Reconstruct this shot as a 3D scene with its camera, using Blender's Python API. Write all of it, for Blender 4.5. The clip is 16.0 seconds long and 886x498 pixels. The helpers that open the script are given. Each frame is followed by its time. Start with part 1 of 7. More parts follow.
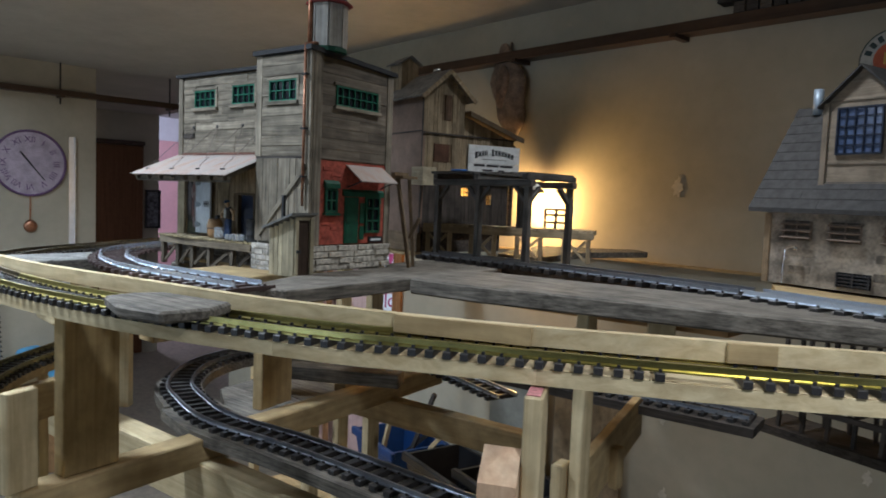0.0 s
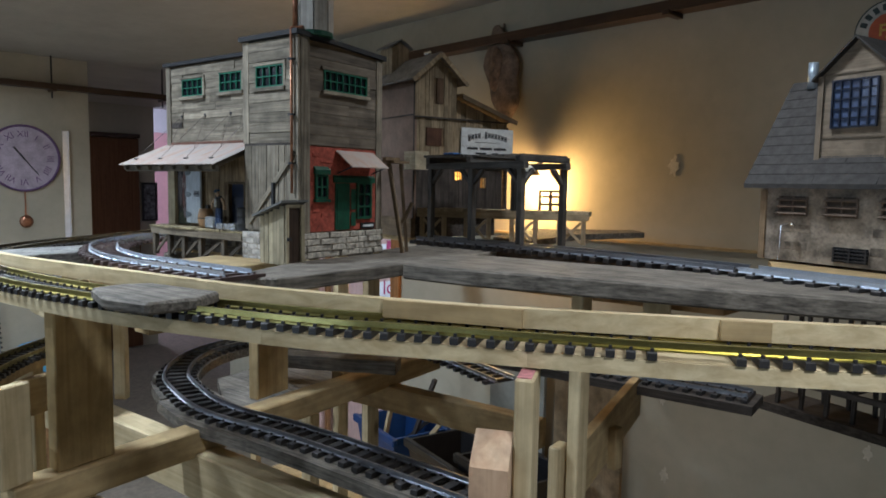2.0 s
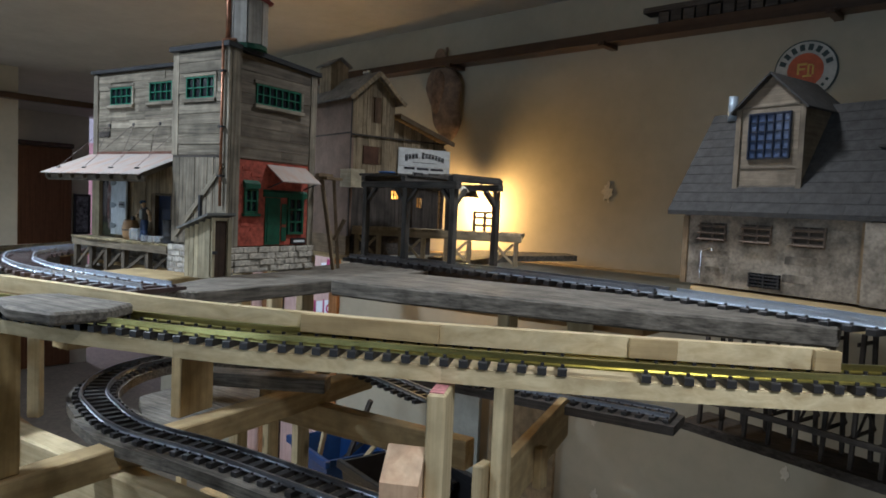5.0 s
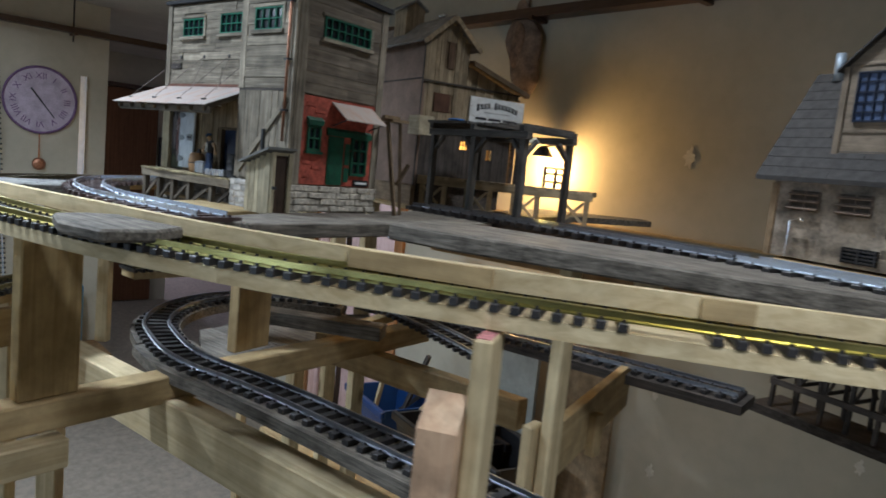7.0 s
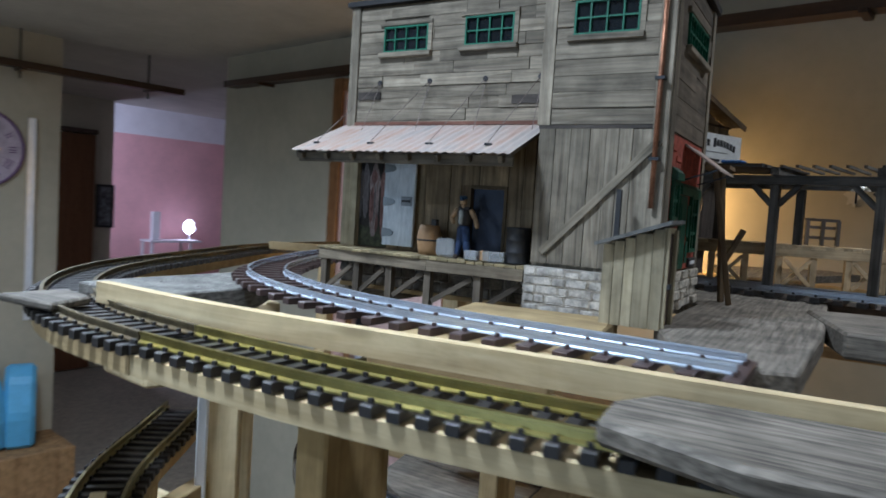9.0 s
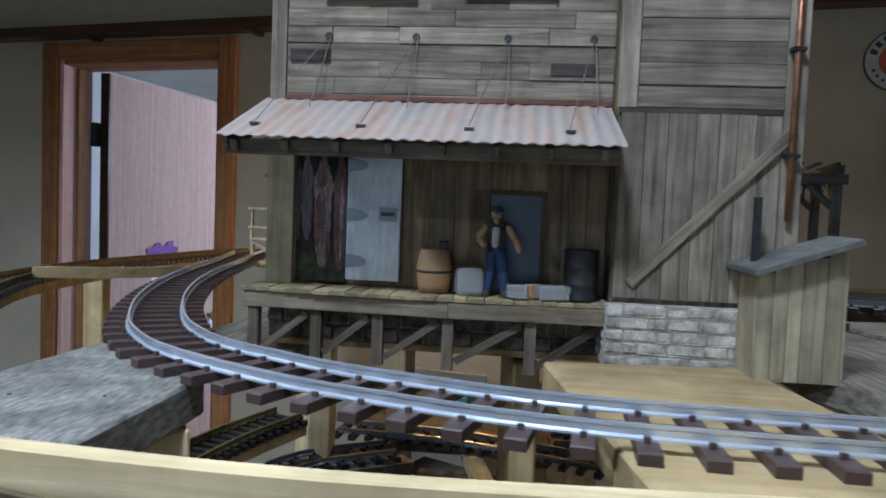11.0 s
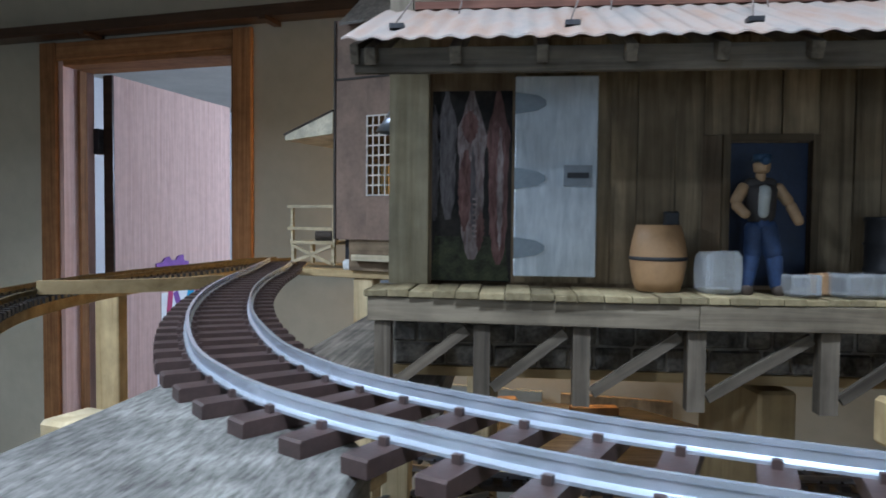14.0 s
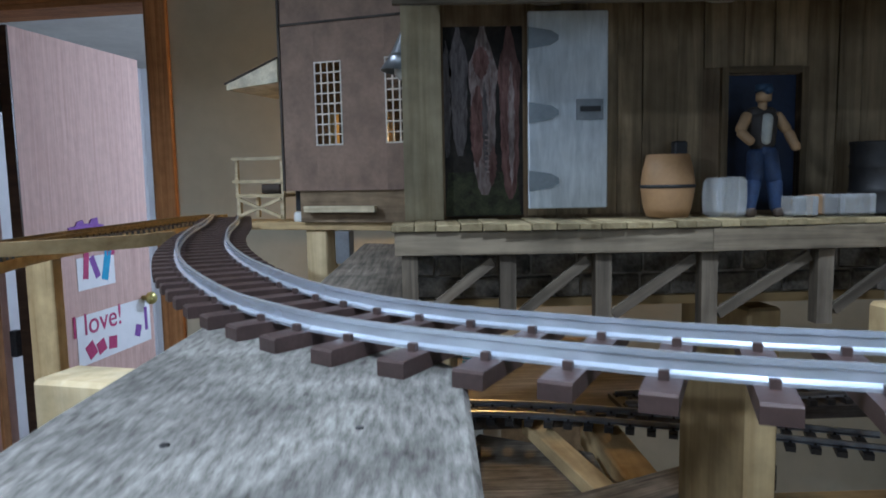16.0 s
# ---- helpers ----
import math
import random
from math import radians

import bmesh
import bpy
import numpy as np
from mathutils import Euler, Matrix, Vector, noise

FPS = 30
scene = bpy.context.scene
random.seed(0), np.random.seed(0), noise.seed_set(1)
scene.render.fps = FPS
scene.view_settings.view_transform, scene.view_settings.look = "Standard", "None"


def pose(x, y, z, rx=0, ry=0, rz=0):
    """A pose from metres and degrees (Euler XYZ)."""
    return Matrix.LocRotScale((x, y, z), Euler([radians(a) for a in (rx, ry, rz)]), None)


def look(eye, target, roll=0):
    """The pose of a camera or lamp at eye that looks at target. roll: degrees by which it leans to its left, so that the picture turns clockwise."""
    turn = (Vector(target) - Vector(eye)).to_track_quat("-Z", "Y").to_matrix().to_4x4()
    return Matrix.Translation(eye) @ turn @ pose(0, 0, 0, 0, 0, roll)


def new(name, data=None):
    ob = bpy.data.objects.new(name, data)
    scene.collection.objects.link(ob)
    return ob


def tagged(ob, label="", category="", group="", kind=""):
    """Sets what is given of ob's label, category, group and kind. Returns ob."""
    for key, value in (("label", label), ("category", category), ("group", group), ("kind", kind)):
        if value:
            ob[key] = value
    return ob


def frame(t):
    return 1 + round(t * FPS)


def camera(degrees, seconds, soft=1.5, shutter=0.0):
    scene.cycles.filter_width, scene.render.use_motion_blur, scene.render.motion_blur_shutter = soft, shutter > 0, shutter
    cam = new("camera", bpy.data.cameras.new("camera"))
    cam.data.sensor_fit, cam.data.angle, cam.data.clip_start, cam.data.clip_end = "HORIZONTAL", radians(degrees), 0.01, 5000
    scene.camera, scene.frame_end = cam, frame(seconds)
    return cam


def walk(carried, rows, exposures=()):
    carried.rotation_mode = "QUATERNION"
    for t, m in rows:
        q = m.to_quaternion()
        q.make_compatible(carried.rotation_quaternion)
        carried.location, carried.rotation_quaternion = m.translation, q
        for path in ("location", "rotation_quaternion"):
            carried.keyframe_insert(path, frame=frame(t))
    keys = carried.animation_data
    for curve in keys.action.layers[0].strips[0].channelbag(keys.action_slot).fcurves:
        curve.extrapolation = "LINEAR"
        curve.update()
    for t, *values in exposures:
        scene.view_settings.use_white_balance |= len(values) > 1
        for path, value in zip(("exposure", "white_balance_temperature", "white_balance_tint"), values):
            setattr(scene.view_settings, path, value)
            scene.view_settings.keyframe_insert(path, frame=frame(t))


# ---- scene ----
cam = camera(65.44, 16.0, soft=1.7, shutter=0.5)
PATH = [
    (0, (0.87, -0.8089, 1.6526), (-0.3002, 0.8066, 1.5093), 2.31),
    (0.5, (0.8667, -0.8002, 1.6495), (-0.3518, 0.7807, 1.5229), 1.03),
    (1, (0.8835, -0.7864, 1.6497), (-0.27, 0.8438, 1.5405), 0.33),
    (1.5, (0.8784, -0.7848, 1.647), (-0.2767, 0.8451, 1.5519), 0.85),
    (2, (0.8738, -0.7931, 1.649), (-0.2936, 0.8205, 1.4654), 0.94),
    (2.5, (0.8668, -0.8158, 1.6459), (-0.2535, 0.828, 1.4381), 2.53),
    (3, (0.8658, -0.8177, 1.6461), (-0.2074, 0.8575, 1.4406), 2.20),
    (3.5, (0.8757, -0.8213, 1.6488), (-0.1671, 0.8774, 1.4845), 2.25),
    (4, (0.8796, -0.8135, 1.6467), (-0.1464, 0.9003, 1.545), 2.20),
    (6.5, (0.9268, -0.7389, 1.63), (-0.2206, 0.8867, 1.4274), 5.00),
    (7, (0.8861, -0.7346, 1.6169), (-0.31, 0.8511, 1.3824), 5.81),
    (7.5, (0.7024, -0.7577, 1.6177), (-0.4885, 0.8306, 1.3744), 6.05),
    (8, (0.4976, -0.7542, 1.6193), (-0.7578, 0.7935, 1.4509), 4.70),
    (10.5, (-0.1535, -0.5965, 1.621), (-0.4482, 1.3785, 1.5091), 2.02),
    (11, (-0.2136, -0.5603, 1.6288), (-0.4163, 1.4264, 1.5208), 2.30),
    (11.5, (-0.2475, -0.5163, 1.6241), (-0.4991, 1.4612, 1.4626), -1.25),
    (12, (-0.3025, -0.4246, 1.6051), (-0.508, 1.5601, 1.4686), 0.69),
    (12.5, (-0.3121, -0.372, 1.5972), (-0.4697, 1.6176, 1.4671), 0.63),
    (13, (-0.3267, -0.362, 1.5967), (-0.5292, 1.6267, 1.5355), 0.89),
    (13.5, (-0.3401, -0.3689, 1.5992), (-0.5473, 1.6199, 1.5551), -0.02),
    (14, (-0.3591, -0.3739, 1.5976), (-0.5594, 1.6145, 1.5188), 0.53),
    (14.5, (-0.3862, -0.3728, 1.6015), (-0.5438, 1.6183, 1.497), -0.56),
    (15, (-0.4036, -0.3687, 1.6078), (-0.4735, 1.6256, 1.4737), -0.77),
    (15.5, (-0.4204, -0.3724, 1.5993), (-0.3981, 1.6196, 1.4225), -1.47),
    (16, (-0.42, -0.3838, 1.5868), (-0.3743, 1.6047, 1.3775), -1.11),
]
BALANCE = [(0.0, 0.21, 5560, 8), (6.5, 0.23, 5560, 8), (8.0, 0.36, 5350, 8), (10.5, -0.22, 5350, 9), (12.0, -0.03, 5300, 9), (14.5, 0.08, 5350, 9), (16.0, -0.09, 5350, 9)]
walk(cam, [(t, look(eye, target, roll)) for t, eye, target, roll in PATH], BALANCE)

# ---- world and lamps ----
world = bpy.data.worlds.new("world")
scene.world = world
world.use_nodes = True
world.node_tree.nodes["Background"].inputs[0].default_value = (0.9, 0.93, 1.0, 1)
world.node_tree.nodes["Background"].inputs[1].default_value = 0.05


def area(name, m, w, h, watts, colour):
    la = bpy.data.lights.new(name, "AREA")
    la.shape, la.size, la.size_y, la.energy, la.color = "RECTANGLE", w, h, watts, colour
    ob = new(name, la)
    ob.matrix_world = m
    return ob


def bulb(name, at, radius, watts, colour):
    la = bpy.data.lights.new(name, "POINT")
    la.shadow_soft_size, la.energy, la.color = radius, watts, colour
    ob = new(name, la)
    ob.location = at
    return ob


# room frame: x along the long wall, y into it
TURN = -10.8
ROOM = pose(0.176, 1.425, 0, 0, 0, TURN)


def rm(x, y, z=0.0):
    return ROOM @ Vector((x, y, z))


# unseen fill lamps, unseen ceiling lamps, hall and far-room lamps, the warm bulbs
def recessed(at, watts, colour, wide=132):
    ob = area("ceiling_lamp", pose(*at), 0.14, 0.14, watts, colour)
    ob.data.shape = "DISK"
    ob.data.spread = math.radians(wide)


# two unseen fill lamps; the windows around them are added too
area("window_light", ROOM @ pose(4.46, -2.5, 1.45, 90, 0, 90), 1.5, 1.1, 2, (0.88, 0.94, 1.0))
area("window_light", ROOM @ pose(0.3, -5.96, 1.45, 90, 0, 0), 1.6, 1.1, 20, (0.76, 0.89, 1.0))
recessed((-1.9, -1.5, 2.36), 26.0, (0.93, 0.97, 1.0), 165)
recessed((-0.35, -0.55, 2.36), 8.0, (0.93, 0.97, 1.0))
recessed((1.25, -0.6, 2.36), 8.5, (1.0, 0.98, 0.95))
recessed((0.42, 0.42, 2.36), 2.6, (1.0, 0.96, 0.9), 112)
# two more unseen lamps, added to brighten the left side and clock wall
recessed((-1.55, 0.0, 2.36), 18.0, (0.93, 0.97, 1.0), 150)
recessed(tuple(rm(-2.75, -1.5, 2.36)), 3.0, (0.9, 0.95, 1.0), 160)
area("hall_lamp", ROOM @ pose(-5.0, -1.6, 2.32), 0.5, 0.5, 9, (0.92, 0.93, 0.98))
bulb("far_room_lamp", rm(-7.6, 0.6, 1.9), 0.12, 60, (0.86, 0.82, 1.0))
bulb("bedroom_lamp", rm(-0.9, 1.5, 1.9), 0.12, 46, (0.82, 0.89, 1.0))
bulb("wall_bulb", (-0.360, 1.450, 1.652), 0.030, 10.5, (1.0, 0.55, 0.17))
bulb("house_bulb", (-0.1253, 0.6745, 1.66), 0.006, 0.30, (1.0, 0.62, 0.22))
bulb("house_bulb", (-0.415, 0.690, 1.645), 0.008, 0.55, (1.0, 0.60, 0.2))

# ---- materials ----
MATS = {}


def nodes_of(name):
    m = bpy.data.materials.new(name)
    m.use_nodes = True
    nt = m.node_tree
    return m, nt, nt.nodes["Principled BSDF"], nt.nodes.new, nt.links.new


def rgba(c):
    return (*c, 1)


def coords(nt, scale, spread=9.0):
    """Object coordinates, shifted by each object's own random number, scaled."""
    tc, oi = nt.nodes.new("ShaderNodeTexCoord"), nt.nodes.new("ShaderNodeObjectInfo")
    mul = nt.nodes.new("ShaderNodeMath")
    mul.operation = "MULTIPLY"
    mul.inputs[1].default_value = spread
    add = nt.nodes.new("ShaderNodeVectorMath")
    add.operation = "ADD"
    mp = nt.nodes.new("ShaderNodeMapping")
    mp.inputs["Scale"].default_value = scale
    nt.links.new(oi.outputs["Random"], mul.inputs[0])
    nt.links.new(tc.outputs["Object"], add.inputs[0])
    nt.links.new(mul.outputs[0], add.inputs[1])
    nt.links.new(add.outputs[0], mp.inputs[0])
    return mp.outputs[0], oi.outputs["Random"], tc.outputs["Object"]


def noise_tex(nt, vec, scale, detail=5.0, rough=0.6, distort=0.0):
    n = nt.nodes.new("ShaderNodeTexNoise")
    n.inputs["Scale"].default_value, n.inputs["Detail"].default_value = scale, detail
    n.inputs["Roughness"].default_value, n.inputs["Distortion"].default_value = rough, distort
    nt.links.new(vec, n.inputs["Vector"])
    return n.outputs["Fac"]


def ramp(nt, fac, stops):
    r = nt.nodes.new("ShaderNodeValToRGB")
    while len(r.color_ramp.elements) < len(stops):
        r.color_ramp.elements.new(0.5)
    for e, (p, c) in zip(r.color_ramp.elements, stops):
        e.position, e.color = p, rgba(c)
    nt.links.new(fac, r.inputs[0])
    return r.outputs[0]


def mix(nt, kind, fac, a, b):
    n = nt.nodes.new("ShaderNodeMix")
    n.data_type, n.blend_type = "RGBA", kind
    for socket, value in ((n.inputs["Factor"], fac), (n.inputs["A"], a), (n.inputs["B"], b)):
        if isinstance(value, (int, float)):
            socket.default_value = value
        elif isinstance(value, tuple):
            socket.default_value = rgba(value)
        else:
            nt.links.new(value, socket)
    # the colour sockets come last among those of the same name
    for key, value in (("A", a), ("B", b)):
        socket = [s for s in n.inputs if s.name == key and s.type == "RGBA"][0]
        if isinstance(value, tuple):
            socket.default_value = rgba(value)
        else:
            nt.links.new(value, socket)
    return [s for s in n.outputs if s.type == "RGBA"][0]


def bump(nt, bsdf, height, strength, distance):
    b = nt.nodes.new("ShaderNodeBump")
    b.inputs["Strength"].default_value, b.inputs["Distance"].default_value = strength, distance
    nt.links.new(height, b.inputs["Height"])
    nt.links.new(b.outputs[0], bsdf.inputs["Normal"])


def wood(name, dark, light, axis="x", fine=160.0, rough=0.75, stain=0.45, vary=0.22, knots=False, along=9.0, twist=0.6):
    """Wood with grain along one local axis."""
    key = (name, axis)
    if key in MATS:
        return MATS[key]
    m, nt, bs, N, L = nodes_of(f"{name}_{axis}")
    sc = [fine] * 3
    sc["xyz".index(axis)] = along
    vec, rnd, obj = coords(nt, sc)
    g = noise_tex(nt, vec, 1.0, 7, 0.62, twist)
    col = ramp(nt, g, [(0.30, dark), (0.70, light)])
    blot_vec, _, _ = coords(nt, (26, 26, 26))
    blot = noise_tex(nt, blot_vec, 1.0, 4)
    shade = ramp(nt, blot, [(0.30, (1 - stain,) * 3), (0.62, (1.0, 1.0, 1.0))])
    col = mix(nt, "MULTIPLY", 1.0, col, shade)
    hsv = nt.nodes.new("ShaderNodeHueSaturation")
    mr = nt.nodes.new("ShaderNodeMapRange")
    mr.inputs["To Min"].default_value, mr.inputs["To Max"].default_value = 1 - vary, 1 + vary
    L(rnd, mr.inputs["Value"])
    L(mr.outputs[0], hsv.inputs["Value"])
    L(col, hsv.inputs["Color"])
    out = hsv.outputs[0]
    if knots:
        kv = nt.nodes.new("ShaderNodeTexVoronoi")
        ksc = [14.0] * 3
        ksc["xyz".index(axis)] = 5.0
        kvec, _, _ = coords(nt, ksc)
        kv.inputs["Scale"].default_value = 1.0
        L(kvec, kv.inputs["Vector"])
        kmask = ramp(nt, kv.outputs["Distance"], [(0.07, (1, 1, 1)), (0.16, (0, 0, 0))])
        out = mix(nt, "MIX", kmask, out, tuple(0.42 * c for c in dark))
    L(out, bs.inputs["Base Color"])
    bs.inputs["Roughness"].default_value = rough
    bs.inputs["Specular IOR Level"].default_value = 0.3
    bump(nt, bs, g, 0.35, 0.0012)
    MATS[key] = m
    return m


def plain(name, colour, rough=0.6, metal=0.0, vary=0.12, scale=40.0, bumps=0.15, dist=0.001, spread=9.0):
    """Paint, metal or plastic with faint blotches and relief."""
    if name in MATS:
        return MATS[name]
    m, nt, bs, N, L = nodes_of(name)
    vec, rnd, _ = coords(nt, (scale,) * 3, spread)
    a = noise_tex(nt, vec, 1.0, 5)
    b = noise_tex(nt, vec, 7.0, 3)
    lo, hi = tuple(c * (1 - 2 * vary) for c in colour), tuple(min(1, c * (1 + vary)) for c in colour)
    col = ramp(nt, a, [(0.3, lo), (0.65, hi)])
    fine = ramp(nt, b, [(0.3, (1 - vary,) * 3), (0.6, (1, 1, 1))])
    L(mix(nt, "MULTIPLY", 1.0, col, fine), bs.inputs["Base Color"])
    bs.inputs["Roughness"].default_value, bs.inputs["Metallic"].default_value = rough, metal
    if bumps:
        bump(nt, bs, b, bumps, dist)
    MATS[name] = m
    return m


def glow(name, colour, strength):
    if name in MATS:
        return MATS[name]
    m, nt, bs, N, L = nodes_of(name)
    bs.inputs["Base Color"].default_value = rgba(colour)
    bs.inputs["Emission Color"].default_value = rgba(colour)
    bs.inputs["Emission Strength"].default_value = strength
    MATS[name] = m
    return m


def barn(axis="x"):
    return wood("barn_wood", (0.118, 0.098, 0.072), (0.41, 0.358, 0.270), axis, vary=0.3)


def brown(axis="x"):
    return wood("brown_wood", (0.10, 0.065, 0.035), (0.30, 0.215, 0.125), axis, vary=0.25)


def pine(axis="x"):
    return wood("pine", (0.46, 0.345, 0.180), (0.72, 0.60, 0.365), axis, fine=75, stain=0.22, vary=0.10, knots=True, along=3.0)


def deckwood(axis="x"):
    return wood("weathered_plank", (0.062, 0.053, 0.042), (0.31, 0.275, 0.225), axis, fine=240, stain=0.5, vary=0.12, along=13.0, twist=0.15)


def fleckwood(axis="x"):
    return wood("flecked_plank", (0.075, 0.07, 0.062), (0.36, 0.35, 0.32), axis, fine=380, stain=0.55, vary=0.05, along=80.0, twist=0.05)


def tanply(axis="x"):
    return wood("tan_board", (0.35, 0.245, 0.115), (0.55, 0.42, 0.22), axis, fine=60, stain=0.3, vary=0.08, along=4.0)


def dark(axis="x"):
    return wood("dark_timber", (0.035, 0.03, 0.026), (0.13, 0.11, 0.095), axis, vary=0.2)


WALL = plain("wall_paint", (0.455, 0.418, 0.322), 0.85, 0, 0.06, 3.0, 0.12, 0.002)
CEIL = plain("ceiling_paint", (0.52, 0.50, 0.45), 0.9, 0, 0.06, 4.0, 0.2, 0.003)
TRIM = wood("trim_oak", (0.20, 0.085, 0.03), (0.40, 0.20, 0.08), "z", fine=90, stain=0.25, along=3)
TRIMX = wood("trim_oak", (0.20, 0.085, 0.03), (0.40, 0.20, 0.08), "x", fine=90, stain=0.25, along=3)
CARPET = plain("carpet", (0.235, 0.20, 0.155), 0.95, 0, 0.12, 30, 0.6, 0.004)
ALU = plain("bright_rail", (0.78, 0.86, 0.97), 0.27, 0.72, 0.03, 60, 0.04)
BRASS = plain("brass_rail", (0.52, 0.46, 0.17), 0.34, 1.0, 0.10, 60, 0.05)
# lamp glow kept off the far rails by a darker, duller brass
DIMBRASS = plain("dimmed_brass_rail", (0.125, 0.098, 0.05), 0.7, 0.35, 0.25, 60, 0.08)
AGEDBRASS = plain("aged_brass_rail", (0.28, 0.235, 0.11), 0.5, 0.6, 0.2, 60, 0.06)
STEEL = plain("dull_rail", (0.36, 0.38, 0.42), 0.36, 1.0, 0.08, 60, 0.05)
TIE = plain("brown_tie", (0.068, 0.043, 0.038), 0.5, 0, 0.15, 60, 0.25, 0.0006)
TIEB = plain("black_tie", (0.028, 0.025, 0.024), 0.5, 0, 0.15, 60, 0.25, 0.0006)
WHITEWALL = plain("white_paint", (0.80, 0.80, 0.82), 0.8, 0, 0.03, 5, 0.1)

# ---- mesh helpers ----
PLACE = {}


def thing(name, at, label, category, group="", kind="", turn=0.0):
    """An empty at the base of a thing, turned about z."""
    ob = new(name)
    ob.empty_display_size = 0.02
    m = pose(*at, 0, 0, turn)
    ob.matrix_basis = m
    PLACE[ob.name] = m
    return tagged(ob, label, category, group, kind)


def mesh_of(name, bm, mat, smooth=False):
    me = bpy.data.meshes.new(name)
    bm.normal_update()
    bm.to_mesh(me)
    bm.free()
    me.materials.append(mat)
    if smooth:
        for p in me.polygons:
            p.use_smooth = True
    return me


def part(name, bm, mat, parent, label="", m=None, smooth=False):
    """One mesh under a thing or a part; m is its pose within the thing."""
    me = bm if isinstance(bm, bpy.types.Mesh) else mesh_of(name, bm, mat, smooth)
    ob = new(name, me)
    ob.parent = parent
    if m is not None:
        ob.matrix_basis = m
    if label:
        ob["label"] = label
    return ob


def solid(name, bm, mat, label, category, group="", kind="", m=None, smooth=False):
    """A top-level thing of one mesh."""
    ob = new(name, mesh_of(name, bm, mat, smooth))
    if m is not None:
        ob.matrix_basis = m
    return tagged(ob, label, category, group, kind)


def add_box(bm, x0, x1, y0, y1, z0, z1, m=None):
    vs = [bm.verts.new((x, y, z)) for x in (x0, x1) for y in (y0, y1) for z in (z0, z1)]
    if m is not None:
        for v in vs:
            v.co = m @ v.co
    for f in ((0, 1, 3, 2), (4, 6, 7, 5), (0, 4, 5, 1), (2, 3, 7, 6), (0, 2, 6, 4), (1, 5, 7, 3)):
        bm.faces.new([vs[i] for i in f])
    return vs


def box(x0, x1, y0, y1, z0, z1, bev=0.0):
    bm = bmesh.new()
    add_box(bm, min(x0, x1), max(x0, x1), min(y0, y1), max(y0, y1), min(z0, z1), max(z0, z1))
    if bev:
        bmesh.ops.bevel(bm, geom=bm.edges[:], offset=bev, segments=1, affect="EDGES")
    return bm


def boxes(*rows):
    bm = bmesh.new()
    for r in rows:
        add_box(bm, *r)
    return bm


def prism(poly, x0, x1):
    """A polygon in y, z drawn out along x."""
    bm = bmesh.new()
    a = [bm.verts.new((x0, y, z)) for y, z in poly]
    b = [bm.verts.new((x1, y, z)) for y, z in poly]
    n = len(poly)
    bm.faces.new(a[::-1])
    bm.faces.new(b)
    for i in range(n):
        bm.faces.new((a[i], a[(i + 1) % n], b[(i + 1) % n], b[i]))
    bmesh.ops.recalc_face_normals(bm, faces=bm.faces[:])
    return bm


def slab(poly, z0, z1, bev=0.0):
    """A polygon in x, y drawn out along z."""
    bm = bmesh.new()
    a = [bm.verts.new((x, y, z0)) for x, y in poly]
    b = [bm.verts.new((x, y, z1)) for x, y in poly]
    n = len(poly)
    bm.faces.new(a[::-1])
    bm.faces.new(b)
    for i in range(n):
        bm.faces.new((a[i], a[(i + 1) % n], b[(i + 1) % n], b[i]))
    bmesh.ops.recalc_face_normals(bm, faces=bm.faces[:])
    if bev:
        bmesh.ops.bevel(bm, geom=bm.edges[:], offset=bev, segments=1, affect="EDGES")
    return bm


def lathe(profile, n=24):
    """A profile of (radius, z) turned about z."""
    bm = bmesh.new()
    rings = []
    for r, z in profile:
        rings.append([bm.verts.new((r * math.cos(2 * math.pi * i / n), r * math.sin(2 * math.pi * i / n), z)) for i in range(n)])
    for a, b in zip(rings, rings[1:]):
        for i in range(n):
            bm.faces.new((a[i], a[(i + 1) % n], b[(i + 1) % n], b[i]))
    bm.faces.new(rings[0][::-1])
    bm.faces.new(rings[-1])
    return bm


def beam(a, b, w, h, roll=0.0):
    """The pose and box of a straight timber of width w and height h from a to b; its length lies along local x."""
    a, b = Vector(a), Vector(b)
    d = b - a
    q = d.to_track_quat("X", "Z").to_matrix().to_4x4()
    m = Matrix.Translation(a) @ q @ pose(0, 0, 0, roll)
    return m, box(0, d.length, -w / 2, w / 2, -h / 2, h / 2, min(w, h) * 0.06)


def rod(a, b, r, n=8):
    a, b = Vector(a), Vector(b)
    d = b - a
    bm = bmesh.new()
    m = Matrix.Translation((a + b) / 2) @ d.to_track_quat("Z", "Y").to_matrix().to_4x4()
    bmesh.ops.create_cone(bm, cap_ends=True, segments=n, radius1=r, radius2=r, depth=d.length, matrix=m)
    return bm


def smooth_line(ctrl, n=24):
    """A Catmull-Rom line through the control points."""
    pts = [Vector(p) for p in ctrl]
    pts = [2 * pts[0] - pts[1]] + pts + [2 * pts[-1] - pts[-2]]
    out = []
    for i in range(1, len(pts) - 2):
        p0, p1, p2, p3 = pts[i - 1 : i + 3]
        for k in range(n):
            t = k / n
            out.append(0.5 * (2 * p1 + (p2 - p0) * t + (2 * p0 - 5 * p1 + 4 * p2 - p3) * t * t + (3 * p1 - p0 - 3 * p2 + p3) * t**3))
    out.append(pts[-2])
    return out


def even(line, step):
    """Points and directions at even steps along a line."""
    out, left = [], 0.0
    for a, b in zip(line, line[1:]):
        d = (b - a).length
        while left <= d:
            out.append((a + (b - a) * (left / d), (b - a).normalized()))
            left += step
        left -= d
    return out


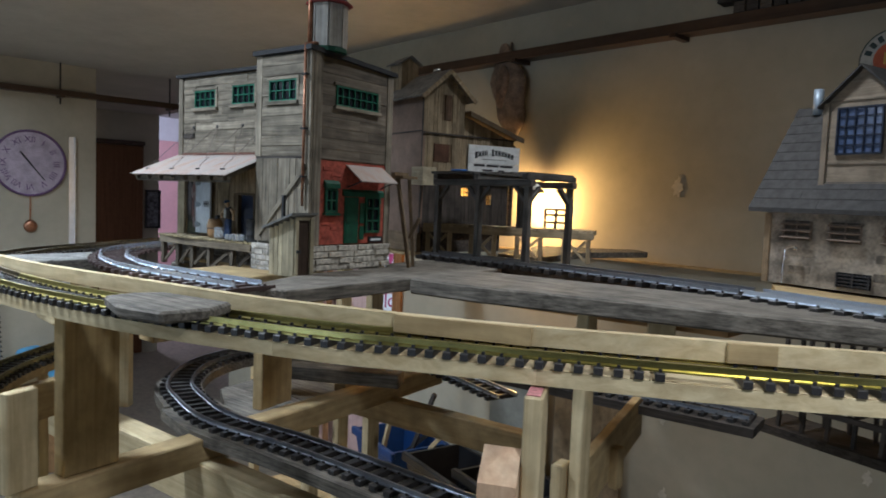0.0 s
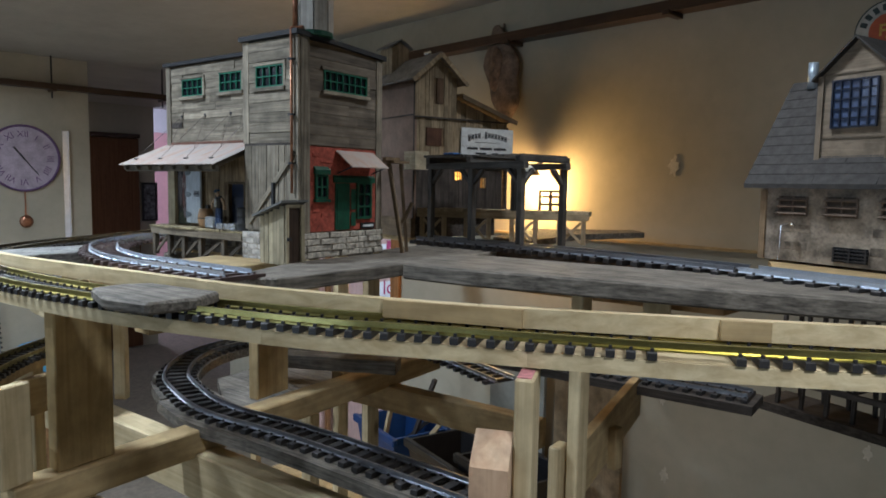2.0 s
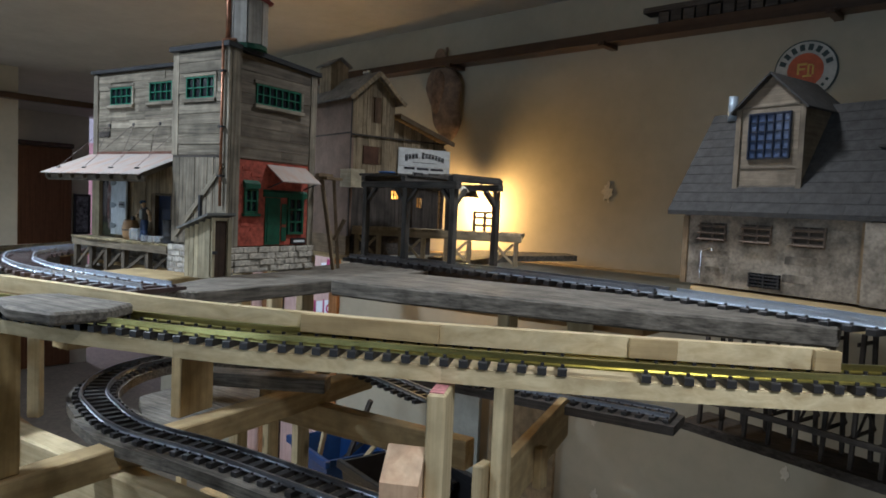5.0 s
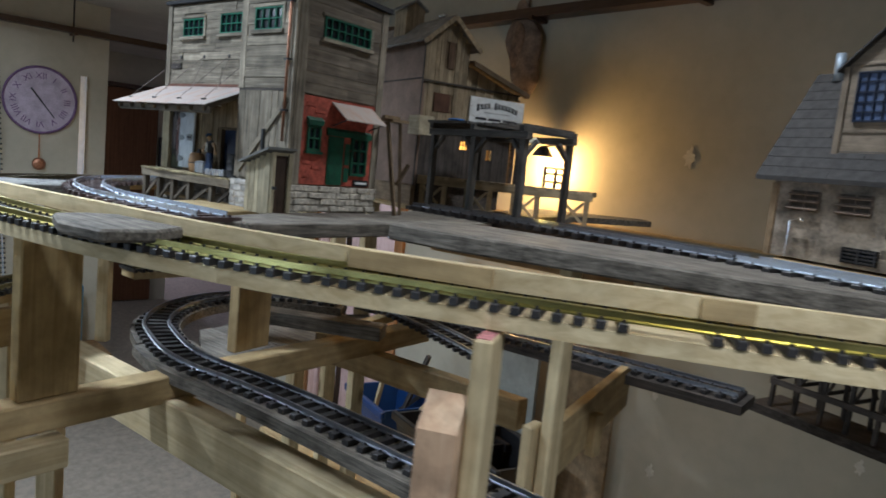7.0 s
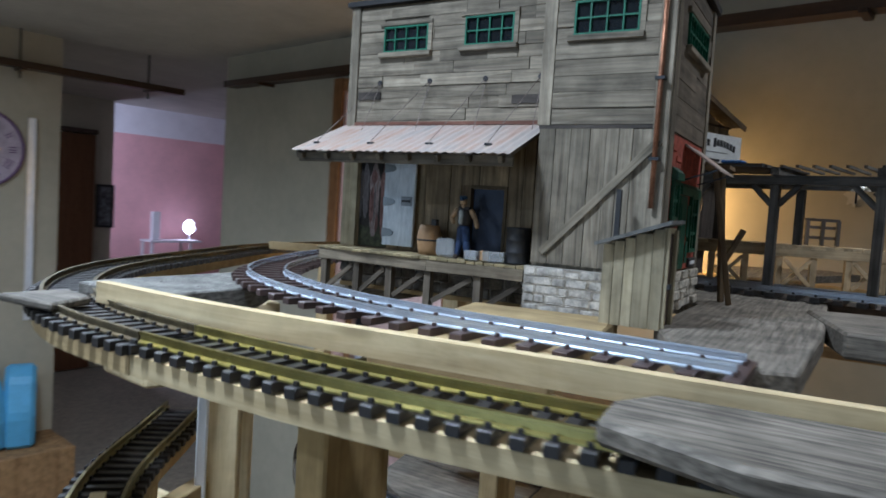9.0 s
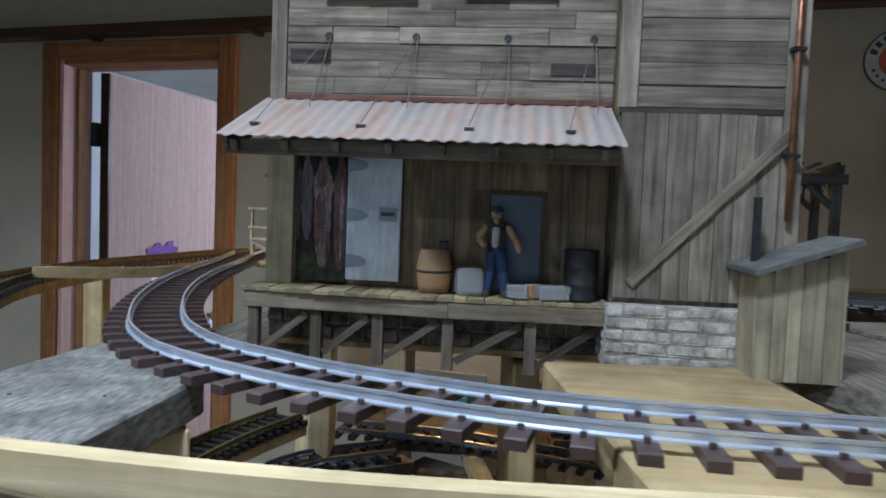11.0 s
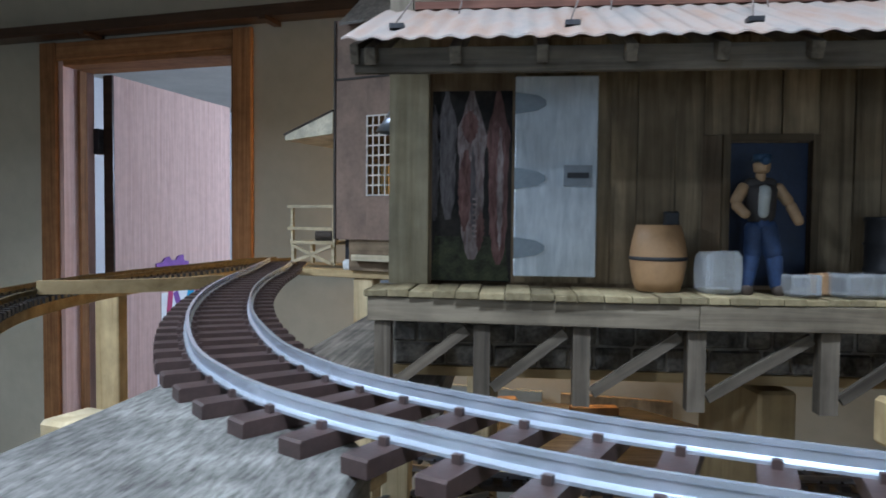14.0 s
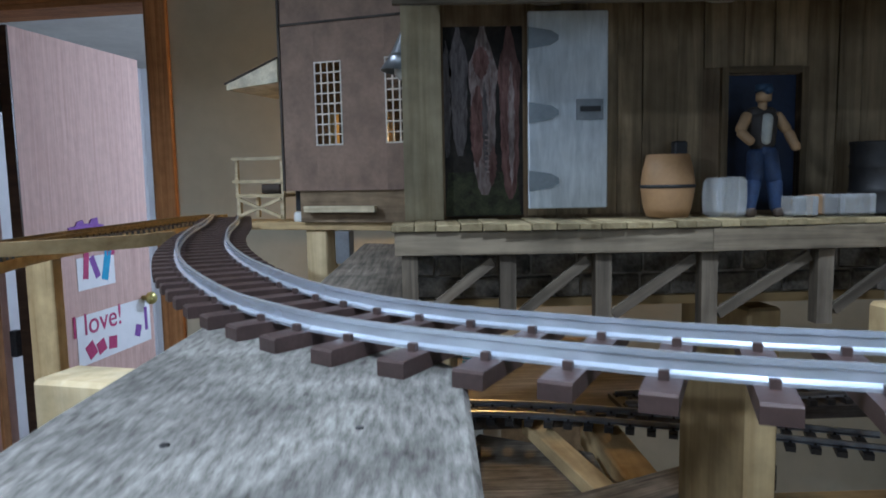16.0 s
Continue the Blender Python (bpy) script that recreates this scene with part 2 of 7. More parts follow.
def sweep(line, profile, offset=0.0):
    """A profile of (side, up) swept along a level line, set off sideways."""
    bm = bmesh.new()
    rings = []
    n = len(line)
    for i, p in enumerate(line):
        d = (line[min(i + 1, n - 1)] - line[max(i - 1, 0)]).normalized()
        side = Vector((d.y, -d.x, 0)).normalized()
        rings.append([bm.verts.new(p + side * (offset + s) + Vector((0, 0, u))) for s, u in profile])
    k = len(profile)
    for a, b in zip(rings, rings[1:]):
        for j in range(k):
            bm.faces.new((a[j], a[(j + 1) % k], b[(j + 1) % k], b[j]))
    bm.faces.new(rings[0][::-1])
    bm.faces.new(rings[-1])
    bmesh.ops.recalc_face_normals(bm, faces=bm.faces[:])
    return bm


RAIL = [(-0.0042, 0.0), (0.0042, 0.0), (0.0042, 0.0012), (0.0010, 0.0024), (0.0010, 0.0062), (0.0018, 0.0066), (0.0018, 0.0084),
        (-0.0018, 0.0084), (-0.0018, 0.0066), (-0.0010, 0.0062), (-0.0010, 0.0024), (-0.0042, 0.0012)]


def track(name, ctrl, label, metal, tie_mat, step=0.0285, tie=(0.080, 0.0118, 0.0078), group="model railway track", gauge=0.048, skip=(), rail=None, bare=(9, 9)):
    """Sectional model track: two rails with tie plates on single ties, along control points at the top of the ties."""
    line = smooth_line(ctrl)
    c = Vector(ctrl[0])
    ob = thing(name, c, label, "model track", group)
    loc = [p - c for p in line]
    for s in (-1, 1):
        part("rail", sweep(loc, rail or RAIL, s * gauge / 2), metal, ob, smooth=False)
    l, w, h = tie
    g = gauge / 2
    prof = [(-l / 2, -h), (l / 2, -h), (l / 2, -0.0008), (l / 2 - 0.0012, 0)]
    prof += [(-l / 2 + 0.0012, 0), (-l / 2, -0.0008)]
    bm = prism(prof, -w / 2, w / 2)
    for s, e in ((1, 1), (1, -1), (-1, 1), (-1, -1)):
        c0 = s * g + e * 0.0050
        add_box(bm, -0.0016, 0.0016, c0 - 0.0012, c0 + 0.0012, -0.0004, 0.0030)
    me = mesh_of("tie", bm, tie_mat)
    for i, (p, d) in enumerate(even(loc, step)):
        if i in skip or bare[0] < p.x + c.x < bare[1]:
            continue
        turn = Matrix.Translation(p) @ pose(0, 0, 0, 0, 0, math.degrees(math.atan2(d.y, d.x)))
        part("tie", me, tie_mat, ob, m=turn)
    return ob

# ---- more materials ----
PINK = plain("pink_wall", (0.78, 0.45, 0.46), 0.85, 0, 0.05, 3, 0.1)
LEAF = wood("door_oak", (0.52, 0.34, 0.29), (0.68, 0.48, 0.42), "z", fine=70, stain=0.10, vary=0.02, along=2.5)
BROWNDOOR = wood("brown_door", (0.15, 0.065, 0.028), (0.24, 0.11, 0.05), "z", fine=60, stain=0.15, along=2)
SHELF = wood("dark_shelf", (0.035, 0.022, 0.015), (0.085, 0.05, 0.032), "x", fine=40, rough=0.35, stain=0.2, along=2)
GREEN = plain("green_paint", (0.012, 0.15, 0.085), 0.55, 0, 0.2, 80, 0.2)
DKGREEN = plain("dark_green_paint", (0.008, 0.075, 0.038), 0.55, 0, 0.2, 80, 0.2)
REDBRICK = plain("red_brick", (0.42, 0.085, 0.05), 0.8, 0, 0.26, 120, 0.5, 0.0008)
STONE = plain("pale_stone", (0.58, 0.53, 0.44), 0.85, 0, 0.30, 110, 0.7, 0.0012)
MORTAR = plain("mortar", (0.40, 0.36, 0.30), 0.9, 0, 0.2, 90, 0.5)
BLACK = plain("black_paint", (0.02, 0.02, 0.022), 0.55, 0, 0.2, 80, 0.2)
IRON = plain("dark_iron", (0.055, 0.055, 0.06), 0.45, 0.6, 0.2, 90, 0.2)
COPPER = plain("copper_pipe", (0.45, 0.22, 0.13), 0.4, 0.8, 0.2, 90, 0.1)
GLASSDARK = plain("dark_pane", (0.012, 0.016, 0.02), 0.12, 0, 0.1, 30, 0.0)
# blue raised in colour for the light that the ajar door catches
BLUEDOOR = wood("lightened_blue_paint", (0.55, 0.62, 0.68), (0.78, 0.84, 0.90), "z", fine=260, rough=0.55, stain=0.25, vary=0.0, along=40)
MAROON = plain("maroon_sheet", (0.245, 0.168, 0.124), 0.75, 0, 0.14, 22, 0.2)
SLATE = plain("dark_slate", (0.050, 0.048, 0.047), 0.85, 0, 0.2, 60, 0.4)
PLASTER = plain("stained_plaster", (0.30, 0.26, 0.21), 0.85, 0, 0.36, 22, 0.3)
SIGNWHITE = plain("sign_white", (0.72, 0.74, 0.74), 0.6, 0, 0.08, 70, 0.1)
BARREL = plain("barrel_tan", (0.36, 0.215, 0.10), 0.55, 0, 0.08, 60, 0.2)
NAVY = plain("navy_plastic", (0.012, 0.022, 0.055), 0.4, 0, 0.15, 60, 0.1)
CHROME = plain("chrome", (0.8, 0.82, 0.85), 0.2, 1.0, 0.03, 40, 0.02)
PAPER = plain("paper", (0.82, 0.82, 0.84), 0.8, 0, 0.02, 20, 0.05)


def rusty():
    m, nt, bs, N, L = nodes_of("rusted_roofing")
    vec, rnd, _ = coords(nt, (60, 9, 34))
    a = noise_tex(nt, vec, 1.0, 6)
    col = ramp(nt, a, [(0.30, (0.32, 0.30, 0.285)), (0.48, (0.42, 0.355, 0.315)), (0.64, (0.41, 0.29, 0.225)), (0.78, (0.31, 0.19, 0.135))])
    L(col, bs.inputs["Base Color"])
    bs.inputs["Roughness"].default_value = 0.6
    bump(nt, bs, a, 0.1, 0.0005)
    return m


def clear_plastic():
    m, nt, bs, N, L = nodes_of("clear_ice")
    bs.inputs["Base Color"].default_value = (0.74, 0.76, 0.77, 1)
    bs.inputs["Roughness"].default_value = 0.18
    bs.inputs["Transmission Weight"].default_value = 0.72
    bs.inputs["IOR"].default_value = 1.3
    return m


RUST = rusty()
ICE = clear_plastic()


def text_mesh(body, size, mat, depth=0.0006):
    cu = bpy.data.curves.new("lettering", "FONT")
    cu.body, cu.size, cu.extrude, cu.align_x, cu.align_y = body, size, depth, "CENTER", "CENTER"
    ob = bpy.data.objects.new("lettering", cu)
    scene.collection.objects.link(ob)
    bpy.context.view_layer.update()
    me = bpy.data.meshes.new_from_object(ob.evaluated_get(bpy.context.evaluated_depsgraph_get()))
    bpy.data.objects.remove(ob)
    me.materials.clear()
    me.materials.append(mat)
    return me


def shared(name, bm, mat):
    return mesh_of(name, bm, mat)


# ---- room ----
H = 2.37
HF = 2.9


def structure(name, bm, mat, label, m=ROOM):
    return solid(name, bm, mat, label, name.split("_")[0], kind="structure", m=m)


structure("floor", box(-9, 4.5, -6, 6, -0.1, 0), CARPET, "beige carpet floor under the layout")
structure("ceiling", boxes((-6.02, 4.5, -6, 4, H, H + 0.1), (-9, -6.0201, -6, 6, HF, HF + 0.1), (-6.02, -3.1, 4.0001, 6, HF, HF + 0.1)), CEIL, "textured off-white ceiling")
DX0, DX1, DH = -2.096, -1.409, 2.126
structure("wall_long", boxes((-3.1, DX0, 0, 0.12, 0, H), (DX0, DX1, 0, 0.12, DH, H), (DX1, 4.5, 0, 0.12, 0, H)), WALL, "tan painted wall behind the model buildings")
structure("wall_clock", box(-3.67, -3.55, -3.35, -0.69, 0, H), WALL, "tan painted wall that carries the clock")
structure("wall_hall", box(-6.02, -5.9, -5.99, 0.59, 0, H), WALL, "tan painted wall of the hall")
structure("wall_far", boxes((-9, -8.9, -5.99, 6, 0, 2.33), (-8.9, -3.1, 5.9, 6, 0, 2.33)), PINK, "pink wall of the far room")
structure("wall_far_upper", boxes((-9, -8.9, -5.99, 6, 2.3305, HF), (-8.9, -3.1, 5.9, 6, 2.3305, HF)), WHITEWALL, "white band above the pink wall")
structure("wall_right", boxes((4.5, 4.6, -6, -3.3, 0, H), (4.5, 4.6, -1.7, 0.12, 0, H), (4.5, 4.6, -3.3, -1.7, 0, 0.88), (4.5, 4.6, -3.3, -1.7, 2.02, H)), WALL, "tan painted side wall with an added window opening")
structure("wall_back", boxes((-9, -0.55, -6.1, -6, 0, H), (1.15, 4.6, -6.1, -6, 0, H), (-0.55, 1.15, -6.1, -6, 0, 0.88), (-0.55, 1.15, -6.1, -6, 2.02, H)), WALL, "tan painted wall behind the walk with an added window opening")
structure("wall_bedroom", boxes((-3.1, 0.5, 2.6, 2.7, 0, H), (0.4, 0.5, 0.12, 2.6, 0, H), (-3.22, -3.1, 0.12, 2.7, 0, H)), WHITEWALL, "white painted walls of the next room")


def added_window(name, m, label):
    """A sash window added around a fill lamp in its opening: local x along the wall, y into the room."""
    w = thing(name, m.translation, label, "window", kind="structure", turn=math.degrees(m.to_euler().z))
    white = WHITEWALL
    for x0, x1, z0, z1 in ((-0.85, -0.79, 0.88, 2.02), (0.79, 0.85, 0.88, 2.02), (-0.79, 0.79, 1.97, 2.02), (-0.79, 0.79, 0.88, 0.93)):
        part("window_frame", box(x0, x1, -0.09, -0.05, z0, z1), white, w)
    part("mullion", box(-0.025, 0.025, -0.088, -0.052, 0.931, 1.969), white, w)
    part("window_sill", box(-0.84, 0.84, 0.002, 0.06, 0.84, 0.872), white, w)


added_window("added_window_1", ROOM @ pose(0.3, -6.0, 0), "white sash window added around the rear fill lamp")
added_window("added_window_2", ROOM @ pose(4.5, -2.5, 0, 0, 0, 90), "white sash window added around the side fill lamp")


def door_set():
    """The open door in the long wall: casing, jambs, the oak leaf swung into the next room."""
    d = thing("door_1", rm(DX0, 0), "open pale oak door in a brown wooden frame", "door", kind="structure", turn=TURN)
    w = DX1 - DX0
    part("door_casing", box(-0.062, 0.004, -0.018, -0.001, 0, DH + 0.056, 0.003), TRIM, d)
    part("door_casing", box(w - 0.004, w + 0.060, -0.018, -0.001, 0, DH + 0.056, 0.003), TRIM, d)
    part("door_casing", box(0.006, w - 0.006, -0.016, -0.001, DH - 0.004, DH + 0.054, 0.003), TRIMX, d)
    part("jamb", box(0.001, 0.02, 0, 0.135, 0, DH), LEAF, d, "pale reddish door jamb")
    part("jamb", box(w - 0.02, w - 0.001, 0, 0.135, 0, DH), TRIM, d)
    part("jamb", box(0.022, w - 0.022, 0, 0.135, DH - 0.02, DH - 0.001), TRIMX, d)
    part("door_stop", box(0.021, 0.032, 0.06, 0.09, 0, DH - 0.022), TRIM, d)
    leaf = part("door_leaf", box(0.045, 0.082, 0.16, 0.87, 0.012, 2.105, 0.002), LEAF, d, "pale pinkish oak door leaf")
    part("leaf_edge", box(0.044, 0.083, 0.152, 0.159, 0.012, 2.105), SHELF, leaf)
    for z in (0.28, 1.05, 1.87):
        part("hinge", box(0.0205, 0.044, 0.128, 0.156, z - 0.045, z + 0.045, 0.002), IRON, leaf)
    part("door_knob", lathe([(0.012, 0), (0.012, 0.02), (0.026, 0.03), (0.028, 0.045), (0.018, 0.058)], 16), BRASS, leaf, "brass door knob", m=pose(0.082, 0.80, 1.09, 0, 90, 0), smooth=True)
    return d


door_set()
DR = ROOM @ pose(DX0, 0, 0)


def drawing(y0, y1, z0, z1, lines, strokes, label):
    """A child's drawing taped to the door leaf."""
    p = thing("childs_drawing", DR @ Vector((0.0835, (y0 + y1) / 2, z0)), label, "drawing", "drawings on the door", turn=TURN)
    w, h = y1 - y0, z1 - z0
    part("sheet", box(0, 0.001, -w / 2, w / 2, 0, h), PAPER, p)
    for body, y, z, s, mat in lines:
        part("lettering", text_mesh(body, s, mat), mat, p, m=pose(0.0016, y, z, 90, 0, 90))
    for y, z, a, b, mat in strokes:
        part("crayon_stroke", box(0.0012, 0.002, -a / 2, a / 2, -b / 2, b / 2), mat, p, m=pose(0, y, z, random.uniform(-40, 40)))
    return p


CRAY_R = plain("crayon_red", (0.45, 0.05, 0.16), 0.7, 0, 0.1, 60, 0)
CRAY_B = plain("crayon_blue", (0.04, 0.35, 0.60), 0.7, 0, 0.1, 60, 0)
CRAY_P = plain("crayon_purple", (0.22, 0.08, 0.36), 0.7, 0, 0.1, 60, 0)
drawing(0.375, 0.84, 0.90, 1.09, [("I love!", -0.11, 0.15, 0.12, CRAY_R)], [(-0.16, 0.05, 0.05, 0.06, CRAY_R), (-0.10, 0.05, 0.05, 0.05, CRAY_R), (-0.03, 0.05, 0.05, 0.05, CRAY_R), (0.14, 0.06, 0.04, 0.05, CRAY_P), (0.2, 0.1, 0.02, 0.1, CRAY_P)],
        "white drawing with crayon letters taped to the door")
drawing(0.40, 0.62, 1.185, 1.308, [], [(-0.06, 0.09, 0.03, 0.10, CRAY_R), (-0.01, 0.08, 0.03, 0.09, CRAY_P), (0.06, 0.08, 0.04, 0.12, CRAY_B), (0.09, 0.13, 0.05, 0.03, CRAY_R)],
        "white drawing with coloured crayon strokes taped to the door")


def magnet(m):
    """A purple cut-out train stuck to the door."""
    bm = slab([(-0.09, 0), (0.09, 0), (0.10, 0.03), (0.07, 0.035), (0.065, 0.06), (0.03, 0.055), (0.02, 0.04), (-0.01, 0.04), (-0.02, 0.055), (-0.05, 0.05), (-0.06, 0.035), (-0.1, 0.03)], 0, 0.004)
    solid("cutout_sticker", bm, CRAY_P, "purple cut-out shape stuck on the door", "sticker", m=m)


magnet(DR @ pose(0.0845, 0.465, 1.395, 90, 0, 90))


def brown_door():
    d = thing("door_2", rm(-5.9, 0.0), "closed dark brown door in the hall", "door", kind="structure", turn=TURN)
    part("door_leaf", box(0.002, 0.03, -0.62, 0.43, 0.01, 2.05, 0.004), BROWNDOOR, d)
    part("head_rail", box(0.002, 0.05, -0.65, 0.44, 2.055, 2.095, 0.004), SHELF, d)


brown_door()


def hall_picture():
    p = thing("framed_picture", rm(-5.898, 0.53, 1.25), "dark framed picture on the hall wall", "picture", turn=TURN)
    part("frame", boxes((0, 0.02, -0.075, 0.075, 0, 0.02), (0, 0.02, -0.075, 0.075, 0.36, 0.38), (0, 0.02, -0.075, -0.055, 0.02, 0.36), (0, 0.02, 0.055, 0.075, 0.02, 0.36)), BLACK, p)
    part("print", box(0, 0.008, -0.0545, 0.0545, 0.0205, 0.3595), plain("grey_print", (0.2, 0.2, 0.22), 0.6, 0, 0.5, 30, 0.0), p)


hall_picture()


def shelf_rail(name, a, b, label, brackets, hanger=None, deep=0.09):
    """An overhead dark wooden train shelf with brackets or rods."""
    a, b = Vector(a), Vector(b)
    s = thing(name, a, label, "shelf", "overhead shelf")
    T = Matrix.Translation(-a)
    m, bm = beam(a, b, deep, 0.018)
    part("board", bm, SHELF, s, m=T @ m)
    side = (b - a).normalized().cross(Vector((0, 0, 1)))
    m2, bm2 = beam(a + side * deep / 2 + Vector((0, 0, 0.004)), b + side * deep / 2 + Vector((0, 0, 0.004)), 0.008, 0.034)
    part("lip", bm2, SHELF, s, m=T @ m2)
    for f in brackets:
        p = a.lerp(b, f)
        m3, bm3 = beam(p - side * deep / 2 - Vector((0, 0, 0.016)), p + side * (deep / 2 + 0.015) - Vector((0, 0, 0.016)), 0.022, 0.014)
        part("bracket", bm3, SHELF, s, m=T @ m3)
        if hanger:
            part("hanger_rod", rod(p + Vector((0, 0, -0.06)), p + Vector((0, 0, H - p.z)), 0.005), BLACK, s, m=T)


shelf_rail("wall_shelf", rm(-3.0, -0.04, 2.200), rm(3.8, -0.04, 2.200), "long dark wooden shelf high on the wall", [0.05, 0.16, 0.255, 0.345, 0.44, 0.535, 0.63, 0.77], deep=0.075)
shelf_rail("hall_shelf", rm(-3.5, -3.3, 2.185), rm(-3.5, -0.06, 2.185), "dark wooden shelf hung across the hall opening", [0.74, 0.94], True)


def roof_boards():
    """Dark model timbers lying on the wall shelf."""
    s = thing("shelf_trestle", rm(0.62, -0.045, 2.2245), "dark model trestle stored on the wall shelf", "model trestle", turn=TURN)
    for i in range(24):
        part("tie_bar", box(-0.45 + i * 0.038, -0.418 + i * 0.038, -0.028, 0.03, 0.0, 0.03 + 0.004 * (i % 2)), dark(), s)
    part("top_beam", box(-0.5, 0.5, -0.028, 0.02, 0.0345, 0.05), dark(), s)


roof_boards()


def wall_clock():
    """Round purple-white clock with a pendulum."""
    c = thing("wall_clock", rm(-3.549, -1.053, 1.768), "round faded purple wall clock with a brass pendulum", "clock", turn=TURN)
    F = pose(0, 0, 0, 90, 0, 90) @ Matrix.Scale(0.82, 4)
    face_mat = plain("clock_face", (0.50, 0.43, 0.52), 0.7, 0, 0.14, 14, 0.05)
    purple = plain("clock_purple", (0.16, 0.09, 0.20), 0.6, 0, 0.12, 30, 0.05)
    part("rim", lathe([(0.228, 0), (0.238, 0.006), (0.238, 0.016), (0.226, 0.02), (0.222, 0.012), (0.222, 0.0)], 48), purple, c, "dark purple rim", m=F, smooth=True)
    part("face", lathe([(0.2225, 0.0), (0.2225, 0.009)], 48), face_mat, c, "mottled lilac dial", m=F)
    numerals = ["XII", "I", "II", "III", "IIII", "V", "VI", "VII", "VIII", "IX", "X", "XI"]
    for i, n in enumerate(numerals):
        a = math.radians(90 - 30 * i)
        part("numeral", text_mesh(n, 0.062, purple), purple, c, m=F @ pose(0.168 * math.cos(a), 0.168 * math.sin(a), 0.0102, 0, 0, -30 * i))
    for name, length, w, ang in (("hour_pointer", 0.10, 0.012, 128), ("minute_pointer", 0.15, 0.008, -52)):
        part(name, box(-0.02, length, -w / 2, w / 2, 0.0112, 0.0132), BLACK, c, m=F @ pose(0, 0, 0, 0, 0, ang))
    part("pendulum_rod", box(0.006, 0.009, -0.003, 0.003, -0.355, -0.193), COPPER, c)
    part("pendulum_bob", lathe([(0.012, 0), (0.033, 0.006), (0.036, 0.012), (0.03, 0.02), (0.01, 0.024)], 24), COPPER, c, "round copper bob", m=pose(0.002, 0.0, -0.37, 90, 0, 90), smooth=True)


wall_clock()


def trim_strip():
    s = thing("metal_strip", rm(-3.548, -0.828, 0.9), "shiny metal corner strip leaning on the wall", "metal strip", turn=TURN)
    part("strip", box(0.002, 0.006, -0.016, 0.016, 0, 1.04), plain("pale_strip", (0.80, 0.82, 0.86), 0.32, 0.25, 0.05, 30, 0.02), s)
    part("flange", box(0.006, 0.02, 0.012, 0.016, 0, 1.04), plain("pale_strip", (0.80, 0.82, 0.86), 0.32, 0.25, 0.05, 30, 0.02), s)


trim_strip()


def leaning_track(y, turn, label):
    """A length of flexible track that leans upright against the wall."""
    s = thing("spare_track", rm(-3.49, y, 0.0), label, "model track", "spare track", turn=TURN)
    lean = pose(0, 0, 0, turn, -1.2, 0)
    for k in (-0.024, 0.024):
        part("rail", box(0.004, 0.012, k - 0.0045, k + 0.0045, 0, 1.92), ALU, s, m=lean)
    me = shared("tie", box(-0.006, 0.004, -0.04, 0.04, -0.005, 0.005), TIEB)
    for i in range(67):
        part("tie", me, TIEB, s, m=lean @ pose(0, 0, 0.015 + i * 0.0285))


leaning_track(-1.285, 3.0, "spare black model track leaning upright on the wall")
leaning_track(-1.215, 2.6, "spare black model track leaning upright beside another")


def wood_upright():
    solid("door_jamb_post", box(-3.549, -3.45, -1.505, -1.398, 0, 2.13, 0.004), TRIM, "brown wooden post at the wall's edge", "post", m=ROOM)


wood_upright()


def round_sign():
    s = thing("round_sign", rm(0.567, -0.004, 2.057), "round painted railway sign with an orange-red centre", "sign", turn=TURN)
    F = pose(0, 0, 0, 90, 0, 0)
    s.scale = (0.92, 0.92, 0.92)
    teal = plain("sign_dark", (0.035, 0.06, 0.06), 0.5, 0, 0.1, 50, 0.05)
    part("disc", lathe([(0.086, 0), (0.086, 0.004)], 48), teal, s, "dark outer rim", m=F)
    part("ring", lathe([(0.082, 0.0042), (0.082, 0.0052)], 48), plain("sign_ring", (0.52, 0.53, 0.50), 0.5, 0, 0.1, 50, 0.05), s, "pale ring", m=F)
    part("centre", lathe([(0.049, 0.0055), (0.049, 0.0065)], 40), plain("sign_orange", (0.50, 0.11, 0.04), 0.5, 0, 0.1, 50, 0.05), s, "orange-red centre", m=F)
    yel = plain("sign_yellow", (0.62, 0.42, 0.08), 0.5, 0, 0.1, 50, 0.05)
    for x0, x1, z0, z1 in ((-0.022, -0.016, -0.012, 0.02), (-0.016, 0.004, 0.014, 0.02), (-0.016, 0.0, 0.0, 0.006), (0.006, 0.011, -0.018, 0.016), (0.011, 0.02, 0.012, 0.016), (0.018, 0.023, -0.014, 0.012), (-0.006, 0.018, -0.02, -0.015)):
        part("emblem_bar", box(x0, x1, -0.0085, -0.0068, z0, z1), yel, s)
    for i in range(8):
        a = math.radians(160 - i * 20)
        part("letter_bar", box(-0.0065, 0.0065, -0.0075, -0.0055, -0.009, 0.009), teal, s, m=pose(0.066 * math.cos(a), 0, 0.066 * math.sin(a), 0, 90 - math.degrees(a), 0))
    for i in range(9):
        a = math.radians(205 + i * 16)
        part("letter_bar", box(-0.004, 0.004, -0.0075, -0.0055, -0.004, 0.004), teal, s, m=pose(0.066 * math.cos(a), 0, 0.066 * math.sin(a), 0, 270 - math.degrees(a), 0))


round_sign()


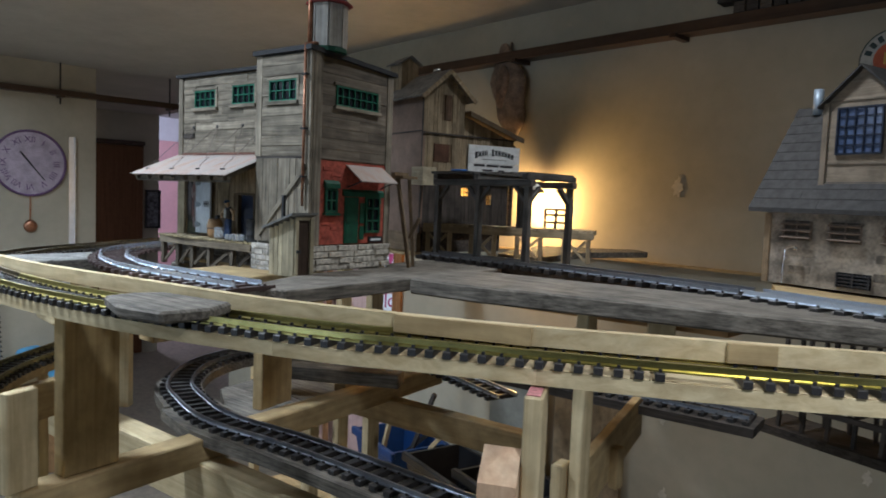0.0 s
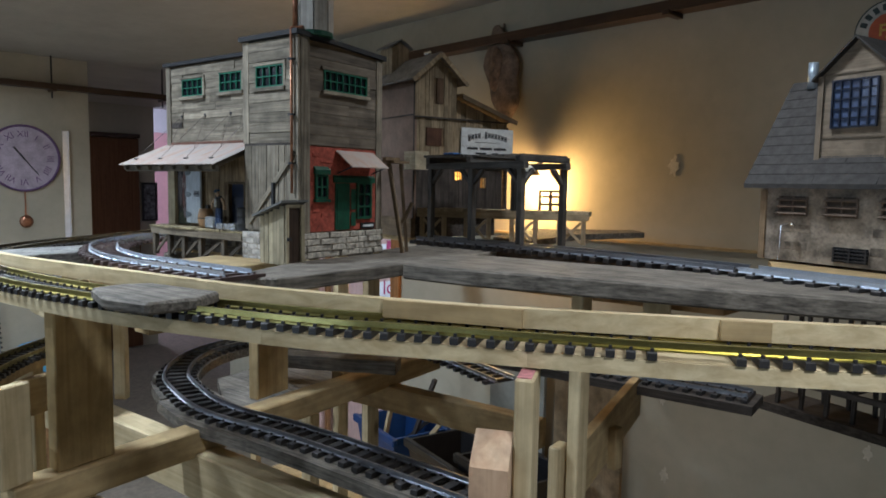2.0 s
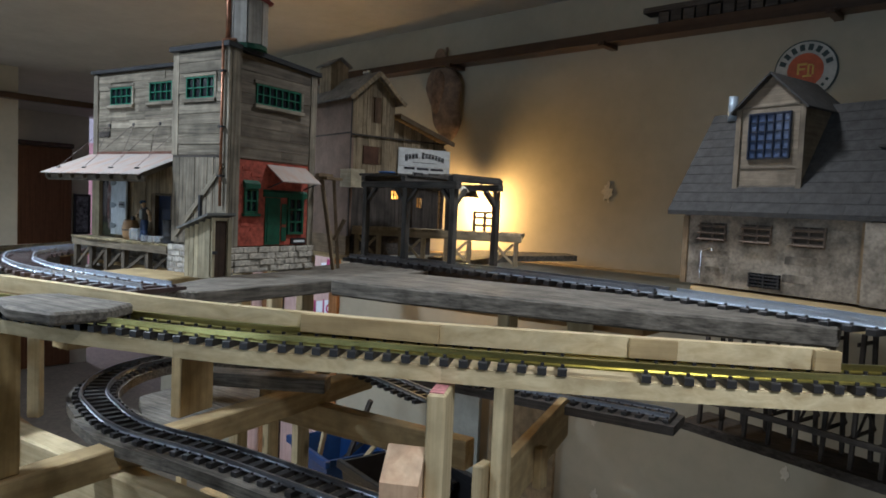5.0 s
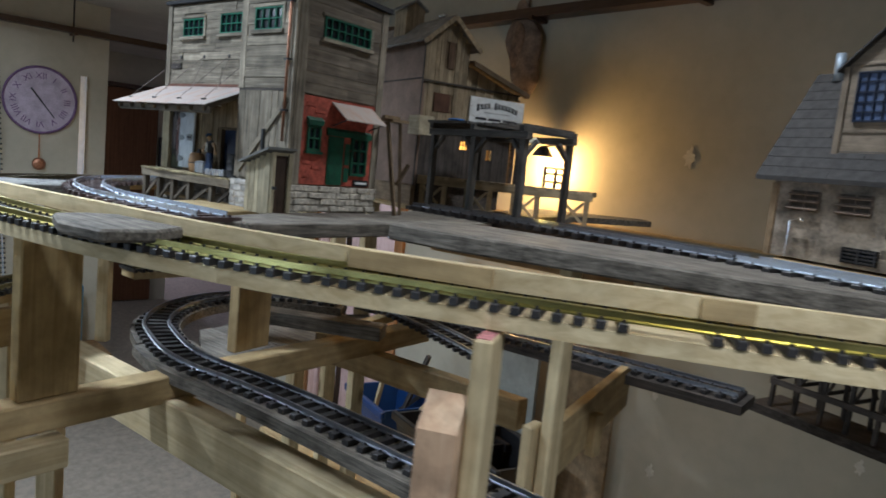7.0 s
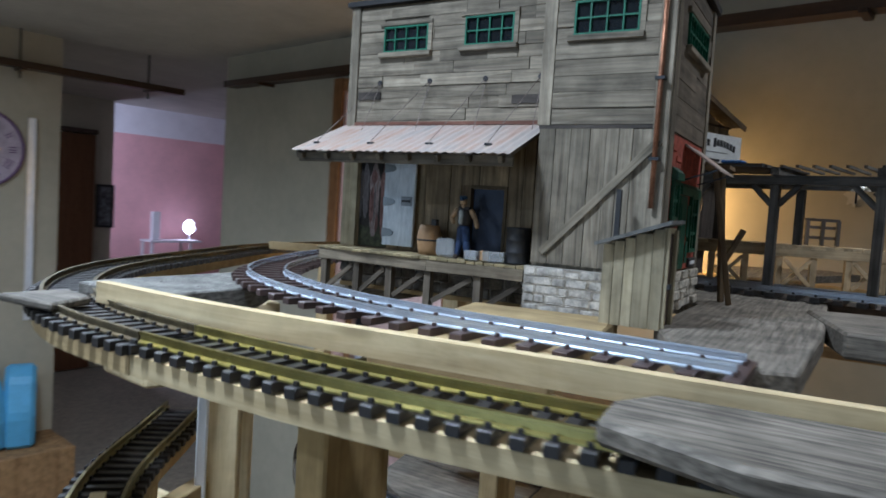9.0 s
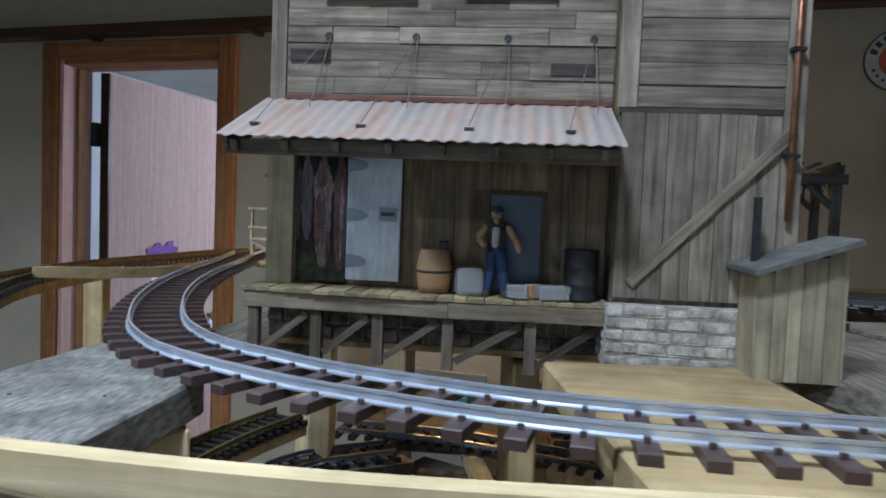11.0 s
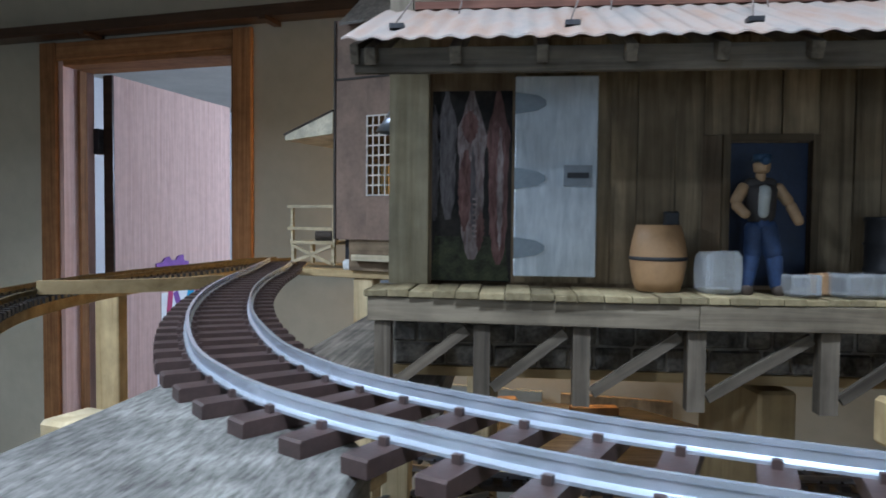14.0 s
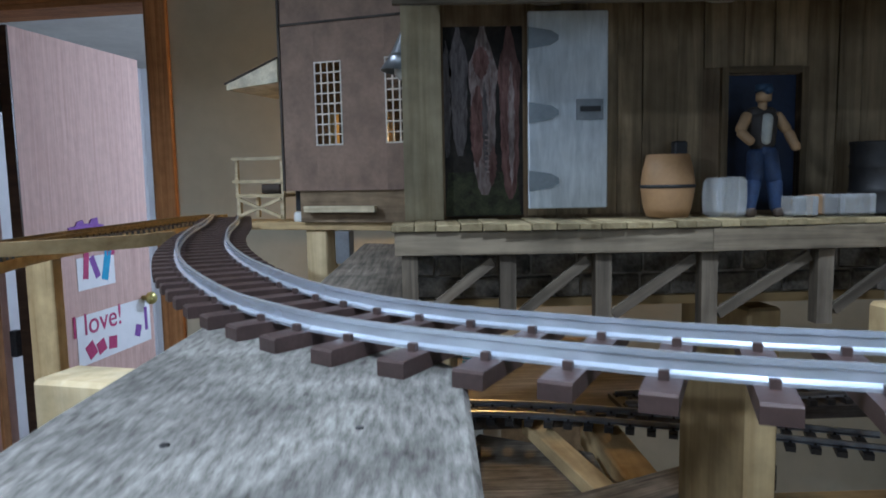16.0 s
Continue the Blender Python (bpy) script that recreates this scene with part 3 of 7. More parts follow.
def wall_pouch():
    """A brown leather pouch that hangs on the wall under the shelf."""
    leather = plain("brown_leather", (0.235, 0.165, 0.115), 0.6, 0, 0.3, 26, 0.4)
    bm = bmesh.new()
    bmesh.ops.create_uvsphere(bm, u_segments=24, v_segments=16, radius=1)
    for v in bm.verts:
        z = v.co.z
        w = 0.055 + 0.03 * math.sin((1 - z) * 1.5) + 0.012 * math.sin(z * 7)
        v.co = Vector((v.co.x * w + 0.035 * (1 - z) - 0.02, v.co.y * 0.022 * (1.2 - 0.4 * z), z * 0.185))
        v.co += Vector((0, 0, 0.004 * noise.noise(v.co * 40)))
    p = thing("leather_pouch", rm(-0.735, -0.032, 2.085), "brown leather pouch hanging on the wall", "pouch", turn=TURN)
    part("pouch_body", bm, leather, p, smooth=True)
    bm = bmesh.new()
    bmesh.ops.create_uvsphere(bm, u_segments=20, v_segments=12, radius=1)
    for v in bm.verts:
        v.co = Vector((v.co.x * 0.032 + 0.006 * math.sin(v.co.z * 3), v.co.y * 0.014 - 0.022, v.co.z * 0.085 + 0.01))
    part("front_flap", bm, plain("pale_leather", (0.20, 0.125, 0.08), 0.6, 0, 0.3, 40, 0.4), p, "paler worn front flap", smooth=True)
    part("hanging_loop", rod((0, 0.02, 0.15), (0.0, 0.02, 0.19), 0.004), leather, p)


wall_pouch()


def spackle(x, z, s):
    """A patch of white filler on the wall."""
    bm = bmesh.new()
    n = 18
    vs = [bm.verts.new((s * (0.7 + 0.3 * math.sin(i * 2.3 + x)) * 0.6 * math.cos(2 * math.pi * i / n), -0.001, s * (0.8 + 0.25 * math.cos(i * 1.7)) * math.sin(2 * math.pi * i / n))) for i in range(n)]
    f = bm.faces.new(vs)
    r = bmesh.ops.extrude_face_region(bm, geom=[f])
    for v in r["geom"]:
        if isinstance(v, bmesh.types.BMVert):
            v.co.y = -0.0025
    bmesh.ops.recalc_face_normals(bm, faces=bm.faces[:])
    solid("filler_patch", bm, plain("filler", (0.66, 0.62, 0.52), 0.9, 0, 0.1, 30, 0.2), "white filler patch on the tan wall", "filler patch", "filler patches", m=ROOM @ pose(x, 0, z))


spackle(-0.006, 1.722, 0.038)
spackle(0.01, 0.709, 0.03)
spackle(0.588, 0.958, 0.024)
spackle(-0.008, 0.96, 0.02)

# baseboard along the long wall's lower shelf edge
structure("trim", box(-1.3, 4.4, -0.02, -0.001, 1.466, 1.474), tanply(), "thin dark ledge along the long wall")


def night_lamp():
    """A small lit lamp on a slim stand in the far room, with a pale box beside it."""
    t = thing("lamp_stand", rm(-8.5, 2.45), "slim white stand in the far room", "stand", turn=TURN)
    part("stand_top", box(-0.16, 0.16, -0.30, 0.42, 0.92, 0.945), WHITEWALL, t)
    for x in (-0.13, 0.13):
        for y in (-0.27, 0.27):
            part("leg", box(x - 0.015, x + 0.015, y - 0.015, y + 0.015, 0, 0.9195), WHITEWALL, t)
    n = thing("night_lamp", rm(-8.5, 2.76, 0.9455), "small glowing lavender night lamp", "lamp", turn=TURN)
    part("lamp_foot", lathe([(0.04, 0), (0.04, 0.012), (0.012, 0.02), (0.012, 0.08)], 16), WHITEWALL, n)
    part("globe", lathe([(0.012, 0.08), (0.06, 0.11), (0.075, 0.17), (0.06, 0.24), (0.02, 0.28)], 20), glow("lavender_glow", (0.93, 0.82, 1.0), 7.0), n, "glowing globe", smooth=True)
    solid("pale_box", box(-0.04, 0.04, -0.05, 0.05, 0, 0.375, 0.004), WHITEWALL, "pale upright box in the far room", "box", m=ROOM @ pose(-8.5, 2.28, 0.9455))


night_lamp()


def hidden_shade():
    """An unseen metal shade over the warm bulb near the long wall, on a wall bracket, added to cut its upward light."""
    s = thing("bulb_cutoff_shade", (-0.360, 1.450, 1.690), "unseen dark metal shade added to cut the bulb's upward light", "lamp")
    part("shade", lathe([(0.036, 0.0), (0.038, 0.002), (0.020, 0.03), (0.012, 0.036), (0.010, 0.031), (0.033, 0.002)], 20), IRON, s, smooth=True)
    part("bracket", rod((0, 0, 0.034), (0.010, 0.074, 0.050), 0.004), IRON, s)


hidden_shade()

# ---- tracks and their boards ----
track("silver_track", [(0.112, -0.209, 1.5234), (-0.035, -0.207, 1.5234), (-0.14, -0.204, 1.5234), (-0.21, -0.195, 1.5234), (-0.28, -0.175, 1.5234), (-0.335, -0.155, 1.5234), (-0.40, -0.120, 1.5234), (-0.438, -0.094, 1.5234), (-0.468, -0.065, 1.5234), (-0.508, -0.012, 1.5234), (-0.561, 0.088, 1.5234), (-0.60, 0.18, 1.5234), (-0.632, 0.27, 1.5234), (-0.658, 0.36, 1.5234), (-0.683, 0.46, 1.5234), (-0.712, 0.60, 1.5234), (-0.742, 0.72, 1.5234), (-0.77, 0.83, 1.5234)],
      "curved model track with bright rails and brown ties", ALU, TIE, tie=(0.084, 0.0112, 0.0062), gauge=0.0445, rail=[(s_ * 0.60, u * 0.92) for s_, u in RAIL])
BZ = 1.505
BRASS_LINE = [(-0.90, 1.22, 1.5016), (-0.94, 1.12, 1.5016), (-0.967, 0.913, 1.5016), (-0.988, 0.743, 1.5016), (-0.992, 0.578, 1.5016), (-0.958, 0.38, 1.5016), (-0.885, 0.213, 1.502), (-0.818, 0.067, 1.5025), (-0.765, -0.046, 1.503), (-0.695, -0.148, 1.5035), (-0.60, -0.24, 1.504), (-0.5, -0.305, 1.5045), (-0.40, -0.342, BZ), (-0.28, -0.358, BZ), (-0.12, -0.364, BZ), (0.04, -0.353, BZ), (0.16, -0.335, BZ), (0.255, -0.313, BZ), (0.322, -0.297, BZ), (0.385, -0.277, BZ), (0.43, -0.257, BZ), (0.485, -0.235, BZ), (0.54, -0.215, BZ), (0.592, -0.195, BZ), (0.69, -0.156, BZ), (0.778, -0.115, BZ), (0.867, -0.066, BZ), (1.1, 0.075, BZ)]
track("brass_track", BRASS_LINE[13:], "long model track with brass rails and dark ties", BRASS, TIEB, step=0.0180, tie=(0.070, 0.0082, 0.0070), bare=(0.668, 0.712))
track("brass_track", BRASS_LINE[:14], "curved model track with brass rails dimmed against the lamp glow", DIMBRASS, TIEB, step=0.0180, tie=(0.080, 0.0092, 0.0078))
track("lower_track", [(0.75, -0.075, 1.240), (0.45, -0.055, 1.240), (0.2, -0.043, 1.240), (0.03, -0.04, 1.240), (-0.16, -0.05, 1.240), (-0.31, -0.012, 1.240), (-0.43, 0.045, 1.240), (-0.53, 0.16, 1.240), (-0.565, 0.3, 1.240), (-0.52, 0.44, 1.240), (-0.4, 0.53, 1.240)],
      "curved black model track on the lower level", STEEL, TIEB)
LOOP = [(0.03, -0.56, 1.322), (-0.116, -0.52, 1.322), (-0.26, -0.452, 1.322), (-0.344, -0.39, 1.322), (-0.46, -0.28, 1.322), (-0.548, -0.152, 1.322), (-0.60, -0.075, 1.322)]
LOOP_END = [(-0.605, 0.07, 1.322), (-0.597, 0.18, 1.322), (-0.575, 0.29, 1.322), (-0.53, 0.41, 1.322)]
for ctrl in (LOOP, LOOP_END):
    track("side_loop_track", ctrl, "curved model track with aged brass rails on the lower side", AGEDBRASS, TIEB, step=0.0180, tie=(0.076, 0.0085, 0.0078))
track("yard_track", [(-0.06, 0.425, 1.5285), (0.2, 0.398, 1.5285), (0.42, 0.36, 1.5285), (0.635, 0.305, 1.5285)],
      "dark model track beside the platform", STEEL, TIEB)
track("yard_track", [(0.645, 0.302, 1.5285), (0.74, 0.262, 1.5285), (0.85, 0.22, 1.5285), (1.15, 0.05, 1.5285)],
      "bright model track beside the stone house", ALU, TIEB)
track("under_track", [(-0.13, 0.635, 1.240), (0.15, 0.65, 1.240), (0.38, 0.664, 1.240), (0.585, 0.666, 1.240)], "dark model track on the low deck near the wall", STEEL, TIEB)
track("deep_track", [(-0.5, 0.62, 1.240), (-0.3, 0.60, 1.240), (-0.1, 0.54, 1.240), (0.15, 0.44, 1.240)], "black model track below the freight house", STEEL, TIEB)



def strip(name, ctrl, profile, mat, label, category="wood strip"):
    c = Vector(ctrl[0])
    line = [p - c for p in smooth_line(ctrl, 10)]
    return solid(name, sweep(line, profile), mat, label, category, m=Matrix.Translation(c))


GUARD = lambda z: [(-0.45, -0.303, z), (-0.3, -0.312, z), (-0.15, -0.306, z), (0.03, -0.291, z), (0.2, -0.278, z), (0.36, -0.246, z), (0.52, -0.199, z), (0.7, -0.122, z), (0.875, -0.042, z)]


def guard_strip():
    """The pine guard strip behind the brass track, with its spliced blocks."""
    c = Vector((0.03, -0.291, 1.50))
    g = thing("guard_strip", c, "pine guard strip along the brass track", "wood strip")
    T = Matrix.Translation(-c)
    line = smooth_line(GUARD(1.5085), 10)
    part("strip", sweep(line, [(-0.006, 0.0), (0.006, 0.0), (0.006, 0.0197), (-0.006, 0.0197)]), pine(), g, m=T)
    for a, b, lab in (((0.40, -0.243, 1.5185), (0.543, -0.199, 1.5185), "paler splice strip"), ((0.712, -0.1245, 1.5185), (0.752, -0.1045, 1.5185), "paler splice block"), ((0.865, -0.056, 1.5185), (0.886, -0.045, 1.5185), "end block")):
        m, bm = beam(a, b, 0.008, 0.0192)
        part("splice_block", bm, tanply(), g, lab, m=T @ m)


guard_strip()


def track_bed():
    """The pine strip under the brass track."""
    near = smooth_line([(x, y, z - 0.0079) for x, y, z in BRASS_LINE[13:]], 10)
    c = Vector(near[0])
    bed = thing("track_bed", c, "pine strip in three lengths that carries the brass track", "wood strip")
    k = len(near) // 3
    for i, j in ((0, k), (k, 2 * k), (2 * k, len(near) - 1)):
        part("bed_length", sweep([Vector(p) - c for p in near[i:j + 1]], [(-0.034, -0.015), (0.033, -0.015), (0.033, 0.0), (-0.034, 0.0)]), pine(), bed)
    far = [(x, y, z - 0.0079) for x, y, z in BRASS_LINE[:14]]
    strip("track_bed", far, [(-0.032, -0.016), (0.032, -0.016), (0.032, 0.0), (-0.032, 0.0)], tanply(), "curved tan strip under the far brass track, darker than the near one", "wood strip")
    ctrl = [(-0.945, 0.425, 1.496), (-0.90, 0.44, 1.496), (-0.85, 0.465, 1.496), (-0.80, 0.505, 1.496), (-0.765, 0.56, 1.496)]
    strip("guard_strip", ctrl, [(-0.005, 0.007), (0.005, 0.007), (0.005, 0.024), (-0.005, 0.024)], tanply(), "thin weathered guard strip beside the far track", "wood strip")


track_bed()

# weathered planks of the deck
main_plank = solid("grey_plank", slab([(-0.535, -0.275), (-0.409, -0.27), (-0.407, -0.14), (-0.44, -0.085), (-0.50, 0.01), (-0.53, -0.05), (-0.535, -0.18)], 1.492, 1.517, 0.002), fleckwood("y"), "weathered grey plank under the curved track", "plank", "deck planks")
solid("grey_plank", slab([(-0.515, 0.10), (-0.43, 0.02), (-0.40, 0.02), (-0.405, 0.50), (-0.505, 0.54)], 1.478, 1.5, 0.002), deckwood("y"), "weathered grey plank beside the porch", "plank", "deck planks")
solid("tan_plank", slab([(-0.187, -0.028), (-0.03, -0.008), (-0.015, -0.12), (0.0, -0.27), (-0.15, -0.278)], 1.494, 1.517, 0.002), tanply(), "tan plank under the bright track's end", "plank", "deck planks")
solid("grey_plank", slab([(0.078, -0.20), (0.145, -0.17), (0.155, 0.07), (0.15, 0.46), (-0.055, 0.46), (-0.03, 0.24), (0.01, 0.2), (0.01, -0.022)], 1.498, 1.519, 0.002), deckwood("y"), "weathered grey plank beside the freight house", "plank", "deck planks")
solid("grey_plank", slab([(0.172, 0.066), (0.30, 0.066), (0.43, 0.088), (0.65, 0.116), (0.88, 0.165), (0.88, 0.31), (0.47, 0.282), (0.2, 0.268), (0.13, 0.25)], 1.497, 1.523, 0.003), deckwood(), "long weathered grey plank below the yard track", "plank", "deck planks")
solid("small_plank", slab([(0.068, -0.385), (0.064, -0.345), (0.08, -0.315), (0.20, -0.302), (0.222, -0.345), (0.21, -0.40), (0.14, -0.41)], 1.5085, 1.5225, 0.003), deckwood(), "short weathered plank across the brass track", "plank", "deck planks")
solid("small_plank", slab([(-0.50, -0.373), (-0.495, -0.31), (-0.44, -0.32), (-0.42, -0.37)], 1.5085, 1.516, 0.002), deckwood(), "short grey plank lying across the far brass track", "plank", "deck planks")
solid("dark_deck", slab([(-0.07, 0.41), (0.2, 0.385), (0.42, 0.352), (0.62, 0.305), (0.62, 0.37), (0.42, 0.41), (0.2, 0.445), (-0.06, 0.56)], 1.5, 1.5195), dark(), "dark board below the yard track", "plank", "deck planks")
solid("far_board", slab([(0.10, 0.86), (0.20, 1.10), (0.14, 1.18), (-0.1, 1.0), (0.0, 0.62), (0.12, 0.6)], 1.512, 1.527), deckwood("y"), "brown weathered board between the platform and the wall", "plank", "deck planks")
solid("far_board", slab([(0.66, 0.43), (0.9, 0.33), (1.4, 0.4), (1.2, 0.98), (0.72, 1.2), (0.605, 0.66)], 1.497, 1.515), tanply(), "tan board under the stone house", "plank", "deck planks")
solid("brown_underboard", slab([(0.10, 0.27), (0.62, 0.27), (0.66, 0.5), (0.1, 0.6)], 1.463, 1.477), wood("orange_ply", (0.40, 0.22, 0.08), (0.56, 0.34, 0.15), "x", fine=50, along=4), "orange-brown plywood below the yard track", "plank", "deck planks")


def timber(name, a, b, w, h, mat, label, roll=0.0, category="timber", group="support timbers"):
    m, bm = beam(a, b, w, h, roll)
    return solid(name, bm, mat, label, category, group, m=m)


def post(name, x, y, z0, z1, w, d, turn, mat, label):
    return solid(name, box(-w / 2, w / 2, -d / 2, d / 2, 0, z1 - z0, 0.002), mat, label, "post", "support posts", m=pose(x, y, z0, 0, 0, turn))


for x, y, r in ((-0.491, -0.205, 0.0016), (-0.440, -0.196, 0.0014)):
    part("nail_hole", lathe([(r, 0), (r * 0.8, 0.0006)], 9), BLACK, main_plank, "dark nail hole", m=pose(x, y, 1.5168))

# supports of the layout
post("wide_post", -0.154, -0.292, 1.225, 1.4693, 0.086, 0.028, 92, wood("warm_board", (0.38, 0.26, 0.11), (0.58, 0.43, 0.20), "z", fine=60, stain=0.3, vary=0.05, along=4.0), "wide brown board post under the track bed")
post("thin_post", -0.56, -0.005, 1.171, 1.478, 0.026, 0.02, 35, pine("z"), "thin pine post behind the lower track")
post("short_post", -0.203, 0.105, 1.2248, 1.496, 0.090, 0.024, 98, tanply("z"), "short pine post on the cross beam")
post("near_post", 0.5745, -0.2425, 0.0, 1.479, 0.017, 0.0525, 21, pine("z"), "pine post with a red-marked end")
solid("end_mark", box(-0.0065, 0.0065, -0.015, 0.015, 0, 0.0008), plain("red_mark", (0.55, 0.22, 0.22), 0.7, 0, 0.3, 160, 0), "pale red paint mark on the post's end", "paint mark", m=pose(0.5770, -0.2500, 1.4792, 0, 0, 21))
solid("cut_block", prism([(-0.018, 0), (0.018, 0), (0.018, 0.420), (0.010, 0.426), (-0.018, 0.400)], -0.0175, 0.0175), wood("cut_pine", (0.52, 0.33, 0.2), (0.72, 0.52, 0.34), "z", fine=60, along=4), "cut pine block with a sloping top", "block", "support posts", m=pose(0.5585, -0.276, 1.001, 0, 0, 21))
post("far_post", 0.43, 0.19, 0.0, 1.4965, 0.02, 0.036, 0, pine("z"), "pine post under the long plank")
post("foot_block", 0.407, 0.172, 0.0, 1.245, 0.018, 0.036, 0, pine("z"), "short pine block beside a post")
timber("joist", (0.425, 0.208, 1.198), (0.355, 0.661, 1.198), 0.018, 0.09, tanply(), "pine joist towards the wall")
post("hanger_block", 0.4165, 0.385, 1.138, 1.215, 0.018, 0.024, -9, tanply("z"), "short pine block fixed to the side of a joist")
timber("cross_beam", (-0.148, -0.40, 1.2010), (-0.172, 0.62, 1.2010), 0.046, 0.047, tanply(), "brown cross beam under the lower track")
timber("cross_beam", (-0.115, -0.39, 1.1520), (-0.115, -0.28, 1.1520), 0.036, 0.045, pine(), "short pine piece below the cross beam")
timber("joist", (-0.78, -0.08, 1.1430), (0.60, -0.10, 1.1430), 0.05, 0.085, pine(), "long pine joist under the lower track")
timber("joist", (-0.62, 0.42, 1.1530), (0.25, 0.42, 1.1530), 0.036, 0.06, tanply(), "pine joist behind the lower track")
solid("lower_plank", sweep(smooth_line([(0.75, -0.075, 1.188), (0.45, -0.055, 1.188), (0.2, -0.043, 1.188), (0.03, -0.04, 1.188), (-0.16, -0.05, 1.188), (-0.30, -0.02, 1.188)]), [(-0.055, 0.024), (0.055, 0.024), (0.055, 0.0435), (-0.055, 0.0435)]), deckwood(), "weathered grey plank under the lower track", "plank", "deck planks")
solid("lower_board", sweep(smooth_line([(-0.30, -0.016, 1.188), (-0.43, 0.045, 1.188), (-0.53, 0.16, 1.188), (-0.565, 0.3, 1.188), (-0.52, 0.44, 1.188), (-0.38, 0.54, 1.188)]), [(-0.05, 0.024), (0.045, 0.024), (0.045, 0.0433), (-0.05, 0.0433)]), deckwood(), "weathered board under the lower curve", "plank", "deck planks")
lower = thing("lower_deck", (-0.32, 0.3, 1.188), "grey boards inside the lower curve", "plank", "deck planks")
for outline in ([(-0.42, 0.14), (-0.28, 0.05), (-0.2, 0.05), (-0.2, 0.20), (-0.435, 0.235)], [(-0.437, 0.238), (-0.2, 0.203), (-0.2, 0.36), (-0.455, 0.385)], [(-0.456, 0.388), (-0.2, 0.363), (-0.2, 0.52), (-0.35, 0.60)]):
    part("board", slab([(x + 0.32, y - 0.3) for x, y in outline], 0.0, 0.0195, 0.001), deckwood(), lower)
solid("low_wall_deck", slab([(-0.40, 0.60), (0.6, 0.615), (0.6, 0.715), (0.1, 0.78), (-0.12, 1.02), (-0.55, 1.05), (-0.50, 0.72)], 1.213, 1.2315), dark(), "dark low deck near the wall", "plank", "deck planks")
timber("grey_beam", (-0.36, 0.2, 1.2580), (-0.06, 0.34, 1.2580), 0.05, 0.03, deckwood(), "grey board lying behind the short post")
for x, y in ((0.53, 0.24),):
    post("deck_stub", x, y, 1.43, 1.4965, 0.04, 0.036, 20, pine("z"), "short pine stub under the long plank")
post("deck_post", -0.505, 0.50, 0.0, 1.478, 0.036, 0.036, 0, pine("z"), "pine post under the grey plank")
post("deck_post", -0.43, -0.16, 0.0, 1.49, 0.036, 0.036, 40, pine("z"), "pine post under the grey plank")
timber("loose_board", (-0.272, 0.60, 1.2180), (-0.205, 0.30, 1.2180), 0.03, 0.02, tanply(), "loose pine board lying inside the lower curve")
solid("scrap_block", slab([(-0.685, 0.068), (-0.59, 0.042), (-0.578, 0.08), (-0.672, 0.106)], 1.3442, 1.458, 0.003), wood("fresh_pine", (0.66, 0.52, 0.29), (0.80, 0.68, 0.44), "z", fine=60, along=5), "fresh pale pine block beside the plank", "block")
solid("scrap_block", slab([(-0.72, -0.12), (-0.60, -0.14), (-0.58, -0.09), (-0.70, -0.06)], 1.36, 1.405, 0.004), pine(), "pine offcut beside the grey plank", "block")
post("leaning_board", -1.045, 0.745, 0.0, 1.478, 0.06, 0.02, -22, tanply("z"), "upright pine board near the door")
post("side_post", -0.505, -0.215, 0.0, 1.2975, 0.036, 0.03, 30, pine("z"), "pine post under the side loop")
for ctrl in (LOOP, LOOP_END):
    bed = [(x, y, z - 0.0079) for x, y, z in ctrl]
    strip("side_loop_bed", bed, [(-0.033, -0.016), (0.033, -0.016), (0.033, 0.0), (-0.033, 0.0)], tanply(), "curved pine bed under the side loop")
timber("side_joist", (-0.45, -0.14, 1.2635), (-0.385, -0.375, 1.2635), 0.02, 0.067, tanply(), "brown joist beside the side loop")
timber("side_stick", (-0.285, -0.443, 1.3262), (-0.425, -0.316, 1.3262), 0.014, 0.008, pine(), "pale stick lying between the rails")
post("marked_board", -0.143, -0.392, 1.2250, 1.368, 0.047, 0.016, 103, pine("z"), "pine board with dark printed marks")
post("pale_lath", -0.428, -0.193, 1.250, 1.4915, 0.012, 0.006, 40, WHITEWALL, "thin white lath hanging under the grey plank")

# low deck along the wall, with a black trestle


def trestle_bent(x, y, turn):
    b = thing("trestle_bent", (x, y, 1.18), "black model trestle bent under the upper deck", "model trestle", "trestle bents", turn=turn)
    for s in (-1, 1):
        m, bm = beam((0, s * 0.045, 0), (0, s * 0.022, 0.30), 0.008, 0.008)
        part("leg", bm, dark(), b, m=m)
    for z in (0.06, 0.15, 0.24):
        part("sash", box(-0.007, -0.0045, -0.05 + z * 0.05, 0.05 - z * 0.05, z - 0.004, z + 0.004), dark("y"), b)
    for s in (-1, 1):
        m, bm = beam((0.006, -s * 0.042, 0.065), (0.006, s * 0.034, 0.145), 0.003, 0.007)
        part("cross_brace", bm, dark(), b, m=m)
    part("cap", box(-0.008, 0.008, -0.04, 0.04, 0.3005, 0.316), dark("y"), b)


for i in range(13):
    trestle_bent(0.62 + 0.05 * i, 0.90 - 0.0205 * i, -22)
solid("trestle_sill", slab([(0.56, 0.86), (1.35, 0.535), (1.39, 0.635), (0.60, 0.98)], 1.16, 1.1795), dark(), "black base board under the trestle", "plank", "deck planks")
timber("trestle_chord", (0.60, 0.925, 1.30), (1.3, 0.638, 1.30), 0.006, 0.012, dark(), "black chord along the trestle", category="model trestle", group="trestle chords")
timber("trestle_chord", (0.60, 0.845, 1.24), (1.3, 0.558, 1.24), 0.006, 0.012, dark(), "black chord along the trestle", category="model trestle", group="trestle chords")

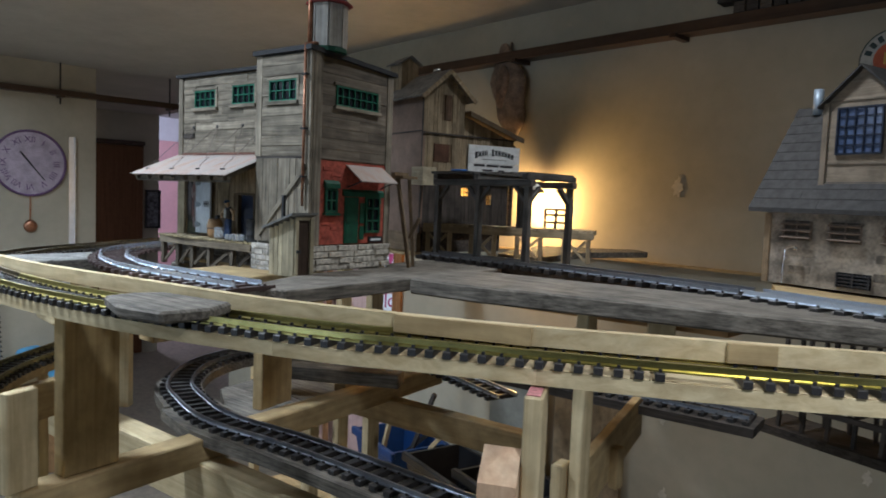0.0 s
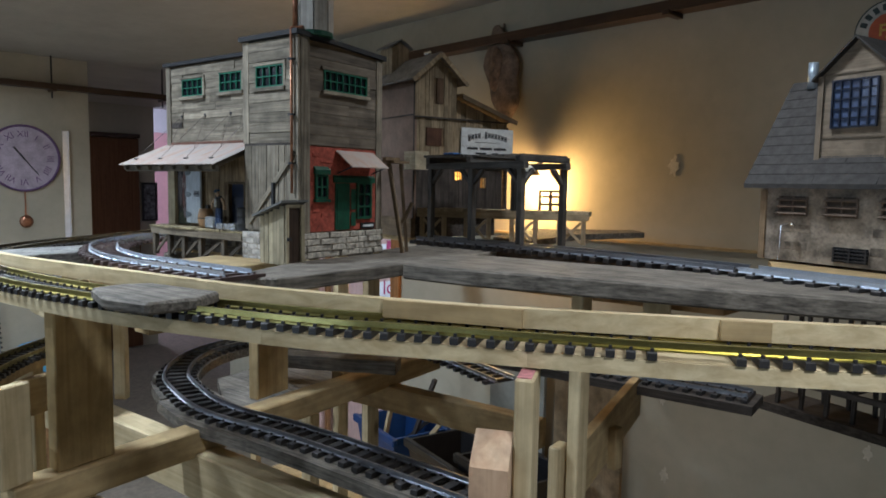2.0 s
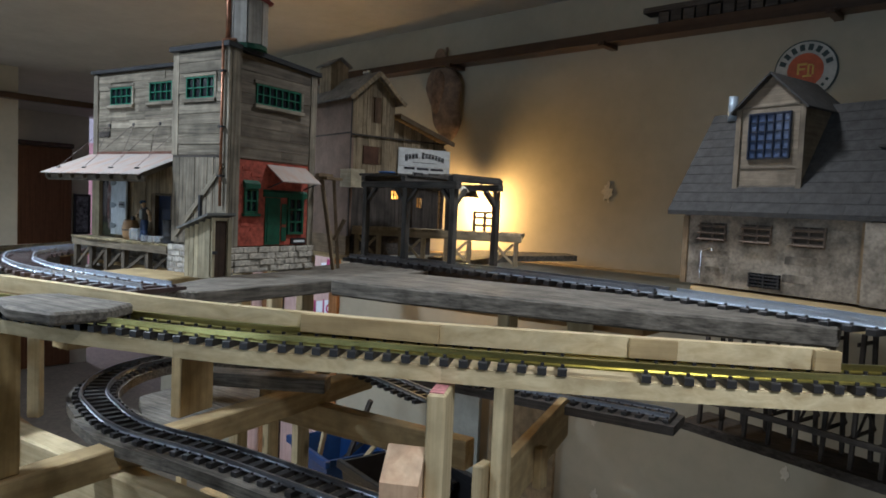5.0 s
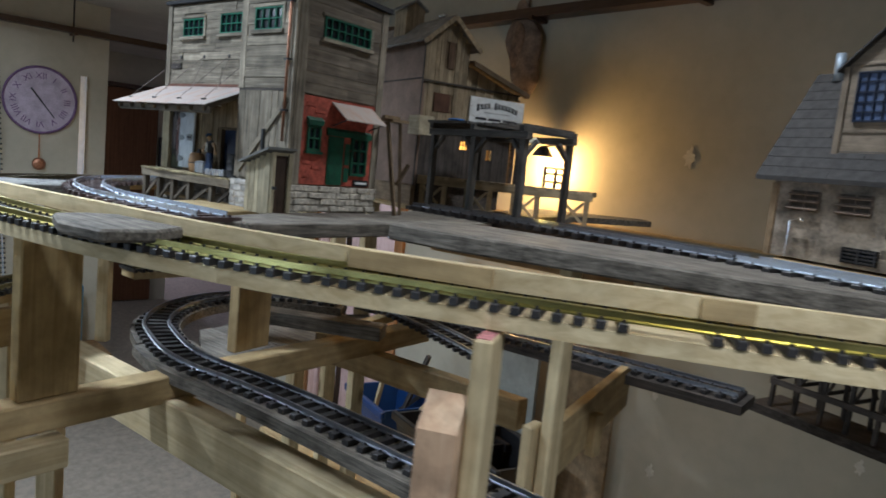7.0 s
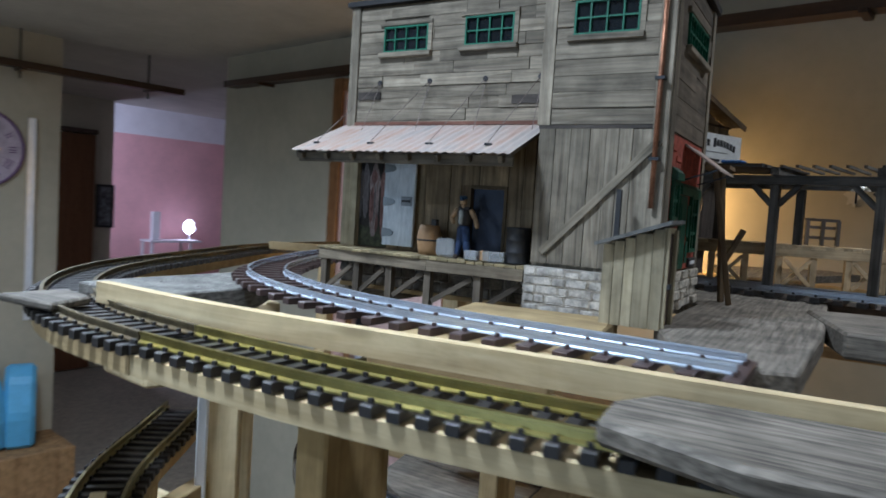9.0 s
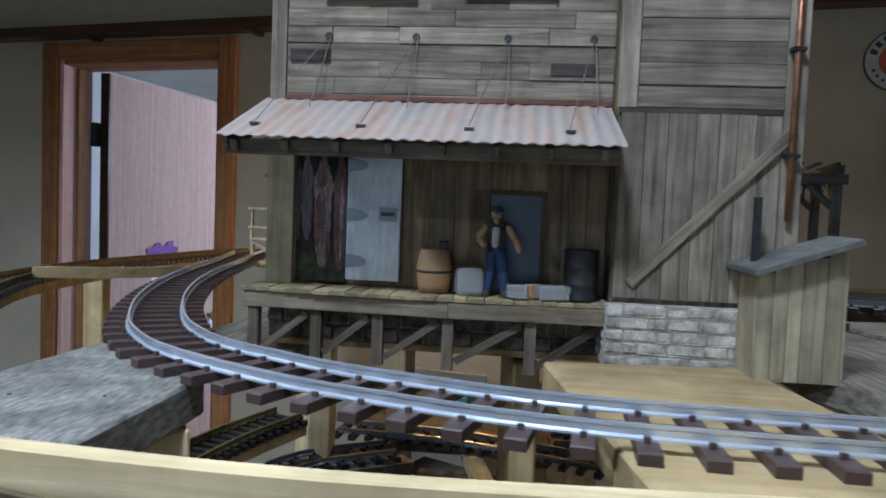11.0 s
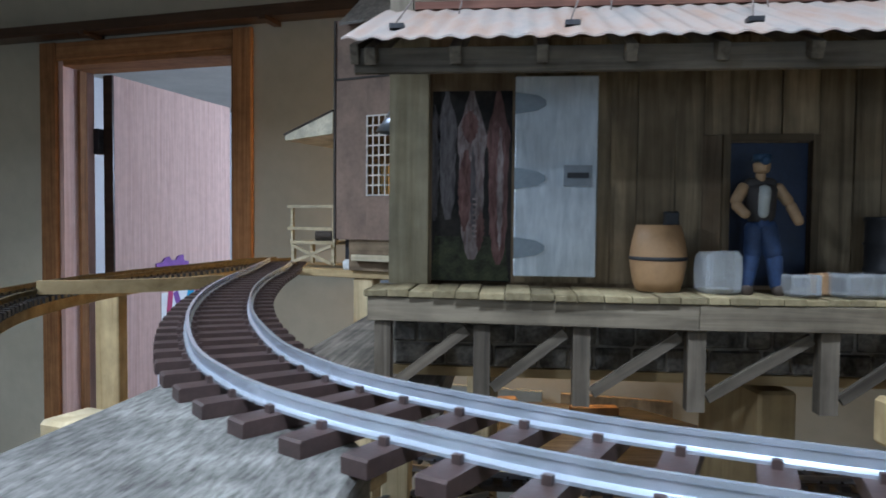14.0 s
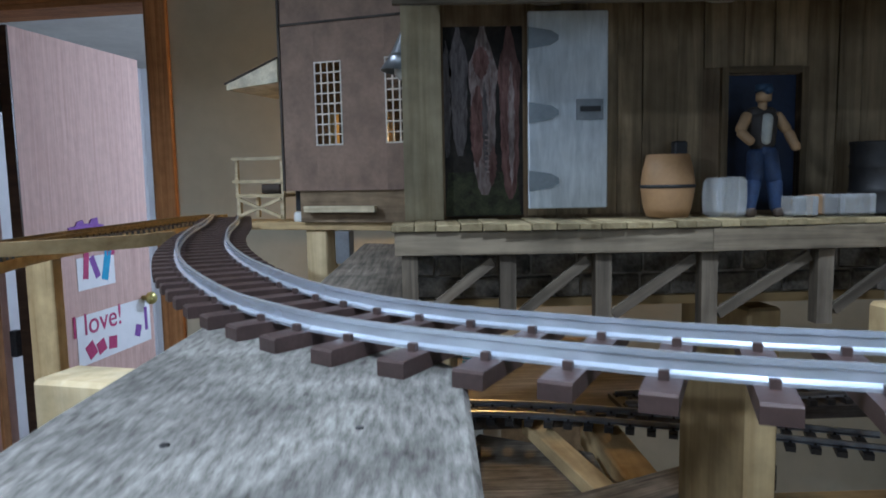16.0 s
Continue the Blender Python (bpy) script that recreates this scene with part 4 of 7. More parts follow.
# clutter on the floor below
def tub(x, y, z, turn, w, d, h, mat, label):
    t = thing("storage_tub", (x, y, z), label, "tub", "storage tubs", turn=turn)
    bm = bmesh.new()
    o = [(-w / 2, -d / 2), (w / 2, -d / 2), (w / 2, d / 2), (-w / 2, d / 2)]
    lo = [bm.verts.new((x0 * 0.85, y0 * 0.85, 0)) for x0, y0 in o]
    hi = [bm.verts.new((x0, y0, h)) for x0, y0 in o]
    inn = [bm.verts.new((x0 * 0.93, y0 * 0.93, h)) for x0, y0 in o]
    bot = [bm.verts.new((x0 * 0.8, y0 * 0.8, 0.02)) for x0, y0 in o]
    bm.faces.new(lo[::-1])
    bm.faces.new(bot)
    for i in range(4):
        j = (i + 1) % 4
        bm.faces.new((lo[i], lo[j], hi[j], hi[i]))
        bm.faces.new((hi[i], hi[j], inn[j], inn[i]))
        bm.faces.new((inn[i], inn[j], bot[j], bot[i]))
    bmesh.ops.recalc_face_normals(bm, faces=bm.faces[:])
    part("tub_body", bm, mat, t)
    for s in (-1, 1):
        part("rim", box(-w / 2 - 0.012, w / 2 + 0.012, s * d / 2 - 0.012, s * d / 2 + 0.012, h - 0.03, h + 0.004, 0.004), mat, t)
    return t


BLUETUB = plain("blue_plastic", (0.012, 0.045, 0.16), 0.4, 0, 0.1, 20, 0.05)
BLACKTUB = plain("black_plastic", (0.018, 0.018, 0.02), 0.35, 0, 0.15, 20, 0.05)
wt = thing("work_table", rm(-0.6, -0.3), "low brown table against the long wall", "table", turn=TURN)
part("tabletop", box(-0.85, 0.8, -0.32, 0.27, 0.42, 0.45, 0.003), tanply(), wt)
for x in (-0.8, 0.75):
    for y in (-0.28, 0.22):
        part("leg", box(x - 0.02, x + 0.02, y - 0.02, y + 0.02, 0, 0.4195), pine("z"), wt)
tub(-1.0, 1.50, 0.45, -22, 0.36, 0.26, 0.16, BLUETUB, "blue plastic tub full of tools")
tub(-0.58, 1.36, 0.45, -22, 0.40, 0.26, 0.18, BLACKTUB, "black plastic tub beside a blue one")
tub(-0.30, 1.28, 0.45, -22, 0.34, 0.26, 0.22, BLACKTUB, "black plastic tub on the low table")
for i, (dx, dy, ln) in enumerate(((-0.1, 0.0, 0.3), (0.02, 0.03, 0.35), (0.09, -0.03, 0.26), (-0.05, 0.05, 0.24))):
    a = Vector((-1.0 + dx, 1.5 + dy, 0.475))
    timber("tool_handle", a, a + Vector((0.10 + 0.05 * i, -0.04 + 0.03 * i, ln)), 0.018, 0.018, [pine(), dark(), pine(), BLACK][i], "tool handle standing in a tub", category="tool", group="tools in the tub")
solid("leaning_sheet", box(-0.72, -0.45, -0.06, -0.045, 0.452, 1.15), plain("grey_panel_paint", (0.33, 0.33, 0.29), 0.8, 0, 0.12, 6, 0.1), "grey painted sheet leaning on the wall", "sheet", "leaning sheets", m=ROOM)
solid("leaning_sheet", box(-0.40, -0.12, -0.06, -0.045, 0.452, 1.15), wood("panel_ply", (0.22, 0.15, 0.08), (0.33, 0.24, 0.14), "z", fine=40, along=3), "brown plywood sheet leaning on the wall", "sheet", "leaning sheets", m=ROOM)


def printed_scrap():
    """A striped printed carton scrap on the lower board."""
    c = thing("carton_scrap", (-0.318, 0.885, 1.2315), "teal and white printed carton scrap on the lower board", "carton", turn=-25)
    part("flap", box(-0.035, 0.035, -0.02, 0.02, 0.0, 0.022, 0.001), plain("carton_white", (0.6, 0.64, 0.64), 0.6, 0, 0.06, 40, 0), c)
    part("teal_stripe", box(-0.0355, 0.0355, -0.0206, -0.0201, 0.004, 0.011), plain("carton_teal", (0.05, 0.33, 0.38), 0.6, 0, 0.08, 40, 0), c, "teal stripe")
    part("teal_stripe", box(-0.0355, 0.0355, -0.0206, -0.0201, 0.014, 0.017), plain("carton_teal", (0.05, 0.33, 0.38)), c, "teal stripe")


printed_scrap()
orange = wood("orange_offcut", (0.50, 0.24, 0.08), (0.70, 0.40, 0.17), "x", fine=60, along=5)
for x, y, turn, ln in ((-0.42, 0.985, 14, 0.075), (-0.375, 0.965, -20, 0.05), (-0.20, 0.955, 8, 0.045)):
    solid("offcut", box(-ln, ln, -0.012, 0.012, 0, 0.016, 0.001), orange, "orange pine offcut on the low dark deck", "offcut", "pine offcuts", m=pose(x, y, 1.2317, 0, 0, turn))

timber("brown_stick", (0.06, 0.245, 0.9), (-0.07, 0.205, 0.008), 0.022, 0.022, brown(), "brown wooden stick leaning under the layout", category="stick", group="")

# ---- freight house ----
WHITEWASH = plain("whitewashed_stone", (0.52, 0.49, 0.44), 0.85, 0, 0.3, 70, 0.6, 0.001)
D = 1.52


class House:
    """Parts given in world metres (or in a turned frame) under one empty."""

    def __init__(self, name, at, label, category="model building", turn=0.0, group=""):
        self.ob = thing(name, at, label, category, group, turn=turn)
        self.m = Matrix.Translation((0, 0, -at[2])) if turn else Matrix.Translation((-at[0], -at[1], -at[2]))

    def add(self, name, bm, mat, label="", m=None, smooth=False):
        return part(name, bm, mat, self.ob, label, self.m @ m if m is not None else self.m, smooth)

    def beam(self, name, a, b, w, h, mat, label=""):
        m, bm = beam(a, b, w, h)
        return self.add(name, bm, mat, label, m)


def siding(parent, x0, x1, z0, z1, row, mat, rng, short=None, proud=0.0022, gap=0.0006, holes=()):
    """Horizontal boards as pieces on a wall whose face is y = 0, facing -y."""
    n = max(1, round((z1 - z0) / row))
    h = (z1 - z0) / n
    for i in range(n):
        x = x0
        while x < x1 - 1e-5:
            ln = (x1 - x0) if not short else rng.uniform(*short)
            xe = x1 if x + ln > x1 - 0.03 else x + ln
            za, zb = z0 + i * h + gap / 2, z0 + (i + 1) * h - gap / 2
            runs = [(x, xe)]
            for hx0, hx1, hz0, hz1 in holes:
                if zb > hz0 + 0.003 and za < hz1 - 0.003:
                    runs = [r for a, b in runs for r in ((a, min(b, hx0)), (max(a, hx1), b)) if r[1] - r[0] > 0.002]
            for a, b in runs:
                p = proud * rng.uniform(0.6, 1.25)
                part("board", box(a + gap / 2, b - gap / 2, -p, 0.0002, za, zb), mat, parent)
            x = xe


def planks(parent, x0, x1, z0, z1, width, mat, rng, proud=0.0022, gap=0.0007, holes=(), top=None):
    """Upright boards as pieces on a wall whose face is y = 0, facing -y."""
    x = x0
    while x < x1 - 1e-5:
        w = width * rng.uniform(0.75, 1.3)
        xe = x1 if x + w > x1 - width * 0.45 else x + w
        zt = z1 if top is None else top((x + xe) / 2)
        runs = [(z0, zt)]
        for hx0, hx1, hz0, hz1 in holes:
            if xe > hx0 + 0.002 and x < hx1 - 0.002:
                runs = [r for a, b in runs for r in ((a, min(b, hz0)), (max(a, hz1), b)) if r[1] - r[0] > 0.003]
        for a, b in runs:
            p = proud * rng.uniform(0.6, 1.3)
            part("plank", box(x + gap / 2, xe - gap / 2, -p, 0.0002, a, b), mat, parent)
        x = xe


def stones(parent, x0, x1, z0, z1, row, mat, rng, proud=0.004, length=(0.012, 0.03)):
    """Rough stone blocks as pieces on a wall whose face is y = 0, facing -y."""
    n = max(1, round((z1 - z0) / row))
    h = (z1 - z0) / n
    for i in range(n):
        x = x0
        while x < x1 - 1e-5:
            ln = rng.uniform(*length)
            xe = x1 if x + ln > x1 - length[0] * 0.7 else x + ln
            g = 0.0007
            bm = box(x + g, xe - g, -proud * rng.uniform(0.5, 1.2), 0.0003, z0 + i * h + g, z0 + (i + 1) * h - g, 0.0012)
            for v in bm.verts:
                v.co += Vector((rng.uniform(-1, 1), rng.uniform(-1, 1), rng.uniform(-1, 1))) * 0.0006
            part("stone", bm, mat, parent)
            x = xe


def grid_window(parent, m, w, h, nx, nz, mat, pane_mat, bar=0.0022, deep=0.004, sill=None, name="window"):
    """A sash with bars; its face looks along local -y."""
    win = part(name, box(0.001, w - 0.001, 0.0, 0.0012, 0.001, h - 0.001), pane_mat, parent, m=m)
    for x0, x1, z0, z1 in ((0, bar, 0, h), (w - bar, w, 0, h), (bar, w - bar, 0, bar), (bar, w - bar, h - bar, h)):
        part("frame_bar", box(x0, x1, -deep, -0.0001, z0, z1), mat, win)
    for i in range(1, nx):
        x = w * i / nx
        part("upright_bar", box(x - bar * 0.4, x + bar * 0.4, -deep * 0.8, -0.0001, bar, h - bar), mat, win)
    for i in range(1, nz):
        z = h * i / nz
        part("cross_bar", box(bar, w - bar, -deep * 0.7, -0.0002, z - bar * 0.4, z + bar * 0.4), mat, win)
    if sill:
        part("sill", box(-0.006, w + 0.006, -0.008, -0.0001, -0.007, -0.0005, 0.0006), sill, win)
        part("lintel", box(-0.006, w + 0.006, -0.005, -0.0001, h + 0.0005, h + 0.006, 0.0006), sill, win)
        part("side_trim", box(w + 0.0005, w + 0.006, -0.0045, -0.0001, -0.0004, h + 0.0004), sill, win)
    return win


def freight_house():
    rng = random.Random(5)
    H1 = House("freight_house", (-0.21, 0.12, D), "weathered grey wooden freight house model with a porch")
    YW = 0.041
    XL, XA = -0.430, -0.135
    T1 = 1.879
    # main block: wall cores
    w1 = [(-0.379, -0.311, 1.817, 1.850), (-0.258, -0.192, 1.819, 1.854)]
    for a, b, c0, c1 in ((XL, XA, 1.70, T1), (XL, -0.408, 1.5115, 1.70), (-0.360, -0.2355, 1.5115, 1.70), (-0.190, XA, 1.5115, 1.70), (-0.408, -0.360, 1.676, 1.70), (-0.2355, -0.190, 1.645, 1.70)):
        core = H1.add("wall_panel", box(a, b, YW, YW + 0.006, c0, c1), brown("z"), "shaded brown plank wall")
    FW = pose(0, YW, 0)
    rows_parent = H1.add("board_siding", box(XL, XA, -0.0012, -0.0002, 1.713, T1 - 0.002), barn(), "grey weathered siding in short boards", m=FW)
    siding(rows_parent, XL + 0.011, XA - 0.001, 1.714, T1 - 0.004, 0.0148, barn(), rng, (0.04, 0.13), 0.0032, holes=w1)
    for i, (a, b, c, d) in enumerate(w1):
        grid_window(H1.ob, H1.m @ pose(a, YW - 0.0014, c), b - a, d - c, 4, 2, GREEN, GLASSDARK, sill=barn())
    for x0, x1, z0, z1 in ((-0.416, -0.380, 1.7565, 1.7665), (-0.189, -0.152, 1.7475, 1.7575)):
        vent = H1.add("wall_vent", box(x0, x1, YW - 0.0052, YW - 0.0034, z0, z1), dark(), "small dark slatted vent")
        for k in range(3):
            part("slat", box(x0 + 0.001, x1 - 0.001, YW - 0.0062, YW - 0.0053, z0 + 0.0012 + 0.003 * k, z0 + 0.0030 + 0.003 * k), barn(), vent, m=H1.m)
    H1.add("corner_board", box(XL - 0.003, XL + 0.0105, YW - 0.0055, YW + 0.012, 1.70, T1), barn("z"))
    porch = H1.add("porch_planks", box(-0.358, -0.237, -0.0006, -0.0001, 1.57, 1.69), brown("z"), "dark brown upright planks under the porch", m=FW)
    planks(porch, -0.358, XA - 0.001, 1.562, 1.706, 0.019, wood("porch_brown", (0.125, 0.092, 0.050), (0.37, 0.28, 0.165), "z", vary=0.25), rng, 0.0024, holes=[(-0.237, -0.188, 1.5, 1.649)])
    H1.add("porch_corner_board", box(XL - 0.003, -0.4095, YW - 0.006, YW + 0.004, 1.5605, 1.706), wood("porch_post", (0.26, 0.22, 0.13), (0.42, 0.37, 0.25), "z"), "pale olive corner board")
    H1.add("end_wall", box(XL, XL + 0.006, YW + 0.0065, 0.255, 1.5, T1), barn("y"))
    H1.add("rear_wall", box(XL + 0.0065, -0.06, 0.249, 0.255, 1.5, T1), barn())
    H1.add("foundation", box(XL, XA, YW - 0.006, YW + 0.006, 1.5055, 1.511), tanply(), "pale strip below the rubble")
    # rubble darker than the other stone; under-deck shade is put into its colour
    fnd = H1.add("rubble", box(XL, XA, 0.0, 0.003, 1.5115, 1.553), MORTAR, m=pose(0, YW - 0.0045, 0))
    stones(fnd, XL, XA, 1.5115, 1.553, 0.0135, plain("shaded_rubble", (0.20, 0.18, 0.15), 0.9, 0, 0.45, 60, 0.6, 0.001), rng, 0.003, (0.014, 0.035))
    # roof
    H1.add("roof", slab([(XL - 0.008, YW - 0.010), (XA - 0.0005, YW - 0.010), (XA - 0.0005, 0.262), (XL - 0.008, 0.262)], T1 + 0.0005, T1 + 0.007), BLACK, "black tar-paper roof edge")
    H1.add("roof_hatch", prism([(0.09, T1 + 0.0072), (0.15, T1 + 0.0072), (0.12, T1 + 0.030)], -0.21, -0.15), BLACK)
    # doorway with the hanging-meat print and the open pale blue door
    H1.add("meat_locker_back", box(-0.409, -0.359, 0.0, 0.0016, 1.562, 1.68), plain("locker_dark", (0.022, 0.018, 0.014), 0.8, 0, 0.5, 60, 0.1), "printed picture of hanging sides of meat", m=pose(0, YW + 0.001, 0))
    flesh = wood("meat_print", (0.075, 0.03, 0.027), (0.26, 0.15, 0.13), "z", fine=420, stain=0.5, vary=0.0, along=90)
    pale = wood("fat_print", (0.15, 0.085, 0.08), (0.46, 0.40, 0.375), "z", fine=480, stain=0.6, vary=0.0, along=110)
    dull = wood("shade_print", (0.05, 0.042, 0.042), (0.19, 0.17, 0.17), "z", fine=420, stain=0.5, vary=0.0, along=90)
    floor_green = plain("print_floor", (0.06, 0.065, 0.03), 0.8, 0, 0.4, 120, 0.0)

    def printed(name, cx, z_top, z_bot, w, mt, lift, lean=0.0, full=((0, 0.12), (0.12, 0.45), (0.26, 1.0), (0.42, 0.82), (0.62, 0.78), (0.8, 0.72), (0.93, 0.5), (1, 0.2))):
        """A flat printed shape: half width w times the outline, down from z_top."""
        n, left, right = 22, [], []
        cx -= 0.0088
        for i in range(n + 1):
            t = i / n
            k = next(j for j in range(len(full) - 1) if full[j + 1][0] >= t)
            (t0, f0), (t1, f1) = full[k], full[k + 1]
            ww = w * (f0 + (f1 - f0) * (t - t0) / (t1 - t0))
            z = z_top + (z_bot - z_top) * t
            left.append((cx - ww + lean * t + 0.0004 * math.sin(i * 2.3 + cx * 900), z))
            right.append((cx + ww + lean * t + 0.0004 * math.sin(i * 1.7 + cx * 500), z))
        bm = bmesh.new()
        bm.faces.new([bm.verts.new((x, 0, z)) for x, z in left + right[::-1]])
        bmesh.ops.recalc_face_normals(bm, faces=bm.faces[:])
        return H1.add(name, bm, mt, m=pose(0, YW + 0.0008 - 0.00012 * lift, 0))

    oval = ((0, 0.2), (0.25, 0.9), (0.5, 1.0), (0.8, 0.7), (1, 0.15))
    printed("printed_ground", -0.376, 1.589, 1.5625, 0.0235, floor_green, 0, full=((0, 0.9), (1, 1.0)))
    printed("printed_carcass", -0.3975, 1.668, 1.598, 0.003, dull, 1)
    printed("printed_carcass", -0.3905, 1.677, 1.599, 0.0062, dull, 1, 0.001)
    printed("printed_carcass", -0.3755, 1.6775, 1.575, 0.0092, pale, 2, 0.0005)
    printed("printed_flank", -0.3785, 1.641, 1.592, 0.0045, flesh, 3, -0.001, oval)
    printed("printed_cavity", -0.3765, 1.664, 1.645, 0.005, flesh, 3, 0.0, oval)
    printed("printed_flank", -0.3695, 1.604, 1.580, 0.0026, flesh, 3, -0.001, oval)
    printed("printed_cavity", -0.3745, 1.643, 1.588, 0.0017, dull, 4, 0.0005, oval)
    for i in range(9):
        printed("printed_rib", -0.3732, 1.612 - 0.0032 * i, 1.6108 - 0.0032 * i, 0.0016, pale, 5, 0.0, ((0, 0.9), (1, 0.7)))
    printed("printed_carcass", -0.3595, 1.6775, 1.572, 0.0072, flesh, 1, 0.0005)
    printed("printed_flank", -0.3582, 1.655, 1.58, 0.002, pale, 2, 0.0, oval)
    bd = H1.add("cold_store_door", box(-0.3585, -0.3115, 0.0, 0.0042, 1.5665, 1.6815, 0.0006), BLUEDOOR, "open pale blue cold-store door", m=pose(0, 0.0275, 0))
    for z in (1.583, 1.623, 1.666):
        strap = slab([(0, -0.0062), (0.013, -0.0042), (0.0175, -0.0015), (0.0175, 0.0015), (0.013, 0.0042), (0, 0.0062)], 0, 0.0012)
        part("strap_hinge", strap, plain("grey_hinge", (0.27, 0.31, 0.34), 0.5, 0.3, 0.1, 60, 0.1), bd, "grey strap hinge", m=pose(-0.3585, -0.0002, z, 90))
    lt = part("latch_plate", box(-0.3305, -0.3145, -0.0014, -0.0001, 1.6185, 1.6305), plain("grey_latch", (0.26, 0.28, 0.30), 0.5, 0.3, 0.1, 60, 0.1), bd)
    part("latch_bar", box(-0.3285, -0.3165, -0.0034, -0.0015, 1.6232, 1.6262), BLACK, bd)
    # dark rear door
    H1.add("dark_door", box(-0.2355, -0.190, 0.004, 0.006, 1.562, 1.646), NAVY, "dark navy door ajar", m=pose(0, YW, 0))
    for x in (-0.2375, -0.1885):
        H1.add("door_trim", box(x - 0.002, x + 0.002, -0.0042, -0.0005, 1.562, 1.649), wood("porch_trim", (0.05, 0.035, 0.02), (0.17, 0.125, 0.07), "z"), m=FW)
    H1.add("door_trim", box(-0.2354, -0.1906, -0.0042, -0.0005, 1.6455, 1.6495), wood("porch_trim", (0.05, 0.035, 0.02), (0.17, 0.125, 0.07), "x"), m=FW)
    # annex
    T2 = 1.891
    ann = H1.add("annex_front", boxes((XA, 0.0, 0.003, 0.009, D, T2)), barn("z"), "grey annex wall")
    wa = [(-0.103, -0.033, 1.811, 1.847)]
    hz = H1.add("annex_siding", box(XA, 0, 0.0022, 0.0029, 1.716, T2 - 0.001), barn(), "grey horizontal boards")
    siding(hz, XA + 0.013, -0.012, 1.717, T2 - 0.002, 0.0168, barn(), rng, None, 0.003, holes=wa)
    grid_window(H1.ob, H1.m @ pose(-0.103, 0.0005, 1.811), 0.070, 0.036, 4, 2, GREEN, GLASSDARK, sill=barn())
    vp = H1.add("annex_planks", box(XA, 0, 0.0022, 0.0029, 1.566, 1.713), barn("z"), "upright weathered planks")
    planks(vp, XA + 0.001, -0.012, 1.5665, 1.7125, 0.0175, barn("z"), rng, 0.0028)
    H1.add("belt_board", box(XA, 0.001, -0.0028, 0.002, 1.7128, 1.7165), dark())
    for x0, x1, z0 in ((XA - 0.002, XA + 0.0125, 1.7165), (-0.0118, 0.0035, 1.565)):
        H1.add("corner_board", box(x0, x1, -0.0035, 0.0021, z0, T2), barn("z"))
    H1.add("corner_board", box(0.0004, 0.0045, 0.0025, 0.022, 1.565, T2), barn("z"))
    H1.add("annex_left_wall", box(XA + 0.0002, XA + 0.005, 0.0095, YW + 0.006, D, T2), brown("z"))
    H1.beam("sloping_brace", (-0.122, -0.0045, 1.578), (-0.004, -0.0045, 1.700), 0.004, 0.0085, wood("brace_wood", (0.10, 0.085, 0.06), (0.31, 0.27, 0.20), "x"), "sloping weathered brace")
    st = H1.add("stone_base", box(XA - 0.004, -0.028, -0.006, 0.0, D - 0.0085, 1.562), WHITEWASH, "whitewashed stone base")
    face = part("stone_face", box(XA - 0.004, -0.028, -0.0004, -0.0001, D - 0.0083, 1.5615), MORTAR, H1.ob, m=H1.m @ pose(0, -0.006, 0))
    stones(face, XA - 0.004, -0.028, D - 0.0085, 1.562, 0.0092, WHITEWASH, rng, 0.0013, (0.010, 0.034))
    lface = part("stone_face", box(0, 0.05, -0.0004, -0.0001, D - 0.0083, 1.5615), MORTAR, H1.ob, m=H1.m @ pose(XA - 0.004, 0.044, 0, 0, 0, -90))
    stones(lface, 0.0, 0.05, D - 0.0085, 1.562, 0.0092, WHITEWASH, rng, 0.0013, (0.010, 0.034))
    # side wall, facing +x
    SD = pose(0, 0, 0, 0, 0, 90)
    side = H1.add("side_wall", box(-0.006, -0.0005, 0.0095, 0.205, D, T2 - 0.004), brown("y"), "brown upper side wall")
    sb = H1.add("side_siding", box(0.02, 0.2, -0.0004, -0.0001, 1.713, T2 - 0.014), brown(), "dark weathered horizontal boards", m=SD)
    sw = [(0.056, 0.163, 1.808, 1.842)]
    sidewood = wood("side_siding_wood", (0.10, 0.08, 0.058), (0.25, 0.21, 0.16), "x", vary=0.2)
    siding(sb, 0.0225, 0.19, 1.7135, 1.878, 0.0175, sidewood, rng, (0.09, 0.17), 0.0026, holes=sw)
    grid_window(H1.ob, H1.m @ SD @ pose(0.056, -0.0008, 1.808), 0.107, 0.034, 7, 2, GREEN, GLASSDARK, sill=barn())
    H1.add("corner_board", box(0.0002, 0.004, 0.1905, 0.2055, 1.562, 1.879), barn("z"))
    H1.add("annex_roof", prism([(-0.01, T2 + 0.0005), (-0.01, T2 + 0.0085), (0.213, 1.8875), (0.213, 1.8795)], XA - 0.006, 0.008), BLACK, "black tar-paper roof edge")
    # red office front
    red = H1.add("red_office_wall", box(0.0235, 0.19, -0.0022, -0.0002, 1.566, 1.7115), REDBRICK, "red brick office wall", m=SD)
    for zc, y0, y1 in ((1.695, 0.03, 0.05), (1.60, 0.03, 0.05), (1.592, 0.05, 0.07), (1.578, 0.03, 0.045), (1.685, 0.05, 0.075), (1.70, 0.09, 0.11), (1.645, 0.026, 0.03), (1.60, 0.125, 0.131)):
        part("brick", box(y0, y1, -0.0032, -0.0023, zc, zc + 0.0055), REDBRICK, red)
    win = grid_window(H1.ob, H1.m @ SD @ pose(0.034, -0.0026, 1.622), 0.03, 0.042, 2, 2, DKGREEN, GLASSDARK, 0.004, 0.004)
